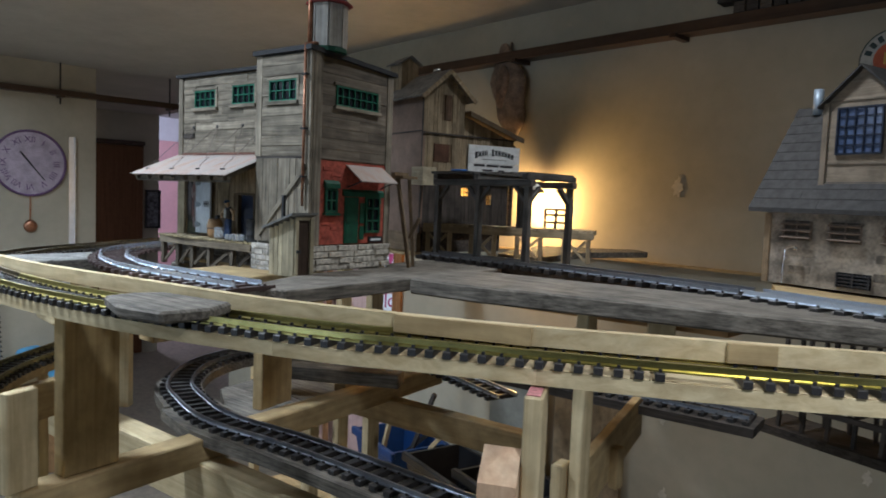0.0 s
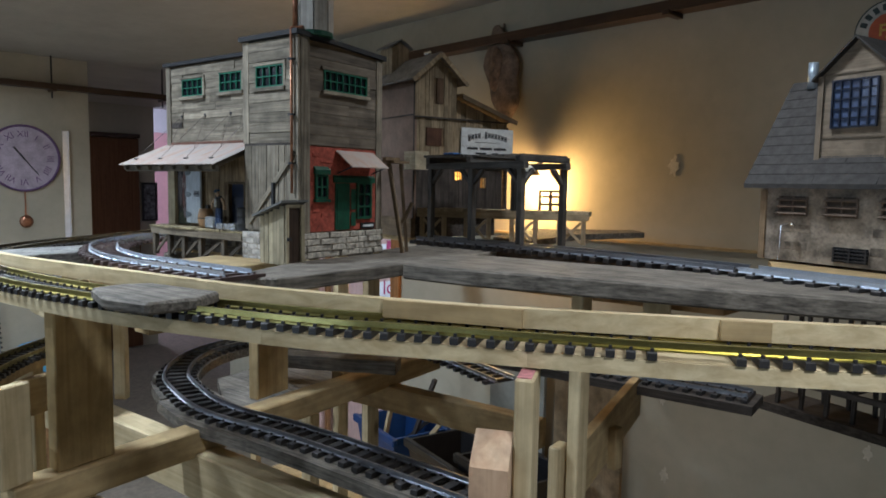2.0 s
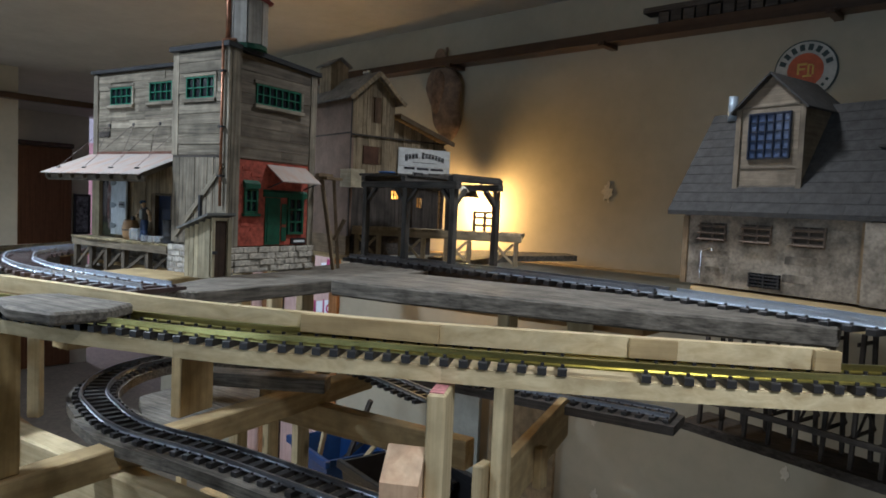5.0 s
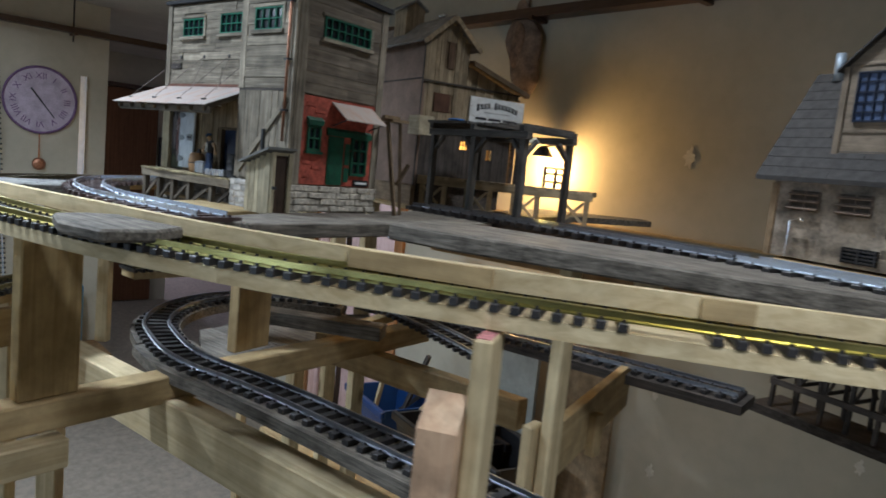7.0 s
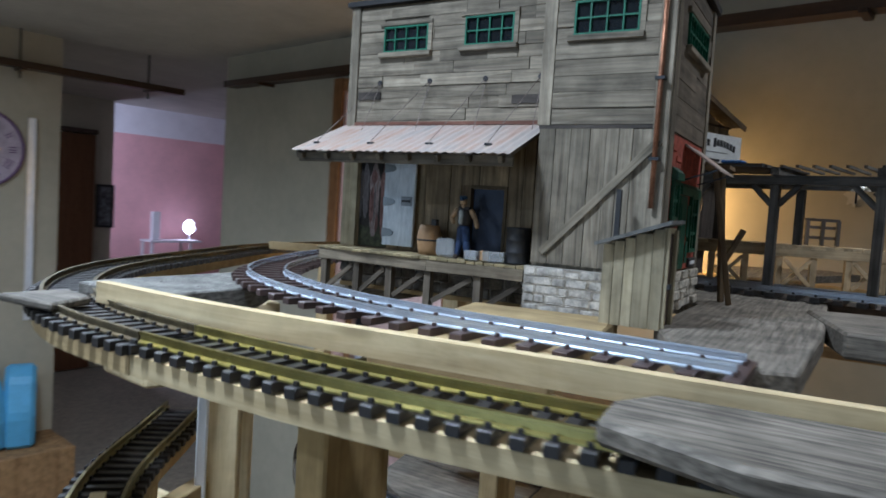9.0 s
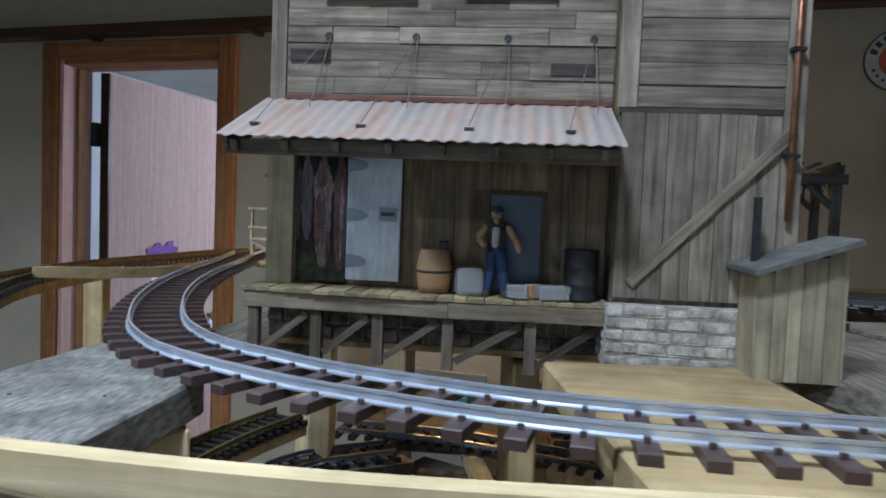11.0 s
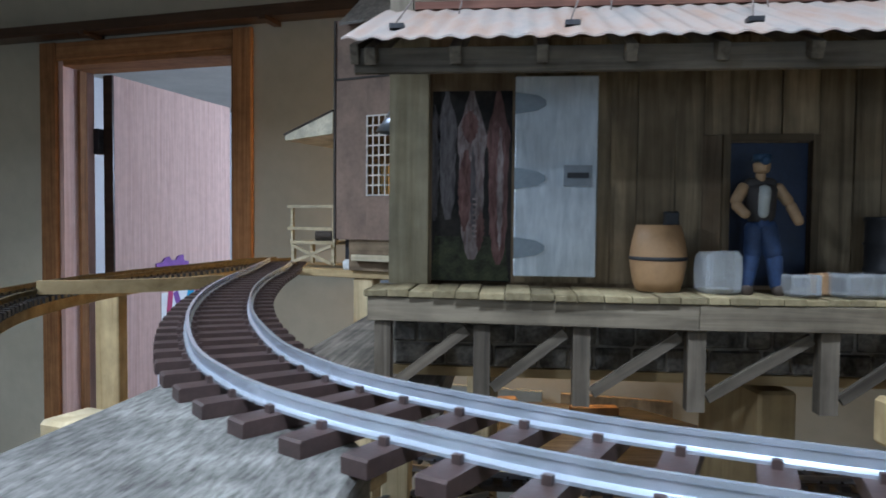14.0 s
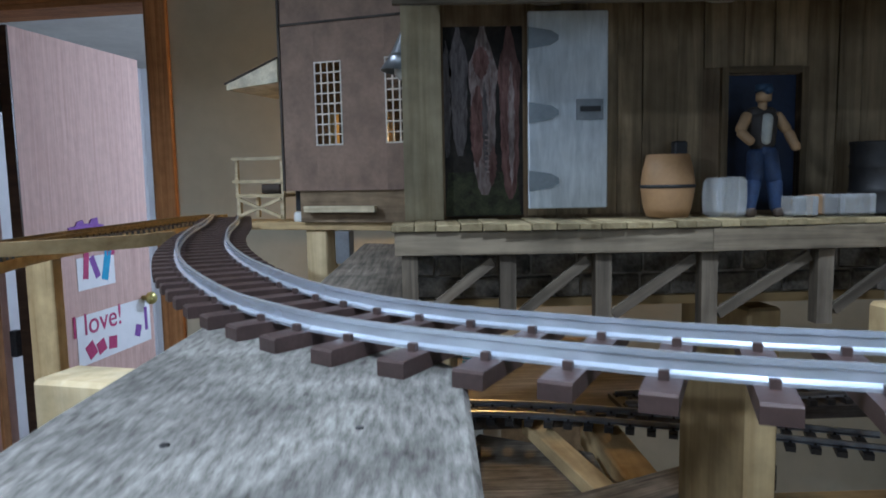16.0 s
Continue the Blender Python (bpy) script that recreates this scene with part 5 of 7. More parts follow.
    part("window_hood", prism([(-0.007, 0.0422), (-0.0001, 0.0422), (-0.0001, 0.056), (-0.007, 0.050)], -0.002, 0.032), DKGREEN, win)
    part("window_sill", box(-0.003, 0.033, -0.007, -0.0002, -0.005, -0.0003), DKGREEN, win)
    dr = H1.add("green_door", box(0.083, 0.119, -0.0042, -0.0024, 1.567, 1.650), DKGREEN, "dark green office door", m=SD)
    for x0 in (0.087, 0.122):
        for z0, z1 in ((1.573, 1.598), (1.603, 1.64)):
            part("door_panel", box(x0, x0 + 0.012, -0.0052, -0.0043, z0, z1), DKGREEN, dr)
    win2 = grid_window(H1.ob, H1.m @ SD @ pose(0.137, -0.0026, 1.585), 0.04, 0.068, 2, 3, DKGREEN, GLASSDARK, 0.0045, 0.004)
    H1.add("door_arch", prism([(-0.006, 1.6508), (-0.0024, 1.6508), (-0.0024, 1.664), (-0.006, 1.660)], 0.078, 0.186), DKGREEN, m=SD)
    plate = H1.add("wall_plate", box(0.148, 0.186, -0.0052, -0.0028, 1.567, 1.578), BLACK, "small black lettered plate", m=SD)
    part("lettering_bar", box(0.153, 0.181, -0.0060, -0.0053, 1.5705, 1.5745), SIGNWHITE, plate)
    H1.add("small_awning", prism([(-0.042, 1.6775), (-0.003, 1.7055), (-0.003, 1.7075), (-0.042, 1.6795)], 0.085, 0.182), RUST, "small rusted metal awning", m=SD)
    for y in (0.09, 0.178):
        H1.beam("awning_arm", (0.0025, y, 1.667), (0.038, y, 1.679), 0.0018, 0.0018, IRON)
    sbase = H1.add("side_stone_base", box(-0.004, 0.2065, -0.003, 0.0, D, 1.563), MORTAR, "pale rough stone base", m=SD)
    stones(sbase, -0.005, 0.2075, D + 0.0005, 1.5645, 0.0112, STONE, rng, 0.0075, (0.014, 0.042))
    # copper down pipe
    H1.add("down_pipe", rod((-0.0065, -0.0085, 1.632), (-0.0065, -0.0085, 1.902), 0.0025, 10), COPPER, "copper down pipe", smooth=True)
    H1.add("pipe_elbow", rod((-0.0065, -0.0085, 1.900), (-0.006, 0.02, 1.9075), 0.0032, 10), COPPER, smooth=True)
    for z in (1.68, 1.76, 1.85):
        H1.add("pipe_band", box(-0.0115, -0.0015, -0.0125, -0.0038, z, z + 0.003), IRON)
    # lantern tower on the roof
    c = Vector((-0.010, 0.046, 1.8950))
    tw = House("roof_tower", c, "small white-grey wooden tower with a red-trimmed roof", "model tower")
    tw.ob.matrix_basis = tw.ob.matrix_basis @ Matrix.Scale(1.32, 4)
    n = 8
    for i in range(n):
        a = 2 * math.pi * (i + 0.5) / n
        r = 0.0215
        pl_ = box(-0.0082, 0.0082, -0.0015, 0.0015, 0.006, 0.060)
        part("plank", pl_, wood("tower_plank", (0.40, 0.37, 0.32), (0.74, 0.70, 0.63), "z", vary=0.25), tw.ob, m=pose(r * math.cos(a), r * math.sin(a), 0, 0, 0, math.degrees(a) + 90))
    part("tower_base", lathe([(0.024, 0), (0.024, 0.0055)], 16), DKGREEN, tw.ob, "green base ring")
    part("tower_core", lathe([(0.0185, 0.006), (0.0185, 0.0605)], 12), barn("z"), tw.ob)
    part("tower_roof", lathe([(0.029, 0.0608), (0.029, 0.063), (0.0165, 0.0745), (0.009, 0.078)], 8), plain("grey_shingle", (0.2, 0.21, 0.2), 0.8, 0, 0.3, 120, 0.3), tw.ob, "grey roof")
    part("roof_trim", lathe([(0.030, 0.0605), (0.0305, 0.062), (0.030, 0.0632), (0.0285, 0.0634)], 8), plain("red_trim", (0.30, 0.045, 0.045), 0.5, 0, 0.1, 80, 0.1), tw.ob, "red trim")
    part("finial", lathe([(0.006, 0.0782), (0.006, 0.084), (0.003, 0.086), (0.001, 0.092)], 10), plain("red_trim", (0.3, 0.045, 0.045)), tw.ob, "red finial")
    part("small_lamp", lathe([(0.0005, 0.068), (0.0032, 0.070), (0.0036, 0.073), (0.002, 0.0765)], 12), CHROME, tw.ob, "tiny white lamp", m=pose(0.019, -0.006, 0.001), smooth=True)
    part("stand_pipe", rod((-0.008, -0.0255, 0.006), (-0.008, -0.0255, 0.086), 0.0030, 10), COPPER, tw.ob, "copper stand pipe", smooth=True)
    # porch roof
    xa, xb = -0.437, -0.1375
    za, zb, ya, yb = 1.722, 1.679, YW - 0.004, -0.067
    bm = bmesh.new()
    nx = 192
    rows = []
    for t in (0, 1):
        y = ya + (yb - ya) * t
        z = za + (zb - za) * t
        rows.append([bm.verts.new((xa + (xb - xa) * i / nx, y, z + 0.0007 * math.sin(2 * math.pi * i / 7.4))) for i in range(nx + 1)])
    for i in range(nx):
        bm.faces.new((rows[0][i], rows[0][i + 1], rows[1][i + 1], rows[1][i]))
    r = bmesh.ops.extrude_face_region(bm, geom=bm.faces[:])
    for v in r["geom"]:
        if isinstance(v, bmesh.types.BMVert):
            v.co.z += 0.0009
    bmesh.ops.recalc_face_normals(bm, faces=bm.faces[:])
    aw = H1.add("porch_roof", bm, RUST, "rusted corrugated porch roof")
    for i in range(8):
        x = xa + 0.012 + i * (xb - xa - 0.026) / 7
        m, b2 = beam((x, ya, za - 0.0068), (x, yb + 0.006, zb - 0.0062), 0.0052, 0.0078)
        part("rafter", b2, wood("eave_wood", (0.06, 0.05, 0.036), (0.22, 0.185, 0.135), "x", vary=0.2), aw, m=m)
    m, b2 = beam((xa + 0.003, -0.052, 1.6725), (xb - 0.003, -0.052, 1.6725), 0.004, 0.0115)
    part("front_beam", b2, wood("eave_wood", (0.06, 0.05, 0.036), (0.22, 0.185, 0.135), "x", vary=0.2), aw, m=m)
    m, b2 = beam((xa + 0.004, -0.058, 1.6745), (xa + 0.004, YW - 0.006, 1.7085), 0.004, 0.009)
    part("end_rafter", b2, wood("eave_wood", (0.06, 0.05, 0.036), (0.22, 0.185, 0.135), "x", vary=0.2), aw, m=m)
    H1.add("ledger", box(XL + 0.012, XA - 0.003, YW - 0.0075, YW - 0.0035, 1.7225, 1.7268), wood("red_ledger", (0.16, 0.065, 0.045), (0.33, 0.17, 0.12), "x"), "red-brown ledger board")
    for i, (wx, fx) in enumerate(((-0.382, -0.408), (-0.305, -0.325), (-0.226, -0.243), (-0.154, -0.168))):
        for dx in (-0.005, 0.011):
            H1.add("stay_rod", rod((wx + (0.002 if dx > 0 else 0), YW - 0.0045, 1.778), (fx + dx * 1.6, -0.042 + 0.055 * (dx > 0), 1.6935 + 0.0195 * (dx > 0)), 0.00045, 6), plain("rusty_rod", (0.22, 0.18, 0.16), 0.7, 0.2, 0.2, 90, 0.1))
        H1.add("stay_plate", lathe([(0.0034, 0), (0.0034, 0.0014)], 10), IRON, m=pose(wx, YW - 0.0034, 1.778, 90))
        H1.add("stay_foot", box(fx - 0.011, fx - 0.004, -0.046, -0.040, 1.6897, 1.6920), IRON)
    # lamps under the porch roof and the corner lamp hood
    for x in (-0.347, -0.243):
        H1.add("lamp_shade", lathe([(0.003, 0.006), (0.004, 0.004), (0.0125, 0.0008), (0.0125, 0.0), (0.002, 0.002)], 16), plain("white_enamel", (0.6, 0.58, 0.5), 0.3, 0, 0.05, 50, 0), "small enamel lamp shade", m=pose(x, 0.024, 1.6865), smooth=True)
    H1.add("corner_lamp_hood", lathe([(0.0015, 0.034), (0.005, 0.026), (0.010, 0.010), (0.0155, 0.0), (0.0145, 0.0), (0.004, 0.024)], 16), plain("hood_metal", (0.22, 0.24, 0.26), 0.35, 0.7, 0.1, 60, 0.05), "dark metal lamp hood", m=pose(-0.4325, 0.067, 1.653, 0, 8, 0), smooth=True)
    H1.add("corner_lamp_bulb", lathe([(0.002, 0.006), (0.006, 0.003), (0.006, -0.002), (0.003, -0.005)], 12), plain("white_bulb", (0.8, 0.78, 0.72), 0.3, 0, 0.02, 40, 0), "white bulb", m=pose(-0.4325, 0.067, 1.654), smooth=True)
    # loading deck: bowed planks on bents
    def edge(x):
        t = (x + 0.432) / 0.296
        return -0.002 - 0.011 * math.sin(math.pi * min(1, max(0, t * 0.96 + 0.02))) ** 0.9
    deck = H1.add("deck_frame", slab([(-0.432, 0.004), (-0.35, -0.003), (-0.26, -0.006), (-0.18, -0.004), (-0.14, 0.0), (-0.14, 0.038), (-0.432, 0.038)], 1.550, 1.5562), barn(), "loading deck frame")
    x = -0.440
    while x < -0.141:
        w = rng.uniform(0.0105, 0.0145)
        xe = min(x + w, -0.1405)
        y0 = edge((x + xe) / 2) - rng.uniform(0.0, 0.0012)
        part("deck_plank", box(x + 0.0002, xe - 0.0002, y0, 0.0375, 1.5565, 1.5602 + rng.uniform(-0.0006, 0.0006), 0.0004), wood("deck_yellow", (0.20, 0.155, 0.075), (0.40, 0.33, 0.19), "y", vary=0.25), deck)
        x = xe
    pts = [(-0.438, -0.004), (-0.36, -0.01), (-0.2635, -0.0145), (-0.18, -0.012), (-0.14, -0.010)]
    for (x0, y0), (x1, y1) in ((pts[0], pts[2]), (pts[2], pts[4])):
        H1.beam("rim_beam", (x0, y0 + 0.0045, 1.5496), (x1, y1 + 0.0045, 1.5496), 0.005, 0.013, wood("rim_wood", (0.10, 0.08, 0.055), (0.30, 0.25, 0.175), "x"))
    H1.beam("end_beam", (-0.434, 0.002, 1.5496), (-0.434, 0.038, 1.5496), 0.005, 0.013, barn())
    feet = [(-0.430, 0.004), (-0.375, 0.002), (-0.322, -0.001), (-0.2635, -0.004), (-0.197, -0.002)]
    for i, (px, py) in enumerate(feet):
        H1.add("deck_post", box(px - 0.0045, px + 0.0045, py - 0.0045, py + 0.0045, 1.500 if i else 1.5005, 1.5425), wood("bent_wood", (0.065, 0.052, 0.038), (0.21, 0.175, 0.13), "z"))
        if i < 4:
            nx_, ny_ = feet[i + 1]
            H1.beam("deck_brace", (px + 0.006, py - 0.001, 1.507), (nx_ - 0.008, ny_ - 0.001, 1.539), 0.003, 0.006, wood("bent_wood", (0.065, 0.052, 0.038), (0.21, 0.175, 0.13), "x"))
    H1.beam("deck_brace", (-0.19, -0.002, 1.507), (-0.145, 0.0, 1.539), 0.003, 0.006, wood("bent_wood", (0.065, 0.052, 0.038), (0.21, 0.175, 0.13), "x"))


freight_house()


# ---- things on the loading deck ----
ZD = 1.5608


def barrel():
    b = thing("wooden_barrel", (-0.279, 0.017, ZD), "small tan wooden barrel with a dark band", "barrel")
    prof = [(0.0118, 0), (0.0137, 0.006), (0.0153, 0.016), (0.0153, 0.021), (0.0138, 0.029), (0.0120, 0.0362), (0.0106, 0.0362), (0.0106, 0.0352)]
    part("body", lathe(prof, 28), BARREL, b, smooth=True)
    part("band", lathe([(0.0152, 0.0168), (0.0158, 0.0172), (0.0158, 0.0186), (0.0152, 0.019)], 28), BLACK, b, "dark band", smooth=True)
    part("pump_block", box(0.003, 0.0105, -0.003, 0.004, 0.0355, 0.0437, 0.0008), BLACK, b, "small black block")


barrel()


def oil_drum():
    d = thing("oil_drum", (-0.1575, 0.014, ZD), "black ribbed oil drum", "drum")
    prof = [(0.0135, 0.0), (0.0142, 0.0006), (0.0138, 0.002), (0.0138, 0.012), (0.0146, 0.0132), (0.0138, 0.0145), (0.0138, 0.026), (0.0146, 0.0272), (0.0138, 0.0285), (0.0138, 0.0385), (0.0144, 0.04), (0.0144, 0.0415), (0.013, 0.0415), (0.013, 0.0402)]
    part("drum_body", lathe(prof, 28), BLACK, d, smooth=True)
    part("bung", lathe([(0.002, 0.0403), (0.002, 0.0418)], 10), IRON, d, m=pose(0.006, 0.003, 0))


oil_drum()


def ice_block(x, y, w, d, h, turn, mat, label):
    bm = box(-w / 2, w / 2, -d / 2, d / 2, 0, h, min(w, h) * 0.12)
    bmesh.ops.subdivide_edges(bm, edges=bm.edges[:], cuts=1)
    for v in bm.verts:
        v.co += Vector((noise.noise(v.co * 120), noise.noise(v.co * 130 + Vector((5, 0, 0))), noise.noise(v.co * 110 + Vector((0, 7, 0))))) * 0.0007
        v.co.z = max(v.co.z, 0)
    solid("ice_block", bm, mat, label, "ice block", "ice blocks on the deck", m=pose(x, y, ZD, 0, 0, turn))


ice_block(-0.249, 0.008, 0.022, 0.016, 0.0225, 18, ICE, "cloudy clear ice block on the loading deck")
ice_block(-0.2095, 0.002, 0.017, 0.014, 0.011, 8, ICE, "low cloudy ice block on the loading deck")
ice_block(-0.197, 0.008, 0.011, 0.010, 0.0115, 30, BARREL, "small yellowish crate among the ice")
ice_block(-0.181, 0.003, 0.026, 0.018, 0.012, 16, ICE, "wide cloudy ice slab on the loading deck")


def worker():
    """A painted model figure, one mesh."""
    cols = [plain("fig_denim", (0.022, 0.045, 0.115), 0.7, 0, 0.2, 120, 0.1), plain("fig_vest", (0.035, 0.03, 0.028), 0.7, 0, 0.1, 120, 0.1), plain("fig_tan", (0.36, 0.235, 0.125), 0.6, 0, 0.1, 120, 0.05),
            plain("fig_shirt", (0.42, 0.44, 0.42), 0.7, 0, 0.1, 120, 0.05), plain("fig_cap", (0.02, 0.05, 0.10), 0.7, 0, 0.1, 120, 0.05), plain("fig_boot", (0.05, 0.035, 0.025), 0.6, 0, 0.1, 120, 0.1)]
    bm = bmesh.new()

    def blob(a, b, r0, r1, k, flat=1.0):
        a, b = Vector(a), Vector(b)
        d = b - a
        s = bmesh.new()
        n = 12
        q = d.to_track_quat("Z", "Y").to_matrix().to_4x4()
        rings = []
        for t, f in ((-0.06, 0.3), (0.0, 0.8), (0.12, 1.0), (0.5, 1.0), (0.88, 1.0), (1.0, 0.8), (1.06, 0.3)):
            r = (r0 + (r1 - r0) * min(1, max(0, t))) * f
            ring = []
            for i in range(n):
                v = Vector((r * math.cos(2 * math.pi * i / n), r * math.sin(2 * math.pi * i / n), d.length * t))
                v = a + q.to_3x3() @ v
                ring.append(bm.verts.new((v.x, v.y * flat, v.z)))
            rings.append(ring)
        fs = [bm.faces.new(rings[0][::-1]), bm.faces.new(rings[-1])]
        for ra, rb in zip(rings, rings[1:]):
            for i in range(n):
                fs.append(bm.faces.new((ra[i], ra[(i + 1) % n], rb[(i + 1) % n], rb[i])))
        for f in fs:
            f.material_index = k
            f.smooth = True
        s.free()

    blob((-0.0075, -0.003, 0.0015), (-0.0078, 0.001, 0.0025), 0.0034, 0.003, 5)
    blob((0.0085, -0.006, 0.0015), (0.0085, -0.001, 0.0025), 0.0034, 0.003, 5)
    blob((-0.0075, 0.001, 0.003), (-0.004, 0.002, 0.022), 0.0036, 0.0047, 0)
    blob((-0.004, 0.002, 0.02), (-0.0025, 0.002, 0.039), 0.0048, 0.0058, 0)
    blob((0.0085, -0.001, 0.003), (0.0062, -0.002, 0.022), 0.0036, 0.0047, 0)
    blob((0.0062, -0.002, 0.02), (0.003, 0.001, 0.039), 0.0048, 0.0058, 0)
    blob((-0.003, 0.002, 0.040), (0.003, 0.002, 0.040), 0.0062, 0.0062, 0)
    blob((0.0, 0.002, 0.040), (-0.0005, 0.002, 0.060), 0.0073, 0.0092, 1)
    blob((-0.0015, -0.0052, 0.043), (-0.001, -0.0048, 0.059), 0.0028, 0.0036, 3)
    blob((-0.008, 0.002, 0.0605), (0.007, 0.002, 0.0605), 0.0040, 0.0040, 1)
    blob((-0.009, 0.002, 0.060), (-0.0155, -0.001, 0.050), 0.0035, 0.0031, 2)
    blob((-0.0155, -0.001, 0.050), (-0.0105, -0.0065, 0.043), 0.003, 0.0027, 2)
    blob((0.008, 0.002, 0.060), (0.0155, 0.001, 0.050), 0.0035, 0.0031, 2)
    blob((0.0155, 0.001, 0.050), (0.020, -0.002, 0.039), 0.003, 0.0027, 2)
    blob((-0.0008, 0.001, 0.062), (-0.0012, 0.0, 0.067), 0.0026, 0.0026, 2)
    blob((-0.0012, -0.001, 0.067), (-0.0012, -0.001, 0.0725), 0.0042, 0.0046, 2)
    blob((-0.0012, -0.001, 0.0733), (-0.0012, -0.001, 0.0772), 0.0051, 0.0046, 4)
    blob((-0.0012, -0.0035, 0.0735), (-0.0012, -0.008, 0.073), 0.0028, 0.0022, 4)
    me = bpy.data.meshes.new("model_figure")
    bm.normal_update()
    bm.to_mesh(me)
    bm.free()
    for c in cols:
        me.materials.append(c)
    ob = new("model_figure", me)
    ob.matrix_basis = pose(-0.2275, 0.008, ZD, 0, 0, 4) @ Matrix.Scale(0.96, 4)
    tagged(ob, "painted model worker figurine in a cap and vest", "figurine")


worker()


# ---- shed in front of the annex ----
def shed():
    rng = random.Random(8)
    S = House("lean_to_shed", (-0.005, -0.05, D), "small weathered plank shed with a sloping roof", "model shed")
    x0, x1, y0, y1 = -0.0385, 0.0205, -0.047, -0.0075
    f = pose(0, y0, 0)
    z0 = 1.5165
    pale_barn = wood("pale_barn", (0.30, 0.255, 0.155), (0.54, 0.475, 0.325), "z")
    S.add("shed_front", box(x0, x1, y0 + 0.0005, y0 + 0.003, z0, 1.592), pale_barn, "pale weathered shed wall")
    S.add("shed_side", box(x0, x0 + 0.003, y0 + 0.0031, y1, z0, 1.594), pale_barn, "pale weathered shed wall")
    S.add("shed_side", box(x1 - 0.003, x1, -0.0145, y1, z0, 1.614), pale_barn, "pale weathered shed wall")
    S.add("door_jamb", box(x1 - 0.003, x1, y0 + 0.0031, y0 + 0.0085, z0, 1.614), pale_barn)
    S.add("door_lintel", box(x1 - 0.003, x1, y0 + 0.0086, -0.0146, 1.609, 1.614), pale_barn)
    top = lambda x: 1.5925 + (x - x0) / (x1 - x0) * 0.0215
    pp = part("plank_front", box(x0, x1, -0.0003, -0.0001, z0, 1.592), wood("pale_barn", (0.30, 0.255, 0.155), (0.54, 0.475, 0.325), "z"), S.ob, m=S.m @ f)
    planks(pp, x0, x1, z0, 1.6, 0.0125, wood("pale_barn", (0.30, 0.255, 0.155), (0.54, 0.475, 0.325), "z"), rng, 0.002, top=top)
    SD = pose(x1, 0, 0, 0, 0, 90)
    S.add("shed_door", box(-0.043, -0.0150, 0.0005, 0.0022, z0, 1.6085), wood("shed_dark", (0.022, 0.014, 0.009), (0.07, 0.042, 0.026), "z"), "dark brown shed door", m=SD)
    for a, b in ((y0 + 0.0002, -0.0432), (-0.0148, y1)):
        S.add("door_post", box(a, b, -0.003, -0.0002, z0, 1.612), wood("pale_barn", (0.30, 0.255, 0.155), (0.54, 0.475, 0.325), "z"), m=SD)
    S.add("door_handle", box(-0.046, -0.038, -0.006, -0.0031, 1.556, 1.561), BLACK, m=SD)
    bm = bmesh.new()
    vs = [bm.verts.new(v) for v in ((x0 - 0.006, y0 - 0.014, 1.5925), (x1 + 0.0065, y0 - 0.013, 1.6175), (x1 + 0.0065, y1 + 0.005, 1.6185), (x0 - 0.010, y1 + 0.004, 1.5945))]
    fc = bm.faces.new(vs)
    r = bmesh.ops.extrude_face_region(bm, geom=[fc])
    for v in r["geom"]:
        if isinstance(v, bmesh.types.BMVert):
            v.co.z += 0.0038
    bmesh.ops.recalc_face_normals(bm, faces=bm.faces[:])
    S.add("shed_roof", bm, plain("grey_roofing", (0.14, 0.14, 0.13), 0.8, 0, 0.25, 60, 0.3), "grey sloping roof")
    S.add("vent_pipe", box(-0.0365, -0.0315, y0 + 0.020, y0 + 0.025, 1.597, 1.649), BLACK, "square black vent pipe")


shed()


# ---- leaning timbers and ladder beside the red wall ----
for a, b in (((0.044, 0.222, 1.5195), (0.016, 0.213, 1.689)), ((0.030, 0.252, 1.5195), (0.020, 0.243, 1.689)), ((0.034, 0.232, 1.575), (0.052, 0.240, 1.615))):
    timber("leaning_pole", a, b, 0.0065, 0.0065, brown(), "crooked brown pole beside the red office", category="model timber", group="leaning poles")
solid("pole_landing", boxes((0.002, 0.034, 0.207, 0.252, 1.6895, 1.6945), (0.004, 0.012, 0.209, 0.250, 1.695, 1.701)), brown("y"), "small brown board landing on crooked poles", "model timber")

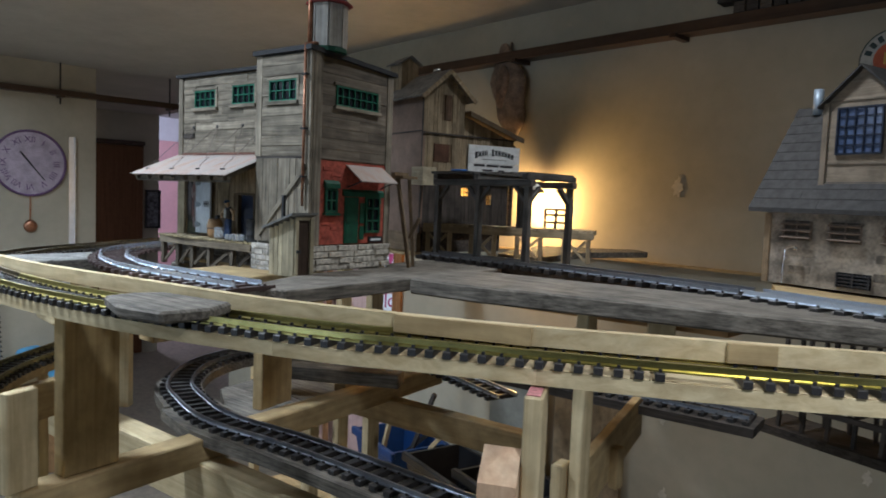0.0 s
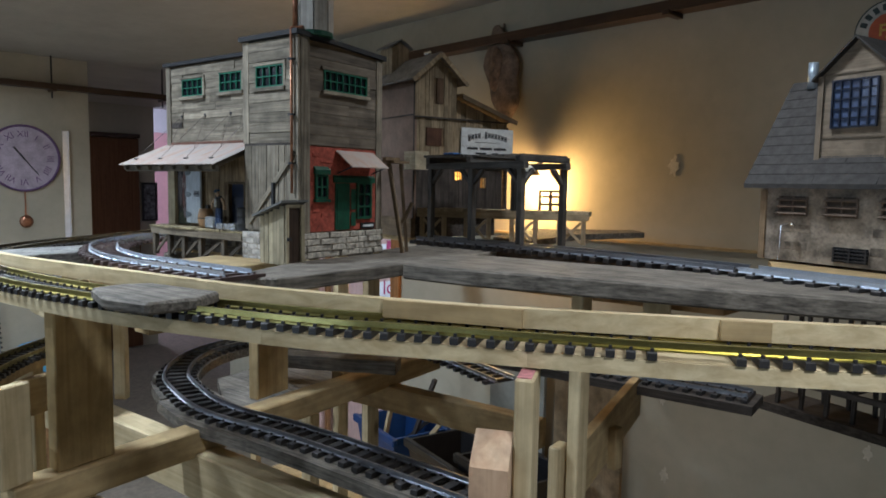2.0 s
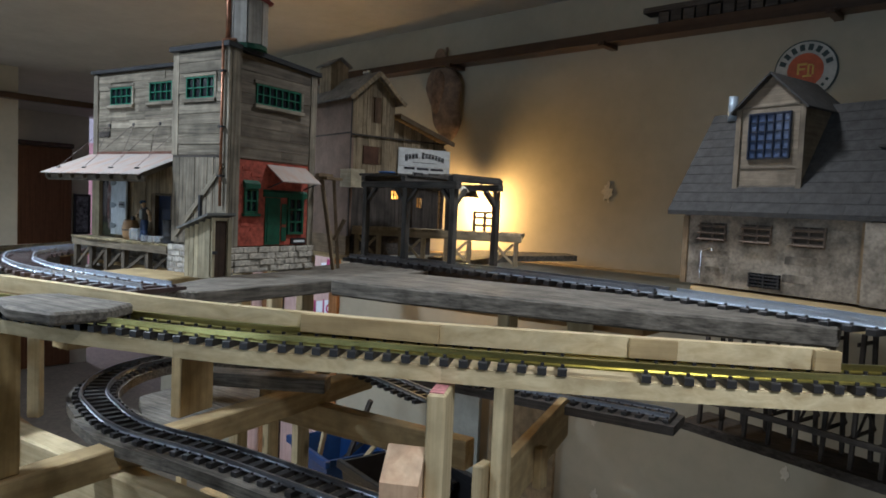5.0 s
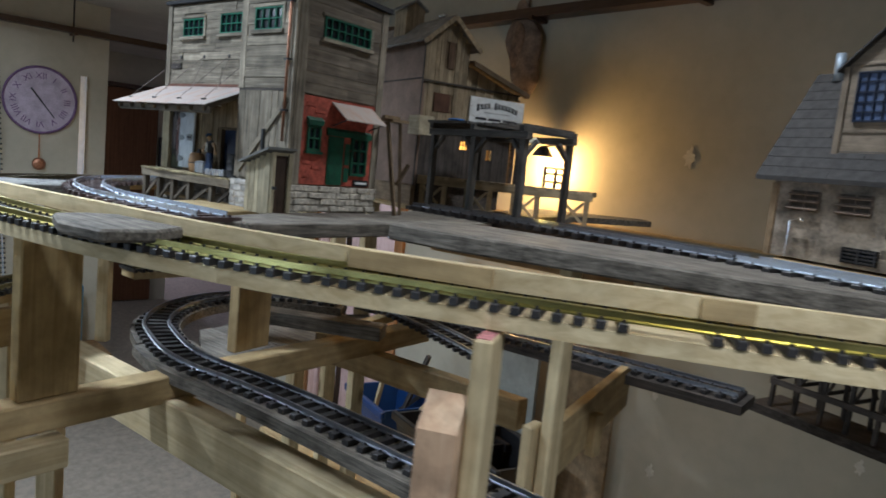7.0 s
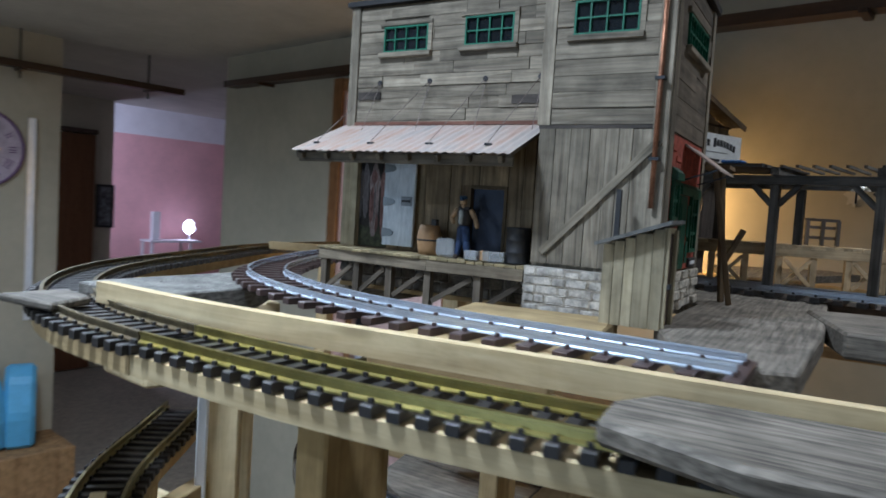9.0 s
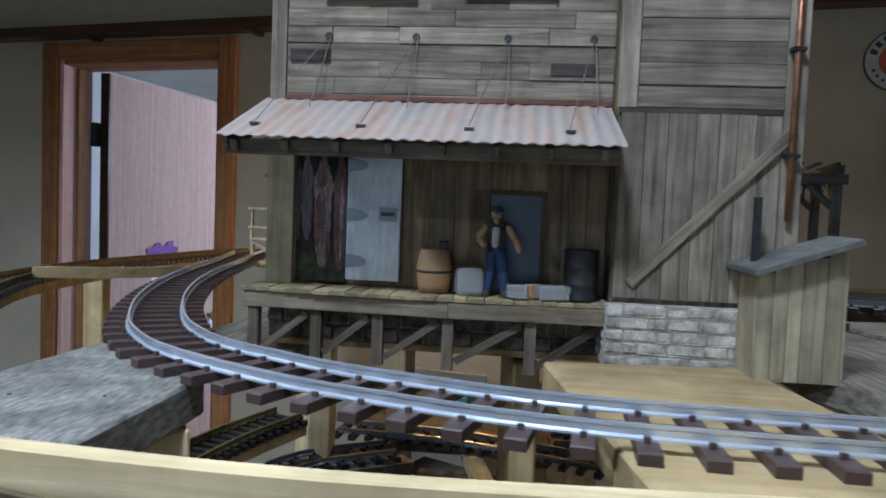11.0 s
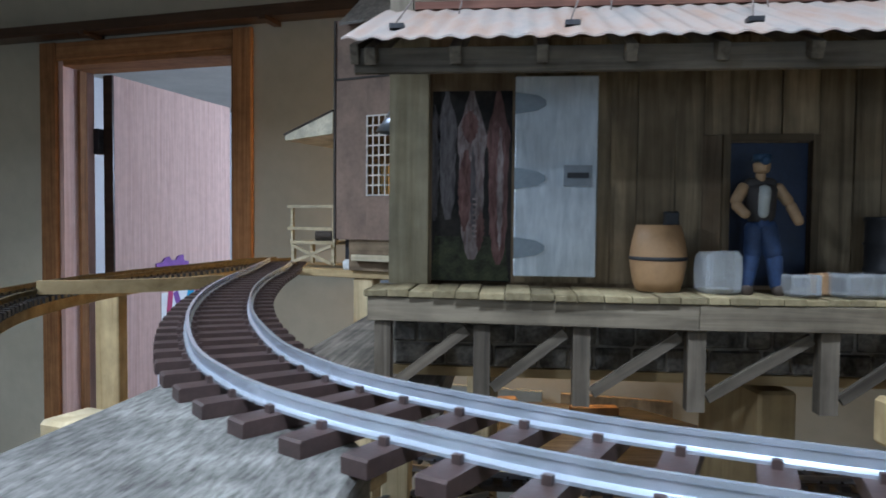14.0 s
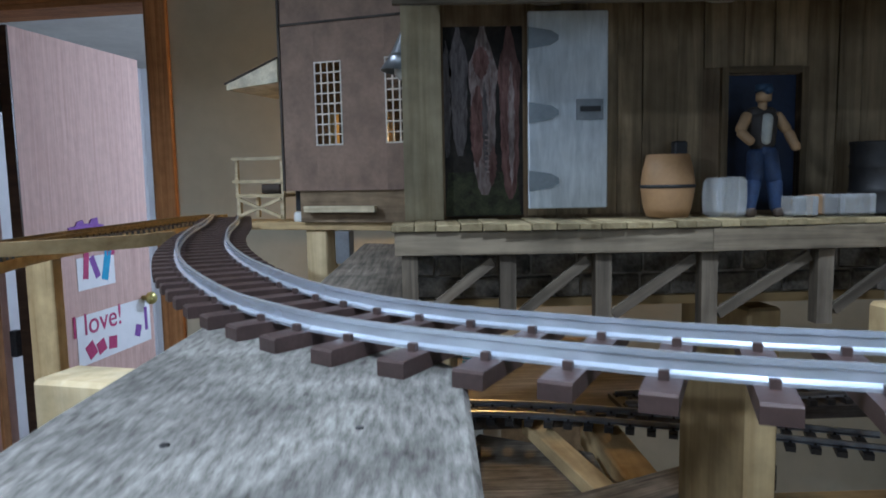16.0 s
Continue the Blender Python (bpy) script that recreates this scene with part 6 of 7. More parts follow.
# ---- brown house ----
def brown_house():
    """Local frame: x along the house away from the gable (negative), y along the gable front, face at x = 0 looking +x."""
    rng = random.Random(12)
    O = (-0.152, 0.503, D)
    B = House("brown_house", O, "brown wooden model house with a plank gable front", turn=-20.5)
    L = -0.518
    Z0 = 1.569
    seam = 1.815
    G = pose(0, 0, 0, 0, 0, 90)
    eave, apex, wy = 1.908, 1.960, 0.119
    # maroon side wall towards the freight house, with the lit window holes
    w0, w1, wz0, wz1 = -0.459, -0.4145, 1.637, 1.757
    v0, v1 = -0.345, -0.300
    for a, b, c0, c1 in ((L, w0, Z0, seam), (w1, v0, Z0, seam), (v1, 0, Z0, seam), (w0, w1, Z0, wz0), (w0, w1, wz1, seam), (v0, v1, Z0, wz0), (v0, v1, wz1, seam)):
        B.add("side_wall", box(a, b, 0, 0.005, c0, c1), MAROON, "plain maroon side wall")
    B.add("upper_side_wall", box(L, 0, 0.001, 0.006, seam + 0.0005, eave - 0.001), MAROON, "plain maroon upper wall")
    B.add("seam_strip", box(L, 0, -0.0015, 0.0, seam - 0.001, seam + 0.0022), dark())
    for x in (L + 0.001, -0.002):
        B.add("corner_strip", box(x - 0.0018, x + 0.0018, -0.002, -0.0001, Z0, eave - 0.002), dark("z"))
    wire = plain("white_wire", (0.6, 0.58, 0.52), 0.5, 0, 0.1, 60, 0)
    for a, b, lab in ((w0, w1, "tall window with a white wire lattice"), (v0, v1, "lit tall window with a wire lattice")):
        win = B.add("window", boxes((a, a + 0.0012, 0.003, 0.0045, wz0, wz1), (b - 0.0012, b, 0.003, 0.0045, wz0, wz1)), IRON, lab)
        for i in range(0, 5):
            x = a + 0.001 + (b - a - 0.002) * i / 4
            part("upright_wire", box(x - 0.0011, x + 0.0011, -0.001, 0.0003, wz0, wz1), wire, win)
        for i in range(0, 9):
            z = wz0 + (wz1 - wz0) * i / 8
            part("cross_wire", box(a, b, -0.0018, -0.0011, z - 0.0011, z + 0.0011), wire, win)
    # rear wall and added lining are coloured dark so the interior looks unlit
    B.add("rear_wall", box(L, 0, 0.278, 0.283, Z0, 1.80), dark("x"), "rear plank wall in a dark colour for the dim interior")
    B.add("end_wall", box(L, L + 0.005, 0.0055, 0.2775, Z0, 1.80), MAROON, "plain maroon end wall")
    B.add("inner_lining", box(L + 0.0055, L + 0.0075, 0.006, 0.277, Z0, 1.80), dark("y"), "added dark lining that keeps the interior dim")
    B.add("house_floor", box(L + 0.008, -0.007, 0.0055, 0.2775, Z0, Z0 + 0.004), dark("x"), "dark floor board")
    # lit interior stands, seen through the windows
    bright = plain("bright_wood", (0.62, 0.42, 0.16), 0.6, 0, 0.15, 60, 0.1)
    for x0, x1, y0, y1, zt in ((-0.365, -0.356, 0.05, 0.056, 1.685), (-0.385, -0.374, 0.06, 0.066, 1.68), (-0.470, -0.456, 0.06, 0.068, 1.69)):
        B.add("inner_post", box(x0, x1, y0, y1, Z0 + 0.0045, zt), bright, "bright wooden post inside")
    # added reflector, so that the bulb makes the front windows look lit
    B.add("inner_screen", box(-0.078, -0.074, 0.095, 0.277, Z0 + 0.0045, 1.72), bright, "bright panel added inside to catch the bulb's light")
    # gable front in planks
    gab = B.add("gable_wall", prism([(0.0055, 1.70), (0.278, 1.70), (0.278, 1.805), (wy + 0.001, 1.858), (wy, 1.895), (wy / 2, apex - 0.002), (0.0055, eave - 0.002)], -0.006, -0.0025), brown("z"), "brown gable wall")
    gp = part("gable_planks", box(0.0, 0.278, -0.0004, -0.0001, 1.73, 1.75), brown("z"), B.ob, m=B.m @ G @ pose(0, 0.0025, 0))
    gold = wood("gold_plank", (0.20, 0.15, 0.09), (0.44, 0.35, 0.225), "z", vary=0.3)
    belt = 1.809
    top = lambda y: (eave - 0.004 + (apex - eave) * min(y, wy - y) / (wy / 2)) if y < wy else 1.860 - (y - wy) * 0.33
    planks(gp, 0.0, wy, belt + 0.004, 1.9, 0.0135, gold, rng, 0.003, top=lambda y: top(y), holes=[(0.059, 0.078, 1.844, 1.906)])
    planks(gp, wy, 0.278, 1.72, 1.85, 0.0135, gold, rng, 0.003, top=lambda y: top(y))
    planks(gp, 0.0, wy, 1.72, belt, 0.0135, gold, rng, 0.003, holes=[(0.031, 0.076, 1.743, 1.787)])
    B.add("belt_board", box(0.0, 0.278, -0.0055, -0.001, belt, belt + 0.0035), dark(), m=G)
    B.add("loft_shutter", box(0.060, 0.077, -0.0022, 0.0015, 1.845, 1.905), wood("shutter", (0.10, 0.06, 0.035), (0.2, 0.13, 0.08), "z"), "small dark loft shutter", m=G)
    B.add("loft_door", box(0.032, 0.075, -0.0022, 0.0015, 1.744, 1.786), wood("loft_red", (0.075, 0.035, 0.022), (0.15, 0.075, 0.045), "z"), "dark red-brown loft door", m=G)
    # lower front wall, set back behind the platform, with lit openings
    low = ((0.0, 0.123, Z0, 1.70), (0.123, 0.145, 1.683, 1.70), (0.123, 0.145, Z0, 1.663), (0.145, 0.202, Z0, 1.70), (0.202, 0.218, 1.669, 1.70), (0.202, 0.218, Z0, 1.644), (0.218, 0.272, Z0, 1.70))
    B.add("lower_front", boxes(*[(a, b, 0.008, 0.012, c, d) for a, b, c, d in low]), dark("z"), "dark lower front wall", m=G)
    for y0, y1, z0, z1 in ((0.123, 0.145, 1.663, 1.683), (0.202, 0.218, 1.644, 1.669)):
        for k in (0.33, 0.66):
            B.add("window_bar", box(y0 + (y1 - y0) * k - 0.0008, y0 + (y1 - y0) * k + 0.0008, 0.006, 0.008, z0, z1), dark("z"), m=G)
        B.add("window_bar", box(y0, y1, 0.0052, 0.0072, (z0 + z1) / 2 - 0.0008, (z0 + z1) / 2 + 0.0008), dark("z"), m=G)
    # roofs
    t = 0.004
    shing = wood("grey_roof_board", (0.17, 0.16, 0.145), (0.34, 0.32, 0.29), "y", vary=0.1)
    e = 0.018
    sl = (apex - eave) / (wy / 2)
    for s_ in (0, 1):
        q = lambda y: y if s_ == 0 else wy - y
        mid = wy / 2 + 0.0005 * s_
        B.add("main_roof", prism([(mid, apex + 0.0005), (q(-e), eave - e * sl + 0.0005), (q(-e), eave - e * sl + t + 0.001), (mid, apex + t + 0.001)], L + 0.02, 0.02), shing, "grey weathered roof slope")
        m, bm = beam((0.022, wy / 2, apex - 0.001), (0.022, q(-e), eave - e * sl - 0.001), 0.003, 0.010)
        B.add("barge_board", bm, gold, m=m)
    roofwood = wood("brown_roof", (0.09, 0.06, 0.035), (0.19, 0.14, 0.085), "y")
    B.add("lean_to_roof", prism([(wy - 0.002, 1.866), (0.286, 1.8125), (0.286, 1.8175), (wy - 0.002, 1.871)], L + 0.1, 0.028), roofwood, "brown lean-to roof")
    m, bm = beam((0.030, wy - 0.002, 1.863), (0.030, 0.287, 1.8095), 0.003, 0.010)
    B.add("barge_board", bm, wood("brown_roof", (0.09, 0.06, 0.035), (0.19, 0.14, 0.085), "x"), m=m)
    # little cupola behind and ridge lamps
    B.add("cupola", prism([(0.02, 1.93), (0.07, 1.93), (0.07, 1.995), (0.045, 2.012), (0.02, 1.995)], -0.21, -0.15), gold, "small plank cupola")
    B.add("cupola_roof", prism([(0.012, 1.994), (0.045, 2.015), (0.078, 1.994), (0.078, 1.998), (0.045, 2.019), (0.012, 1.998)], -0.218, -0.142), shing)
    for x in (-0.05, -0.035):
        B.add("ridge_lamp", lathe([(0.004, 0), (0.006, 0.003), (0.005, 0.007), (0.002, 0.009)], 12), CHROME, m=pose(x, wy / 2, apex + 0.005), smooth=True)
    # awning and foundation strip at the far end
    # awning wood lightened in colour to read as lit
    B.add("end_awning", prism([(0.0005, 0.010), (0.092, -0.022), (0.092, -0.031), (0.0005, -0.024)], -0.005, 0.26), wood("lit_awning", (0.58, 0.52, 0.37), (0.78, 0.72, 0.56), "x"), "plank awning lightened to look lit", m=Matrix.Translation((L, 0, 1.757)) @ pose(0, 0, 0, 0, 0, 90))
    B.add("awning_roofing", prism([(0.0005, 0.0125), (0.095, -0.0205), (0.095, -0.0225), (0.0005, 0.0105)], -0.007, 0.262), dark(), "dark roofing on the awning", m=Matrix.Translation((L, 0, 1.757)) @ pose(0, 0, 0, 0, 0, 90))
    pale = wood("pale_awning", (0.42, 0.36, 0.24), (0.62, 0.55, 0.39), "x")
    # tan wall coloured darker, for the shadow below the maroon wall
    B.add("foundation_wall", box(L + 0.025, -0.02, 0.004, 0.016, 1.521, Z0 - 0.0005), wood("shadowed_foundation", (0.14, 0.10, 0.06), (0.27, 0.20, 0.125), "x"), "tan plank foundation wall with shadow put into its colour")
    B.add("foundation_strip", box(L + 0.038, -0.363, -0.010, 0.0, 1.537, 1.546), pale, "pale foundation strip")
    B.add("sill_beam", box(L + 0.025, -0.02, 0.02, 0.26, 1.521, Z0 - 0.0005), dark())
    # small porch box beside the gable, with roof
    B.add("porch_box", box(0.0, 0.05, -0.028, 0.009, 1.685, 1.727), pale, "pale boxed porch end")


brown_house()
post("house_post", -0.585, 0.700, 0.0, 1.508, 0.036, 0.036, -20, pine("z"), "pine post under the brown house")
post("house_post", -0.40, 0.630, 0.0, 1.508, 0.036, 0.036, -20, pine("z"), "pine post under the brown house")
timber("house_beam", (-0.70, 0.735, 1.5145), (-0.10, 0.511, 1.5145), 0.030, 0.012, tanply(), "thin pine beam under the brown house")
solid("house_bracket", box(-0.012, 0.012, -0.008, 0.008, 0, 0.05, 0.001), plain("grey_bracket", (0.28, 0.30, 0.33), 0.4, 0.6, 0.1, 50, 0.1), "grey metal bracket under the brown house", "bracket", m=pose(-0.545, 0.660, 1.458, 0, 0, -20))


def step_stand():
    """Little wooden stairs with rails beside the far track."""
    S = House("stair_stand", (-0.676, 0.757, 1.515), "small pale wooden stand with railings", "model stairs", turn=-20)
    wd = wood("pale_stand", (0.50, 0.41, 0.24), (0.72, 0.62, 0.42), "x")
    z = 1.524
    S.add("platform", box(-0.045, 0.045, -0.03, 0.03, z + 0.035, z + 0.040), wd)
    for x in (-0.04, 0.04):
        for y in (-0.026, 0.026):
            S.add("leg", box(x - 0.003, x + 0.003, y - 0.003, y + 0.003, z, z + 0.0348), wd)
    for x in (-0.042, 0.042):
        S.add("rail_post", box(x - 0.0025, x + 0.0025, -0.029, -0.024, z + 0.0402, z + 0.098), wd)
    for zz in (0.058, 0.094):
        S.add("hand_rail", box(-0.048, 0.048, -0.0325, -0.0292, z + zz, z + zz + 0.005), wd)
    for s in (-1, 1):
        S.beam("cross_brace", (-0.04 * s, -0.0315, z + 0.004), (0.04 * s, -0.0315, z + 0.033), 0.003, 0.005, wd)
    S.add("crate", box(-0.01, 0.025, -0.01, 0.012, z + 0.0402, z + 0.056, 0.002), dark(), "dark small crate")
    S.add("white_drum", lathe([(0.011, 0), (0.012, 0.004), (0.012, 0.012), (0.009, 0.016)], 14), SIGNWHITE, "white small drum", m=pose(0.075, -0.03, z - 0.004), smooth=True)
    S.add("pump_post", box(0.068, 0.078, -0.034, -0.026, z + 0.013, z + 0.045), IRON, "dark pump post")


step_stand()


# ---- platform and pavilion ----
def platform():
    P = House("plank_platform", (-0.145, 0.507, D), "pale plank platform on crossed trestle legs", "model platform", turn=20)
    # local x runs along the front edge, local +y away from the camera side
    L0, L1, zt = 0.0, 0.404, 1.594
    pale = lambda ax: wood("platform_wood", (0.34, 0.27, 0.16), (0.56, 0.46, 0.30), ax)
    x = L0
    rng = random.Random(3)
    fr = P.add("platform_frame", box(L0, L1, 0.004, 0.075, zt - 0.010, zt - 0.0055), pale("x"))
    while x < L1:
        xe = min(L1, x + rng.uniform(0.012, 0.016))
        part("plank", box(x + 0.0004, xe - 0.0004, -0.001, 0.08, zt - 0.0052, zt + rng.uniform(-0.0005, 0.0006)), pale("y"), fr)
        x = xe
    P.add("front_beam", box(L0, L1, -0.002, 0.0035, zt - 0.020, zt - 0.0055), pale("x"))
    n = 8
    for i in range(n):
        xx = L0 + 0.012 + i * (L1 - L0 - 0.024) / (n - 1)
        P.add("leg", box(xx - 0.005, xx + 0.005, -0.001, 0.008, D + 0.0, zt - 0.0205), pale("z"))
        if i < n - 1 and i % 2 == 0:
            xn = L0 + 0.012 + (i + 1) * (L1 - L0 - 0.024) / (n - 1)
            P.beam("cross_brace", (xx + 0.006, -0.003, D + 0.006), (xn - 0.006, -0.003, zt - 0.024), 0.003, 0.006, pale("x"))
            P.beam("cross_brace", (xx + 0.006, -0.0065, zt - 0.024), (xn - 0.006, -0.0065, D + 0.006), 0.003, 0.006, pale("x"))
    # rail and gate on the platform; silhouette against the lamp put into a dark colour
    for xx in (0.285, 0.310, 0.335):
        P.add("gate_post", box(xx - 0.003, xx + 0.003, 0.05, 0.056, zt + 0.0008, zt + 0.045), dark("z"))
    for z in (0.012, 0.030, 0.043):
        P.add("gate_rail", box(0.282, 0.338, 0.0565, 0.0595, zt + z, zt + z + 0.005), dark("x"))


platform()


def pavilion():
    P = House("loading_pavilion", (-0.058, 0.447, D), "dark timber pavilion beside the track", "model pavilion", turn=-12)
    tim = lambda ax: wood("pavilion_timber", (0.04, 0.038, 0.035), (0.15, 0.14, 0.125), ax)
    W, DD, zt = 0.266, 0.132, 1.697
    spots = [(0, 0), (0.130, 0.0), (W, 0), (W, DD), (0.0, DD), (0.130, DD)]
    for x, y in spots:
        foot = 1.5955 if y and x < W else D
        P.add("post", box(x - 0.006, x + 0.006, y - 0.006, y + 0.006, foot, zt - 0.0125), tim("z"))
    for y in (0, DD):
        P.add("beam", box(-0.012, W + 0.012, y - 0.007, y + 0.007, zt - 0.012, zt + 0.001), tim("x"))
    for x in (0, 0.130, W):
        P.add("cross_beam", box(x - 0.006, x + 0.006, -0.012, DD + 0.012, zt + 0.0015, zt + 0.0125), tim("y"))
    for x, y, dx, dy in ((0, 0, 1, 0), (0.130, 0, 1, 0), (0.130, 0, -1, 0), (W, 0, -1, 0), (W, 0, 0, 1), (W, DD, 0, -1), (W, DD, -1, 0)):
        P.beam("knee_brace", (x + dx * 0.005, y + dy * 0.005, zt - 0.042), (x + dx * 0.033, y + dy * 0.033, zt - 0.013), 0.008, 0.008, tim("x"))
    rng = random.Random(4)
    for i in range(22):
        x = 0.115 + i * (W - 0.115) / 21
        P.add("roof_log", box(x - 0.0022, x + 0.0022, -0.006, DD + 0.006 + rng.uniform(-0.004, 0.004), zt + 0.0128, zt + 0.0165), tim("y")) if i % 3 == 0 else None
    P.add("roof_deck", box(-0.014, 0.112, -0.012, DD + 0.01, zt + 0.0128, zt + 0.018), tim("x"), "dark roof deck")
    P.add("hanging_hook", rod((W - 0.035, 0.02, zt - 0.035), (W - 0.035, 0.02, zt - 0.013), 0.0015), IRON)
    P.add("tin_lamp", lathe([(0.002, 0.012), (0.005, 0.010), (0.013, 0.002), (0.013, 0.0), (0.003, 0.004)], 14), plain("white_enamel", (0.6, 0.58, 0.5)), "small pale lamp shade", m=pose(W - 0.04, 0.07, zt - 0.016), smooth=True)
    P.add("blue_rag", box(0.05, 0.082, -0.012, 0.01, zt + 0.0185, zt + 0.0225, 0.0015), plain("blue_cloth", (0.03, 0.13, 0.4), 0.8, 0, 0.2, 80, 0.3), "folded blue rag")


pavilion()


def plank_sign():
    S = House("plank_sign", (-0.064, 0.685, 1.724), "white plank sign with faded black lettering bars", "sign", turn=62)
    w, h = 0.148, 0.068
    for i in range(3):
        S.add("sign_board", box(-w / 2, w / 2, -0.002, 0.002, 1.724 + i * h / 3 + 0.0004, 1.724 + (i + 1) * h / 3 - 0.0004), SIGNWHITE)
    inkm = plain("faded_ink", (0.035, 0.035, 0.04), 0.7, 0, 0.25, 120, 0)
    # arched heavy bars, then two lines of small bars
    for i in range(12):
        if i == 4:
            continue
        u = (i - 5.5) / 5.5
        z = 1.724 + 0.043 + 0.008 * (1 - u * u)
        hh = 0.0125 * (1.35 if i in (0, 5) else 1.0)
        for dx in (-0.0026, 0.0014):
            S.add("lettering_bar", box(u * 0.052 + dx - 0.0012, u * 0.052 + dx + 0.0014, -0.0032, -0.0021, z - hh / 2, z + hh / 2), inkm)
        S.add("lettering_bar", box(u * 0.052 - 0.0012, u * 0.052 + 0.0002, -0.0031, -0.0021, z - 0.0012, z + 0.0012), inkm)
    S.add("flourish", box(-0.035, 0.035, -0.0030, -0.0021, 1.7565, 1.7575), inkm)
    for a, b in ((-0.058, -0.028), (-0.022, 0.012), (0.018, 0.054)):
        S.add("lettering_bar", box(a, b, -0.0031, -0.0021, 1.7390, 1.7445), inkm)
    for a, b in ((-0.034, -0.004), (0.012, 0.030)):
        S.add("lettering_bar", box(a, b, -0.0031, -0.0021, 1.7280, 1.7320), inkm)
    S.beam("strut", (-0.05, 0.004, 1.7835), (-0.085, 0.03, 1.727), 0.004, 0.004, pine())
    S.beam("strut", (-0.068, 0.004, 1.71), (-0.068, 0.004, 1.7235), 0.004, 0.004, pine())
    S.beam("strut", (0.06, 0.004, 1.71), (0.06, 0.004, 1.7235), 0.004, 0.004, pine())


plank_sign()


# ---- stone house ----
def stone_house():
    rng = random.Random(21)
    O = (0.590, 0.646, D)
    S = House("stone_house", O, "grey-tan plaster model house with a dark slate roof", turn=-24)
    W, z0, ze, dp = 0.345, D, 1.656, 0.34
    zr = 1.858
    RY = 0.115
    S.add("front_wall", box(0, W, 0, 0.006, z0, ze), PLASTER, "stained grey-tan plaster wall")
    S.add("left_wall", prism([(0.0065, z0), (dp, z0), (dp, ze), (RY, zr - 0.005), (0.0065, ze)], 0, 0.006), PLASTER, "stained gable wall")
    S.add("right_wall", prism([(0.0065, z0), (dp, z0), (dp, ze), (RY, zr - 0.005), (0.0065, ze)], W - 0.006, W), PLASTER, "stained gable wall")
    for i in (1, 3):
        for j in (0, 2):
            x = 0.01 + j * 0.082 + (i % 2) * 0.03 + rng.uniform(-0.008, 0.008)
            if x + 0.06 < W - 0.01:
                w = rng.uniform(0.04, 0.07)
                S.add("stone_patch", box(x, x + w, -0.0006, -0.0001, z0 + 0.006 + i * 0.016, z0 + 0.020 + i * 0.016, 0.0002), PLASTER)
    for x in (0.0, W - 0.010):
        S.add("corner_post", box(x - 0.001, x + 0.011, -0.004, -0.0003, z0, ze - 0.004), wood("tan_corner", (0.24, 0.17, 0.10), (0.36, 0.27, 0.17), "z"))
    # louvred windows under the eaves
    lo = plain("louvre_brown", (0.16, 0.12, 0.09), 0.8, 0, 0.2, 80, 0.2)
    for x in (0.038, 0.128, 0.222):
        w = S.add("shuttered_window", box(x, x + 0.055, -0.003, -0.0014, 1.604, 1.640), plain("shutter_back", (0.07, 0.055, 0.04), 0.8, 0, 0.2, 80, 0.1))
        for k in range(3):
            m, bm = beam((x - 0.002, -0.007, 1.609 + k * 0.0125), (x + 0.057, -0.007, 1.609 + k * 0.0125), 0.009, 0.002)
            part("louvre", bm, lo, w, m=m @ pose(0, 0, 0, 24))
        for k in (0.0, 0.027, 0.053):
            part("upright_bar", box(x + k, x + k + 0.003, -0.0062, -0.0031, 1.604, 1.640), lo, w)
    v = S.add("low_vent", box(0.145, 0.205, -0.003, -0.0014, 1.527, 1.553), GLASSDARK, "small barred vent")
    for k in range(4):
        part("vent_bar", box(0.145, 0.205, -0.0055, -0.0031, 1.529 + k * 0.0062, 1.5315 + k * 0.0062), IRON, v)
    for k in range(3):
        part("upright_bar", box(0.146 + k * 0.0275, 0.149 + k * 0.0275, -0.0068, -0.0056, 1.527, 1.553), IRON, v)
    # wire gooseneck lamp
    S.add("gooseneck_stem", rod((0.048, -0.012, 1.5205), (0.050, -0.012, 1.585), 0.0011), CHROME)
    S.add("gooseneck_arm", rod((0.050, -0.012, 1.585), (0.072, -0.014, 1.593), 0.0011), CHROME)
    S.add("gooseneck_shade", lathe([(0.001, 0.006), (0.006, 0.0), (0.005, 0.0)], 10), CHROME, m=pose(0.073, -0.014, 1.586), smooth=True)
    # roof with courses
    pitch = (zr - ze) / (RY + 0.022)
    ov = 0.022
    ridge_y = RY
    S.add("front_roof", prism([(-ov, ze - 0.002), (ridge_y, zr), (ridge_y, zr + 0.006), (-ov, ze + 0.004)], -0.026, W + 0.12), SLATE, "dark slate front roof")
    S.add("rear_roof", prism([(ridge_y + 0.0005, zr), (dp + 0.03, ze - 0.01), (dp + 0.03, ze - 0.004), (ridge_y + 0.0005, zr + 0.006)], -0.026, W + 0.12), SLATE, "dark slate rear roof")
    n = 11
    for i in range(n):
        t0, t1 = i / n, (i + 1) / n
        ya, yb = -ov + (ridge_y + ov) * t0, -ov + (ridge_y + ov) * t1
        za, zb = ze + 0.0042 + (zr - ze + 0.002) * t0, ze + 0.0042 + (zr - ze + 0.002) * t1
        x = -0.027
        while x < W + 0.12:
            xe = min(W + 0.121, x + rng.uniform(0.09, 0.18))
            bm = bmesh.new()
            vs = [bm.verts.new(c) for c in ((x + 0.0004, ya, za), (xe - 0.0004, ya, za), (xe - 0.0004, yb, zb), (x + 0.0004, yb, zb), (x + 0.0004, ya, za + 0.0022), (xe - 0.0004, ya, za + 0.0022), (xe - 0.0004, yb, zb + 0.0006), (x + 0.0004, yb, zb + 0.0006))]
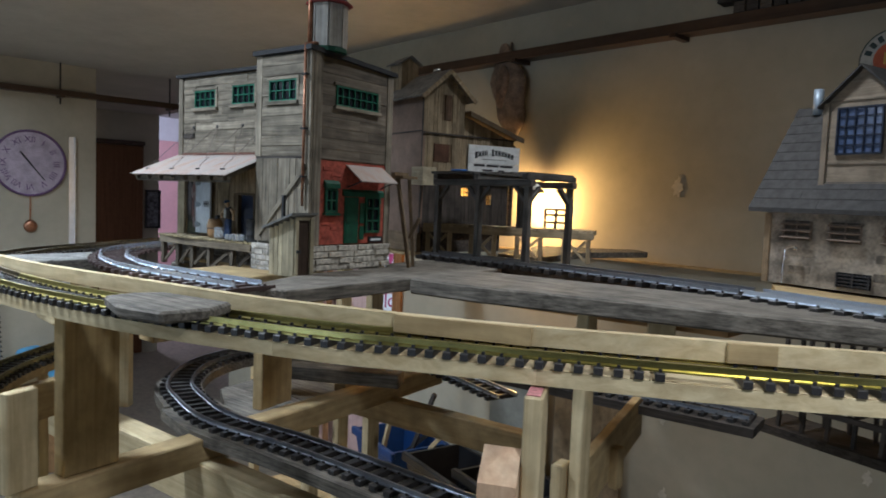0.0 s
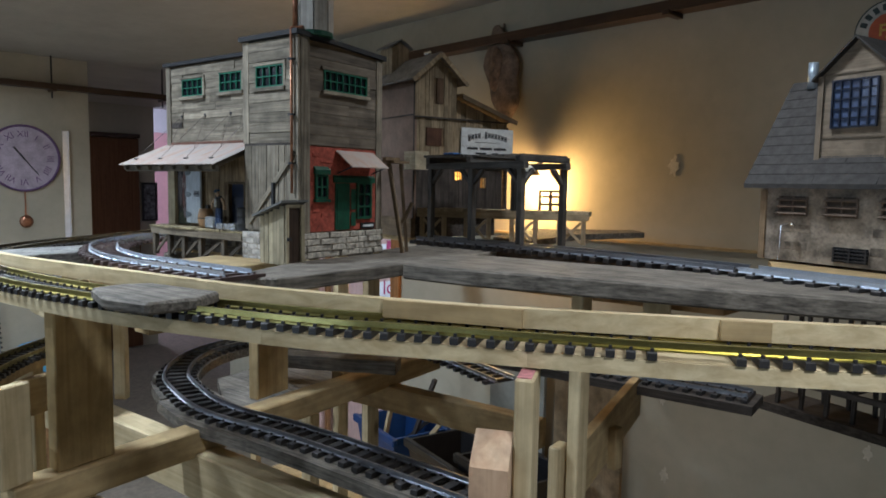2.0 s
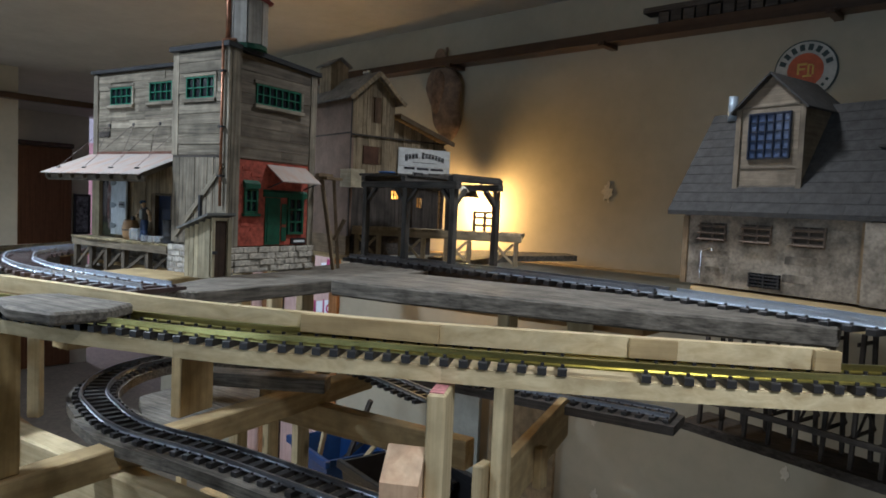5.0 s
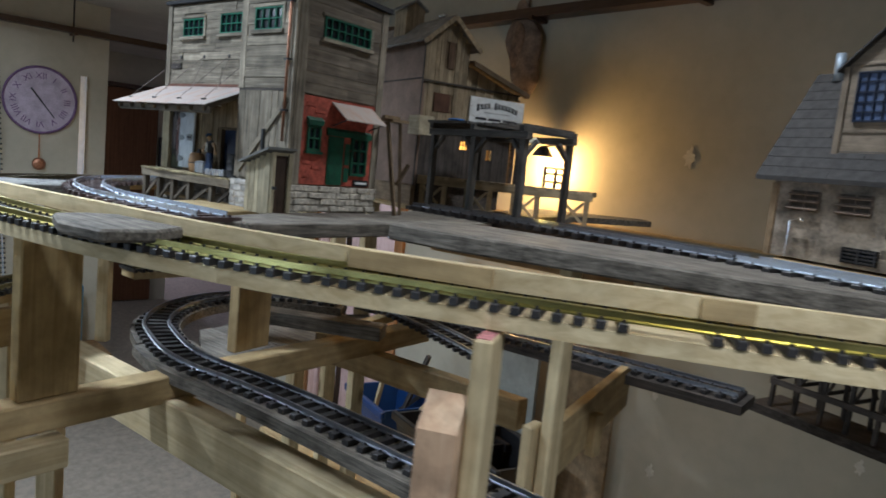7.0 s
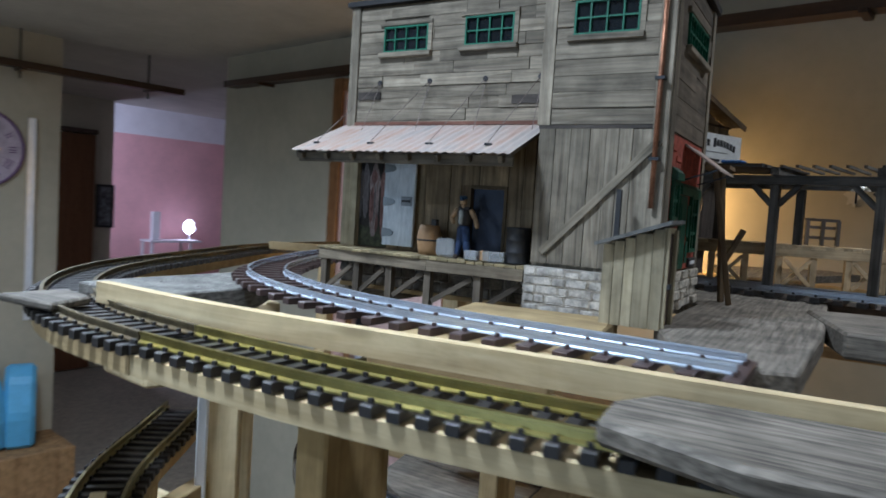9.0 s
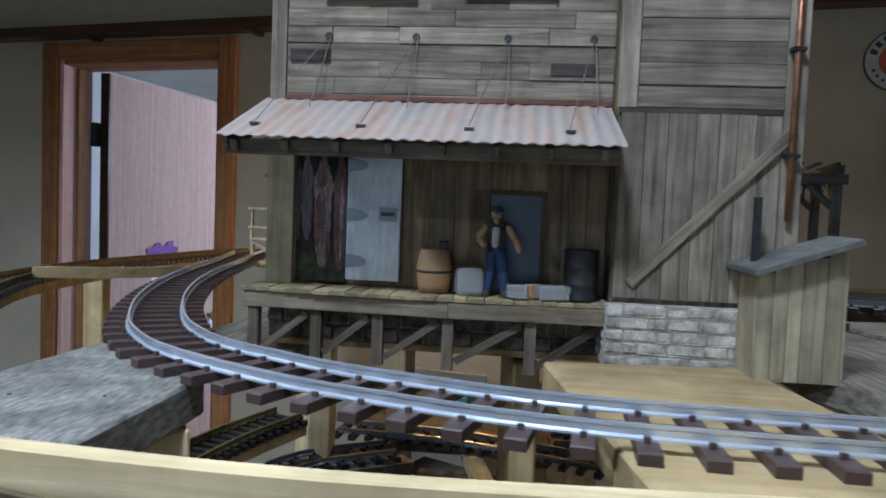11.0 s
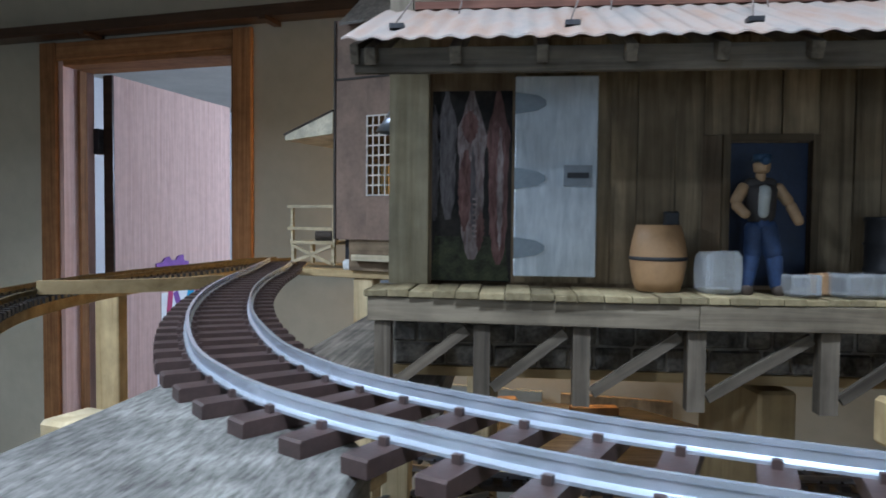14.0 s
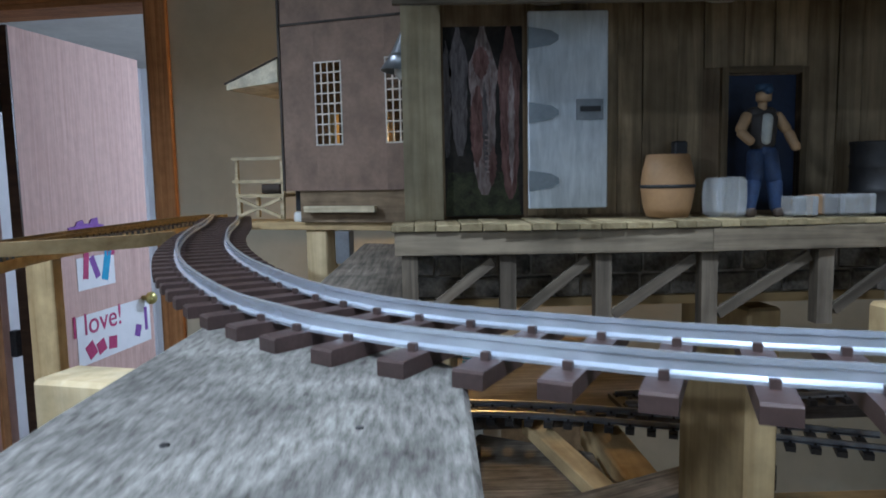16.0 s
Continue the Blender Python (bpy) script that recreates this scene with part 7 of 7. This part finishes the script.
            for f in ((3, 2, 1, 0), (4, 5, 6, 7), (0, 1, 5, 4), (1, 2, 6, 5), (2, 3, 7, 6), (3, 0, 4, 7)):
                bm.faces.new([vs[k] for k in f])
            S.add("slate", bm, SLATE)
            x = xe
    # raised wing to the right
    S.add("wing_wall", box(W + 0.0005, W + 0.25, -0.02, 0.30, z0, ze - 0.004), PLASTER, "stained plaster wing wall")
    S.add("wing_roof", prism([(0.05, ze + 0.12), (ridge_y + 0.06, zr + 0.05), (ridge_y + 0.06, zr + 0.056), (0.05, ze + 0.126)], W - 0.02, W + 0.3), SLATE, "dark slate wing roof")
    # dormer
    dx0, dx1 = 0.096, 0.219
    yf = 0.012
    wood_d = wood("dormer_wood", (0.18, 0.145, 0.105), (0.33, 0.275, 0.21), "x")
    wood_dz = wood("dormer_wood", (0.18, 0.145, 0.105), (0.33, 0.275, 0.21), "z")
    zb_, zt_ = 1.683, 1.853
    xm = (dx0 + dx1) / 2
    G = pose(0, yf, 0)
    front = slab([(dx0, zb_), (dx1, zb_), (dx1, zt_), (xm, zt_ + 0.056), (dx0, zt_)], 0, 0.004)
    S.add("dormer_front", front, wood_d, "weathered board dormer front", m=G @ pose(0, 0.004, 0, 90))
    for x in (dx0 - 0.004, dx1 - 0.006):
        S.add("dormer_post", box(x, x + 0.010, -0.004, -0.0003, zb_ - 0.006, zt_), wood_dz, m=G)
    dw = grid_window(S.ob, S.m @ G @ pose(dx0 + 0.022, -0.0012, 1.760), 0.080, 0.083, 5, 5, plain("blue_black", (0.012, 0.02, 0.045), 0.5, 0, 0.1, 60, 0.1), plain("blue_pane", (0.10, 0.14, 0.26), 0.15, 0, 0.2, 50, 0.0), 0.003, 0.004)
    for k in (1.708, 1.743, 1.854):
        S.add("dormer_batten", box(dx0 + 0.006, dx1 - 0.007, -0.002, -0.0003, k, k + 0.0025), wood_d, m=G)
    for x, sgn in ((dx0, 1), (dx1 - 0.004, 1)):
        S.add("dormer_cheek", prism([(yf + 0.0045, zb_ + 0.01), (yf + 0.0045, zt_), (yf + 0.098, zt_ + 0.004)], x, x + 0.004), wood("dormer_cheek_wood", (0.17, 0.135, 0.09), (0.3, 0.25, 0.18), "y"), "brown board dormer cheek")
    for a, b in ((dx0 - 0.012, xm), (dx1 + 0.012, xm)):
        bm = bmesh.new()
        za = zt_ - 0.009
        q = [(a, yf - 0.012, za), (b, yf - 0.012, zt_ + 0.058), (b, yf + 0.15, zt_ + 0.058), (a, yf + 0.15, za)]
        vs = [bm.verts.new(c) for c in q] + [bm.verts.new((c[0], c[1], c[2] + 0.004)) for c in q]
        for f in ((0, 1, 2, 3), (7, 6, 5, 4), (4, 5, 1, 0), (5, 6, 2, 1), (6, 7, 3, 2), (7, 4, 0, 3)):
            bm.faces.new([vs[k] for k in f])
        bmesh.ops.recalc_face_normals(bm, faces=bm.faces[:])
        S.add("dormer_roof", bm, SLATE)
    S.add("chimney_pipe", lathe([(0.009, 0), (0.009, 0.05), (0.0075, 0.05)], 14), plain("pale_blue_pipe", (0.38, 0.46, 0.55), 0.4, 0.3, 0.1, 50, 0.05), "pale blue metal chimney pipe", m=pose(0.020, ridge_y - 0.01, zr - 0.010), smooth=True)


stone_house()


# ---- blue jug shapes in place of folded papers at the far wall ----
def blue_paper_shape(x, y, z, turn, label):
    j = thing("blue_paper_shape", (x, y, z), label, "jug", "blue jugs", turn=turn)
    k = Matrix.Scale(1.7, 4)
    bl = plain("jug_blue", (0.13, 0.40, 0.66), 0.4, 0, 0.06, 20, 0.05)
    part("jug_body", slab([(-0.06, 0), (0.05, 0), (0.06, 0.10), (0.03, 0.2), (-0.02, 0.24), (-0.06, 0.22)], -0.04, 0.04, 0.012), bl, j, m=k @ pose(0, 0, 0.0, 90))
    part("jug_label", box(-0.03, 0.03, -0.0425, -0.0405, 0.06, 0.12), plain("jug_label_dark", (0.08, 0.25, 0.45), 0.5, 0, 0.1, 40, 0), j, m=k)
    return j


solid("low_bench", box(-3.54, -3.2, -1.3, -0.7, 0, 0.30, 0.004), wood("cabinet_oak", (0.30, 0.17, 0.075), (0.42, 0.26, 0.12), "z", fine=50, along=3), "brown low bench against the clock wall", "bench", m=ROOM)
p1 = rm(-3.38, -1.06, 0.302)
blue_paper_shape(p1.x, p1.y, p1.z, 20, "pale blue jug shape in place of folded blue paper")
p2 = rm(-3.38, -0.9, 0.302)
blue_paper_shape(p2.x, p2.y, p2.z, -30, "pale blue jug shape in place of a pale blue sheet")
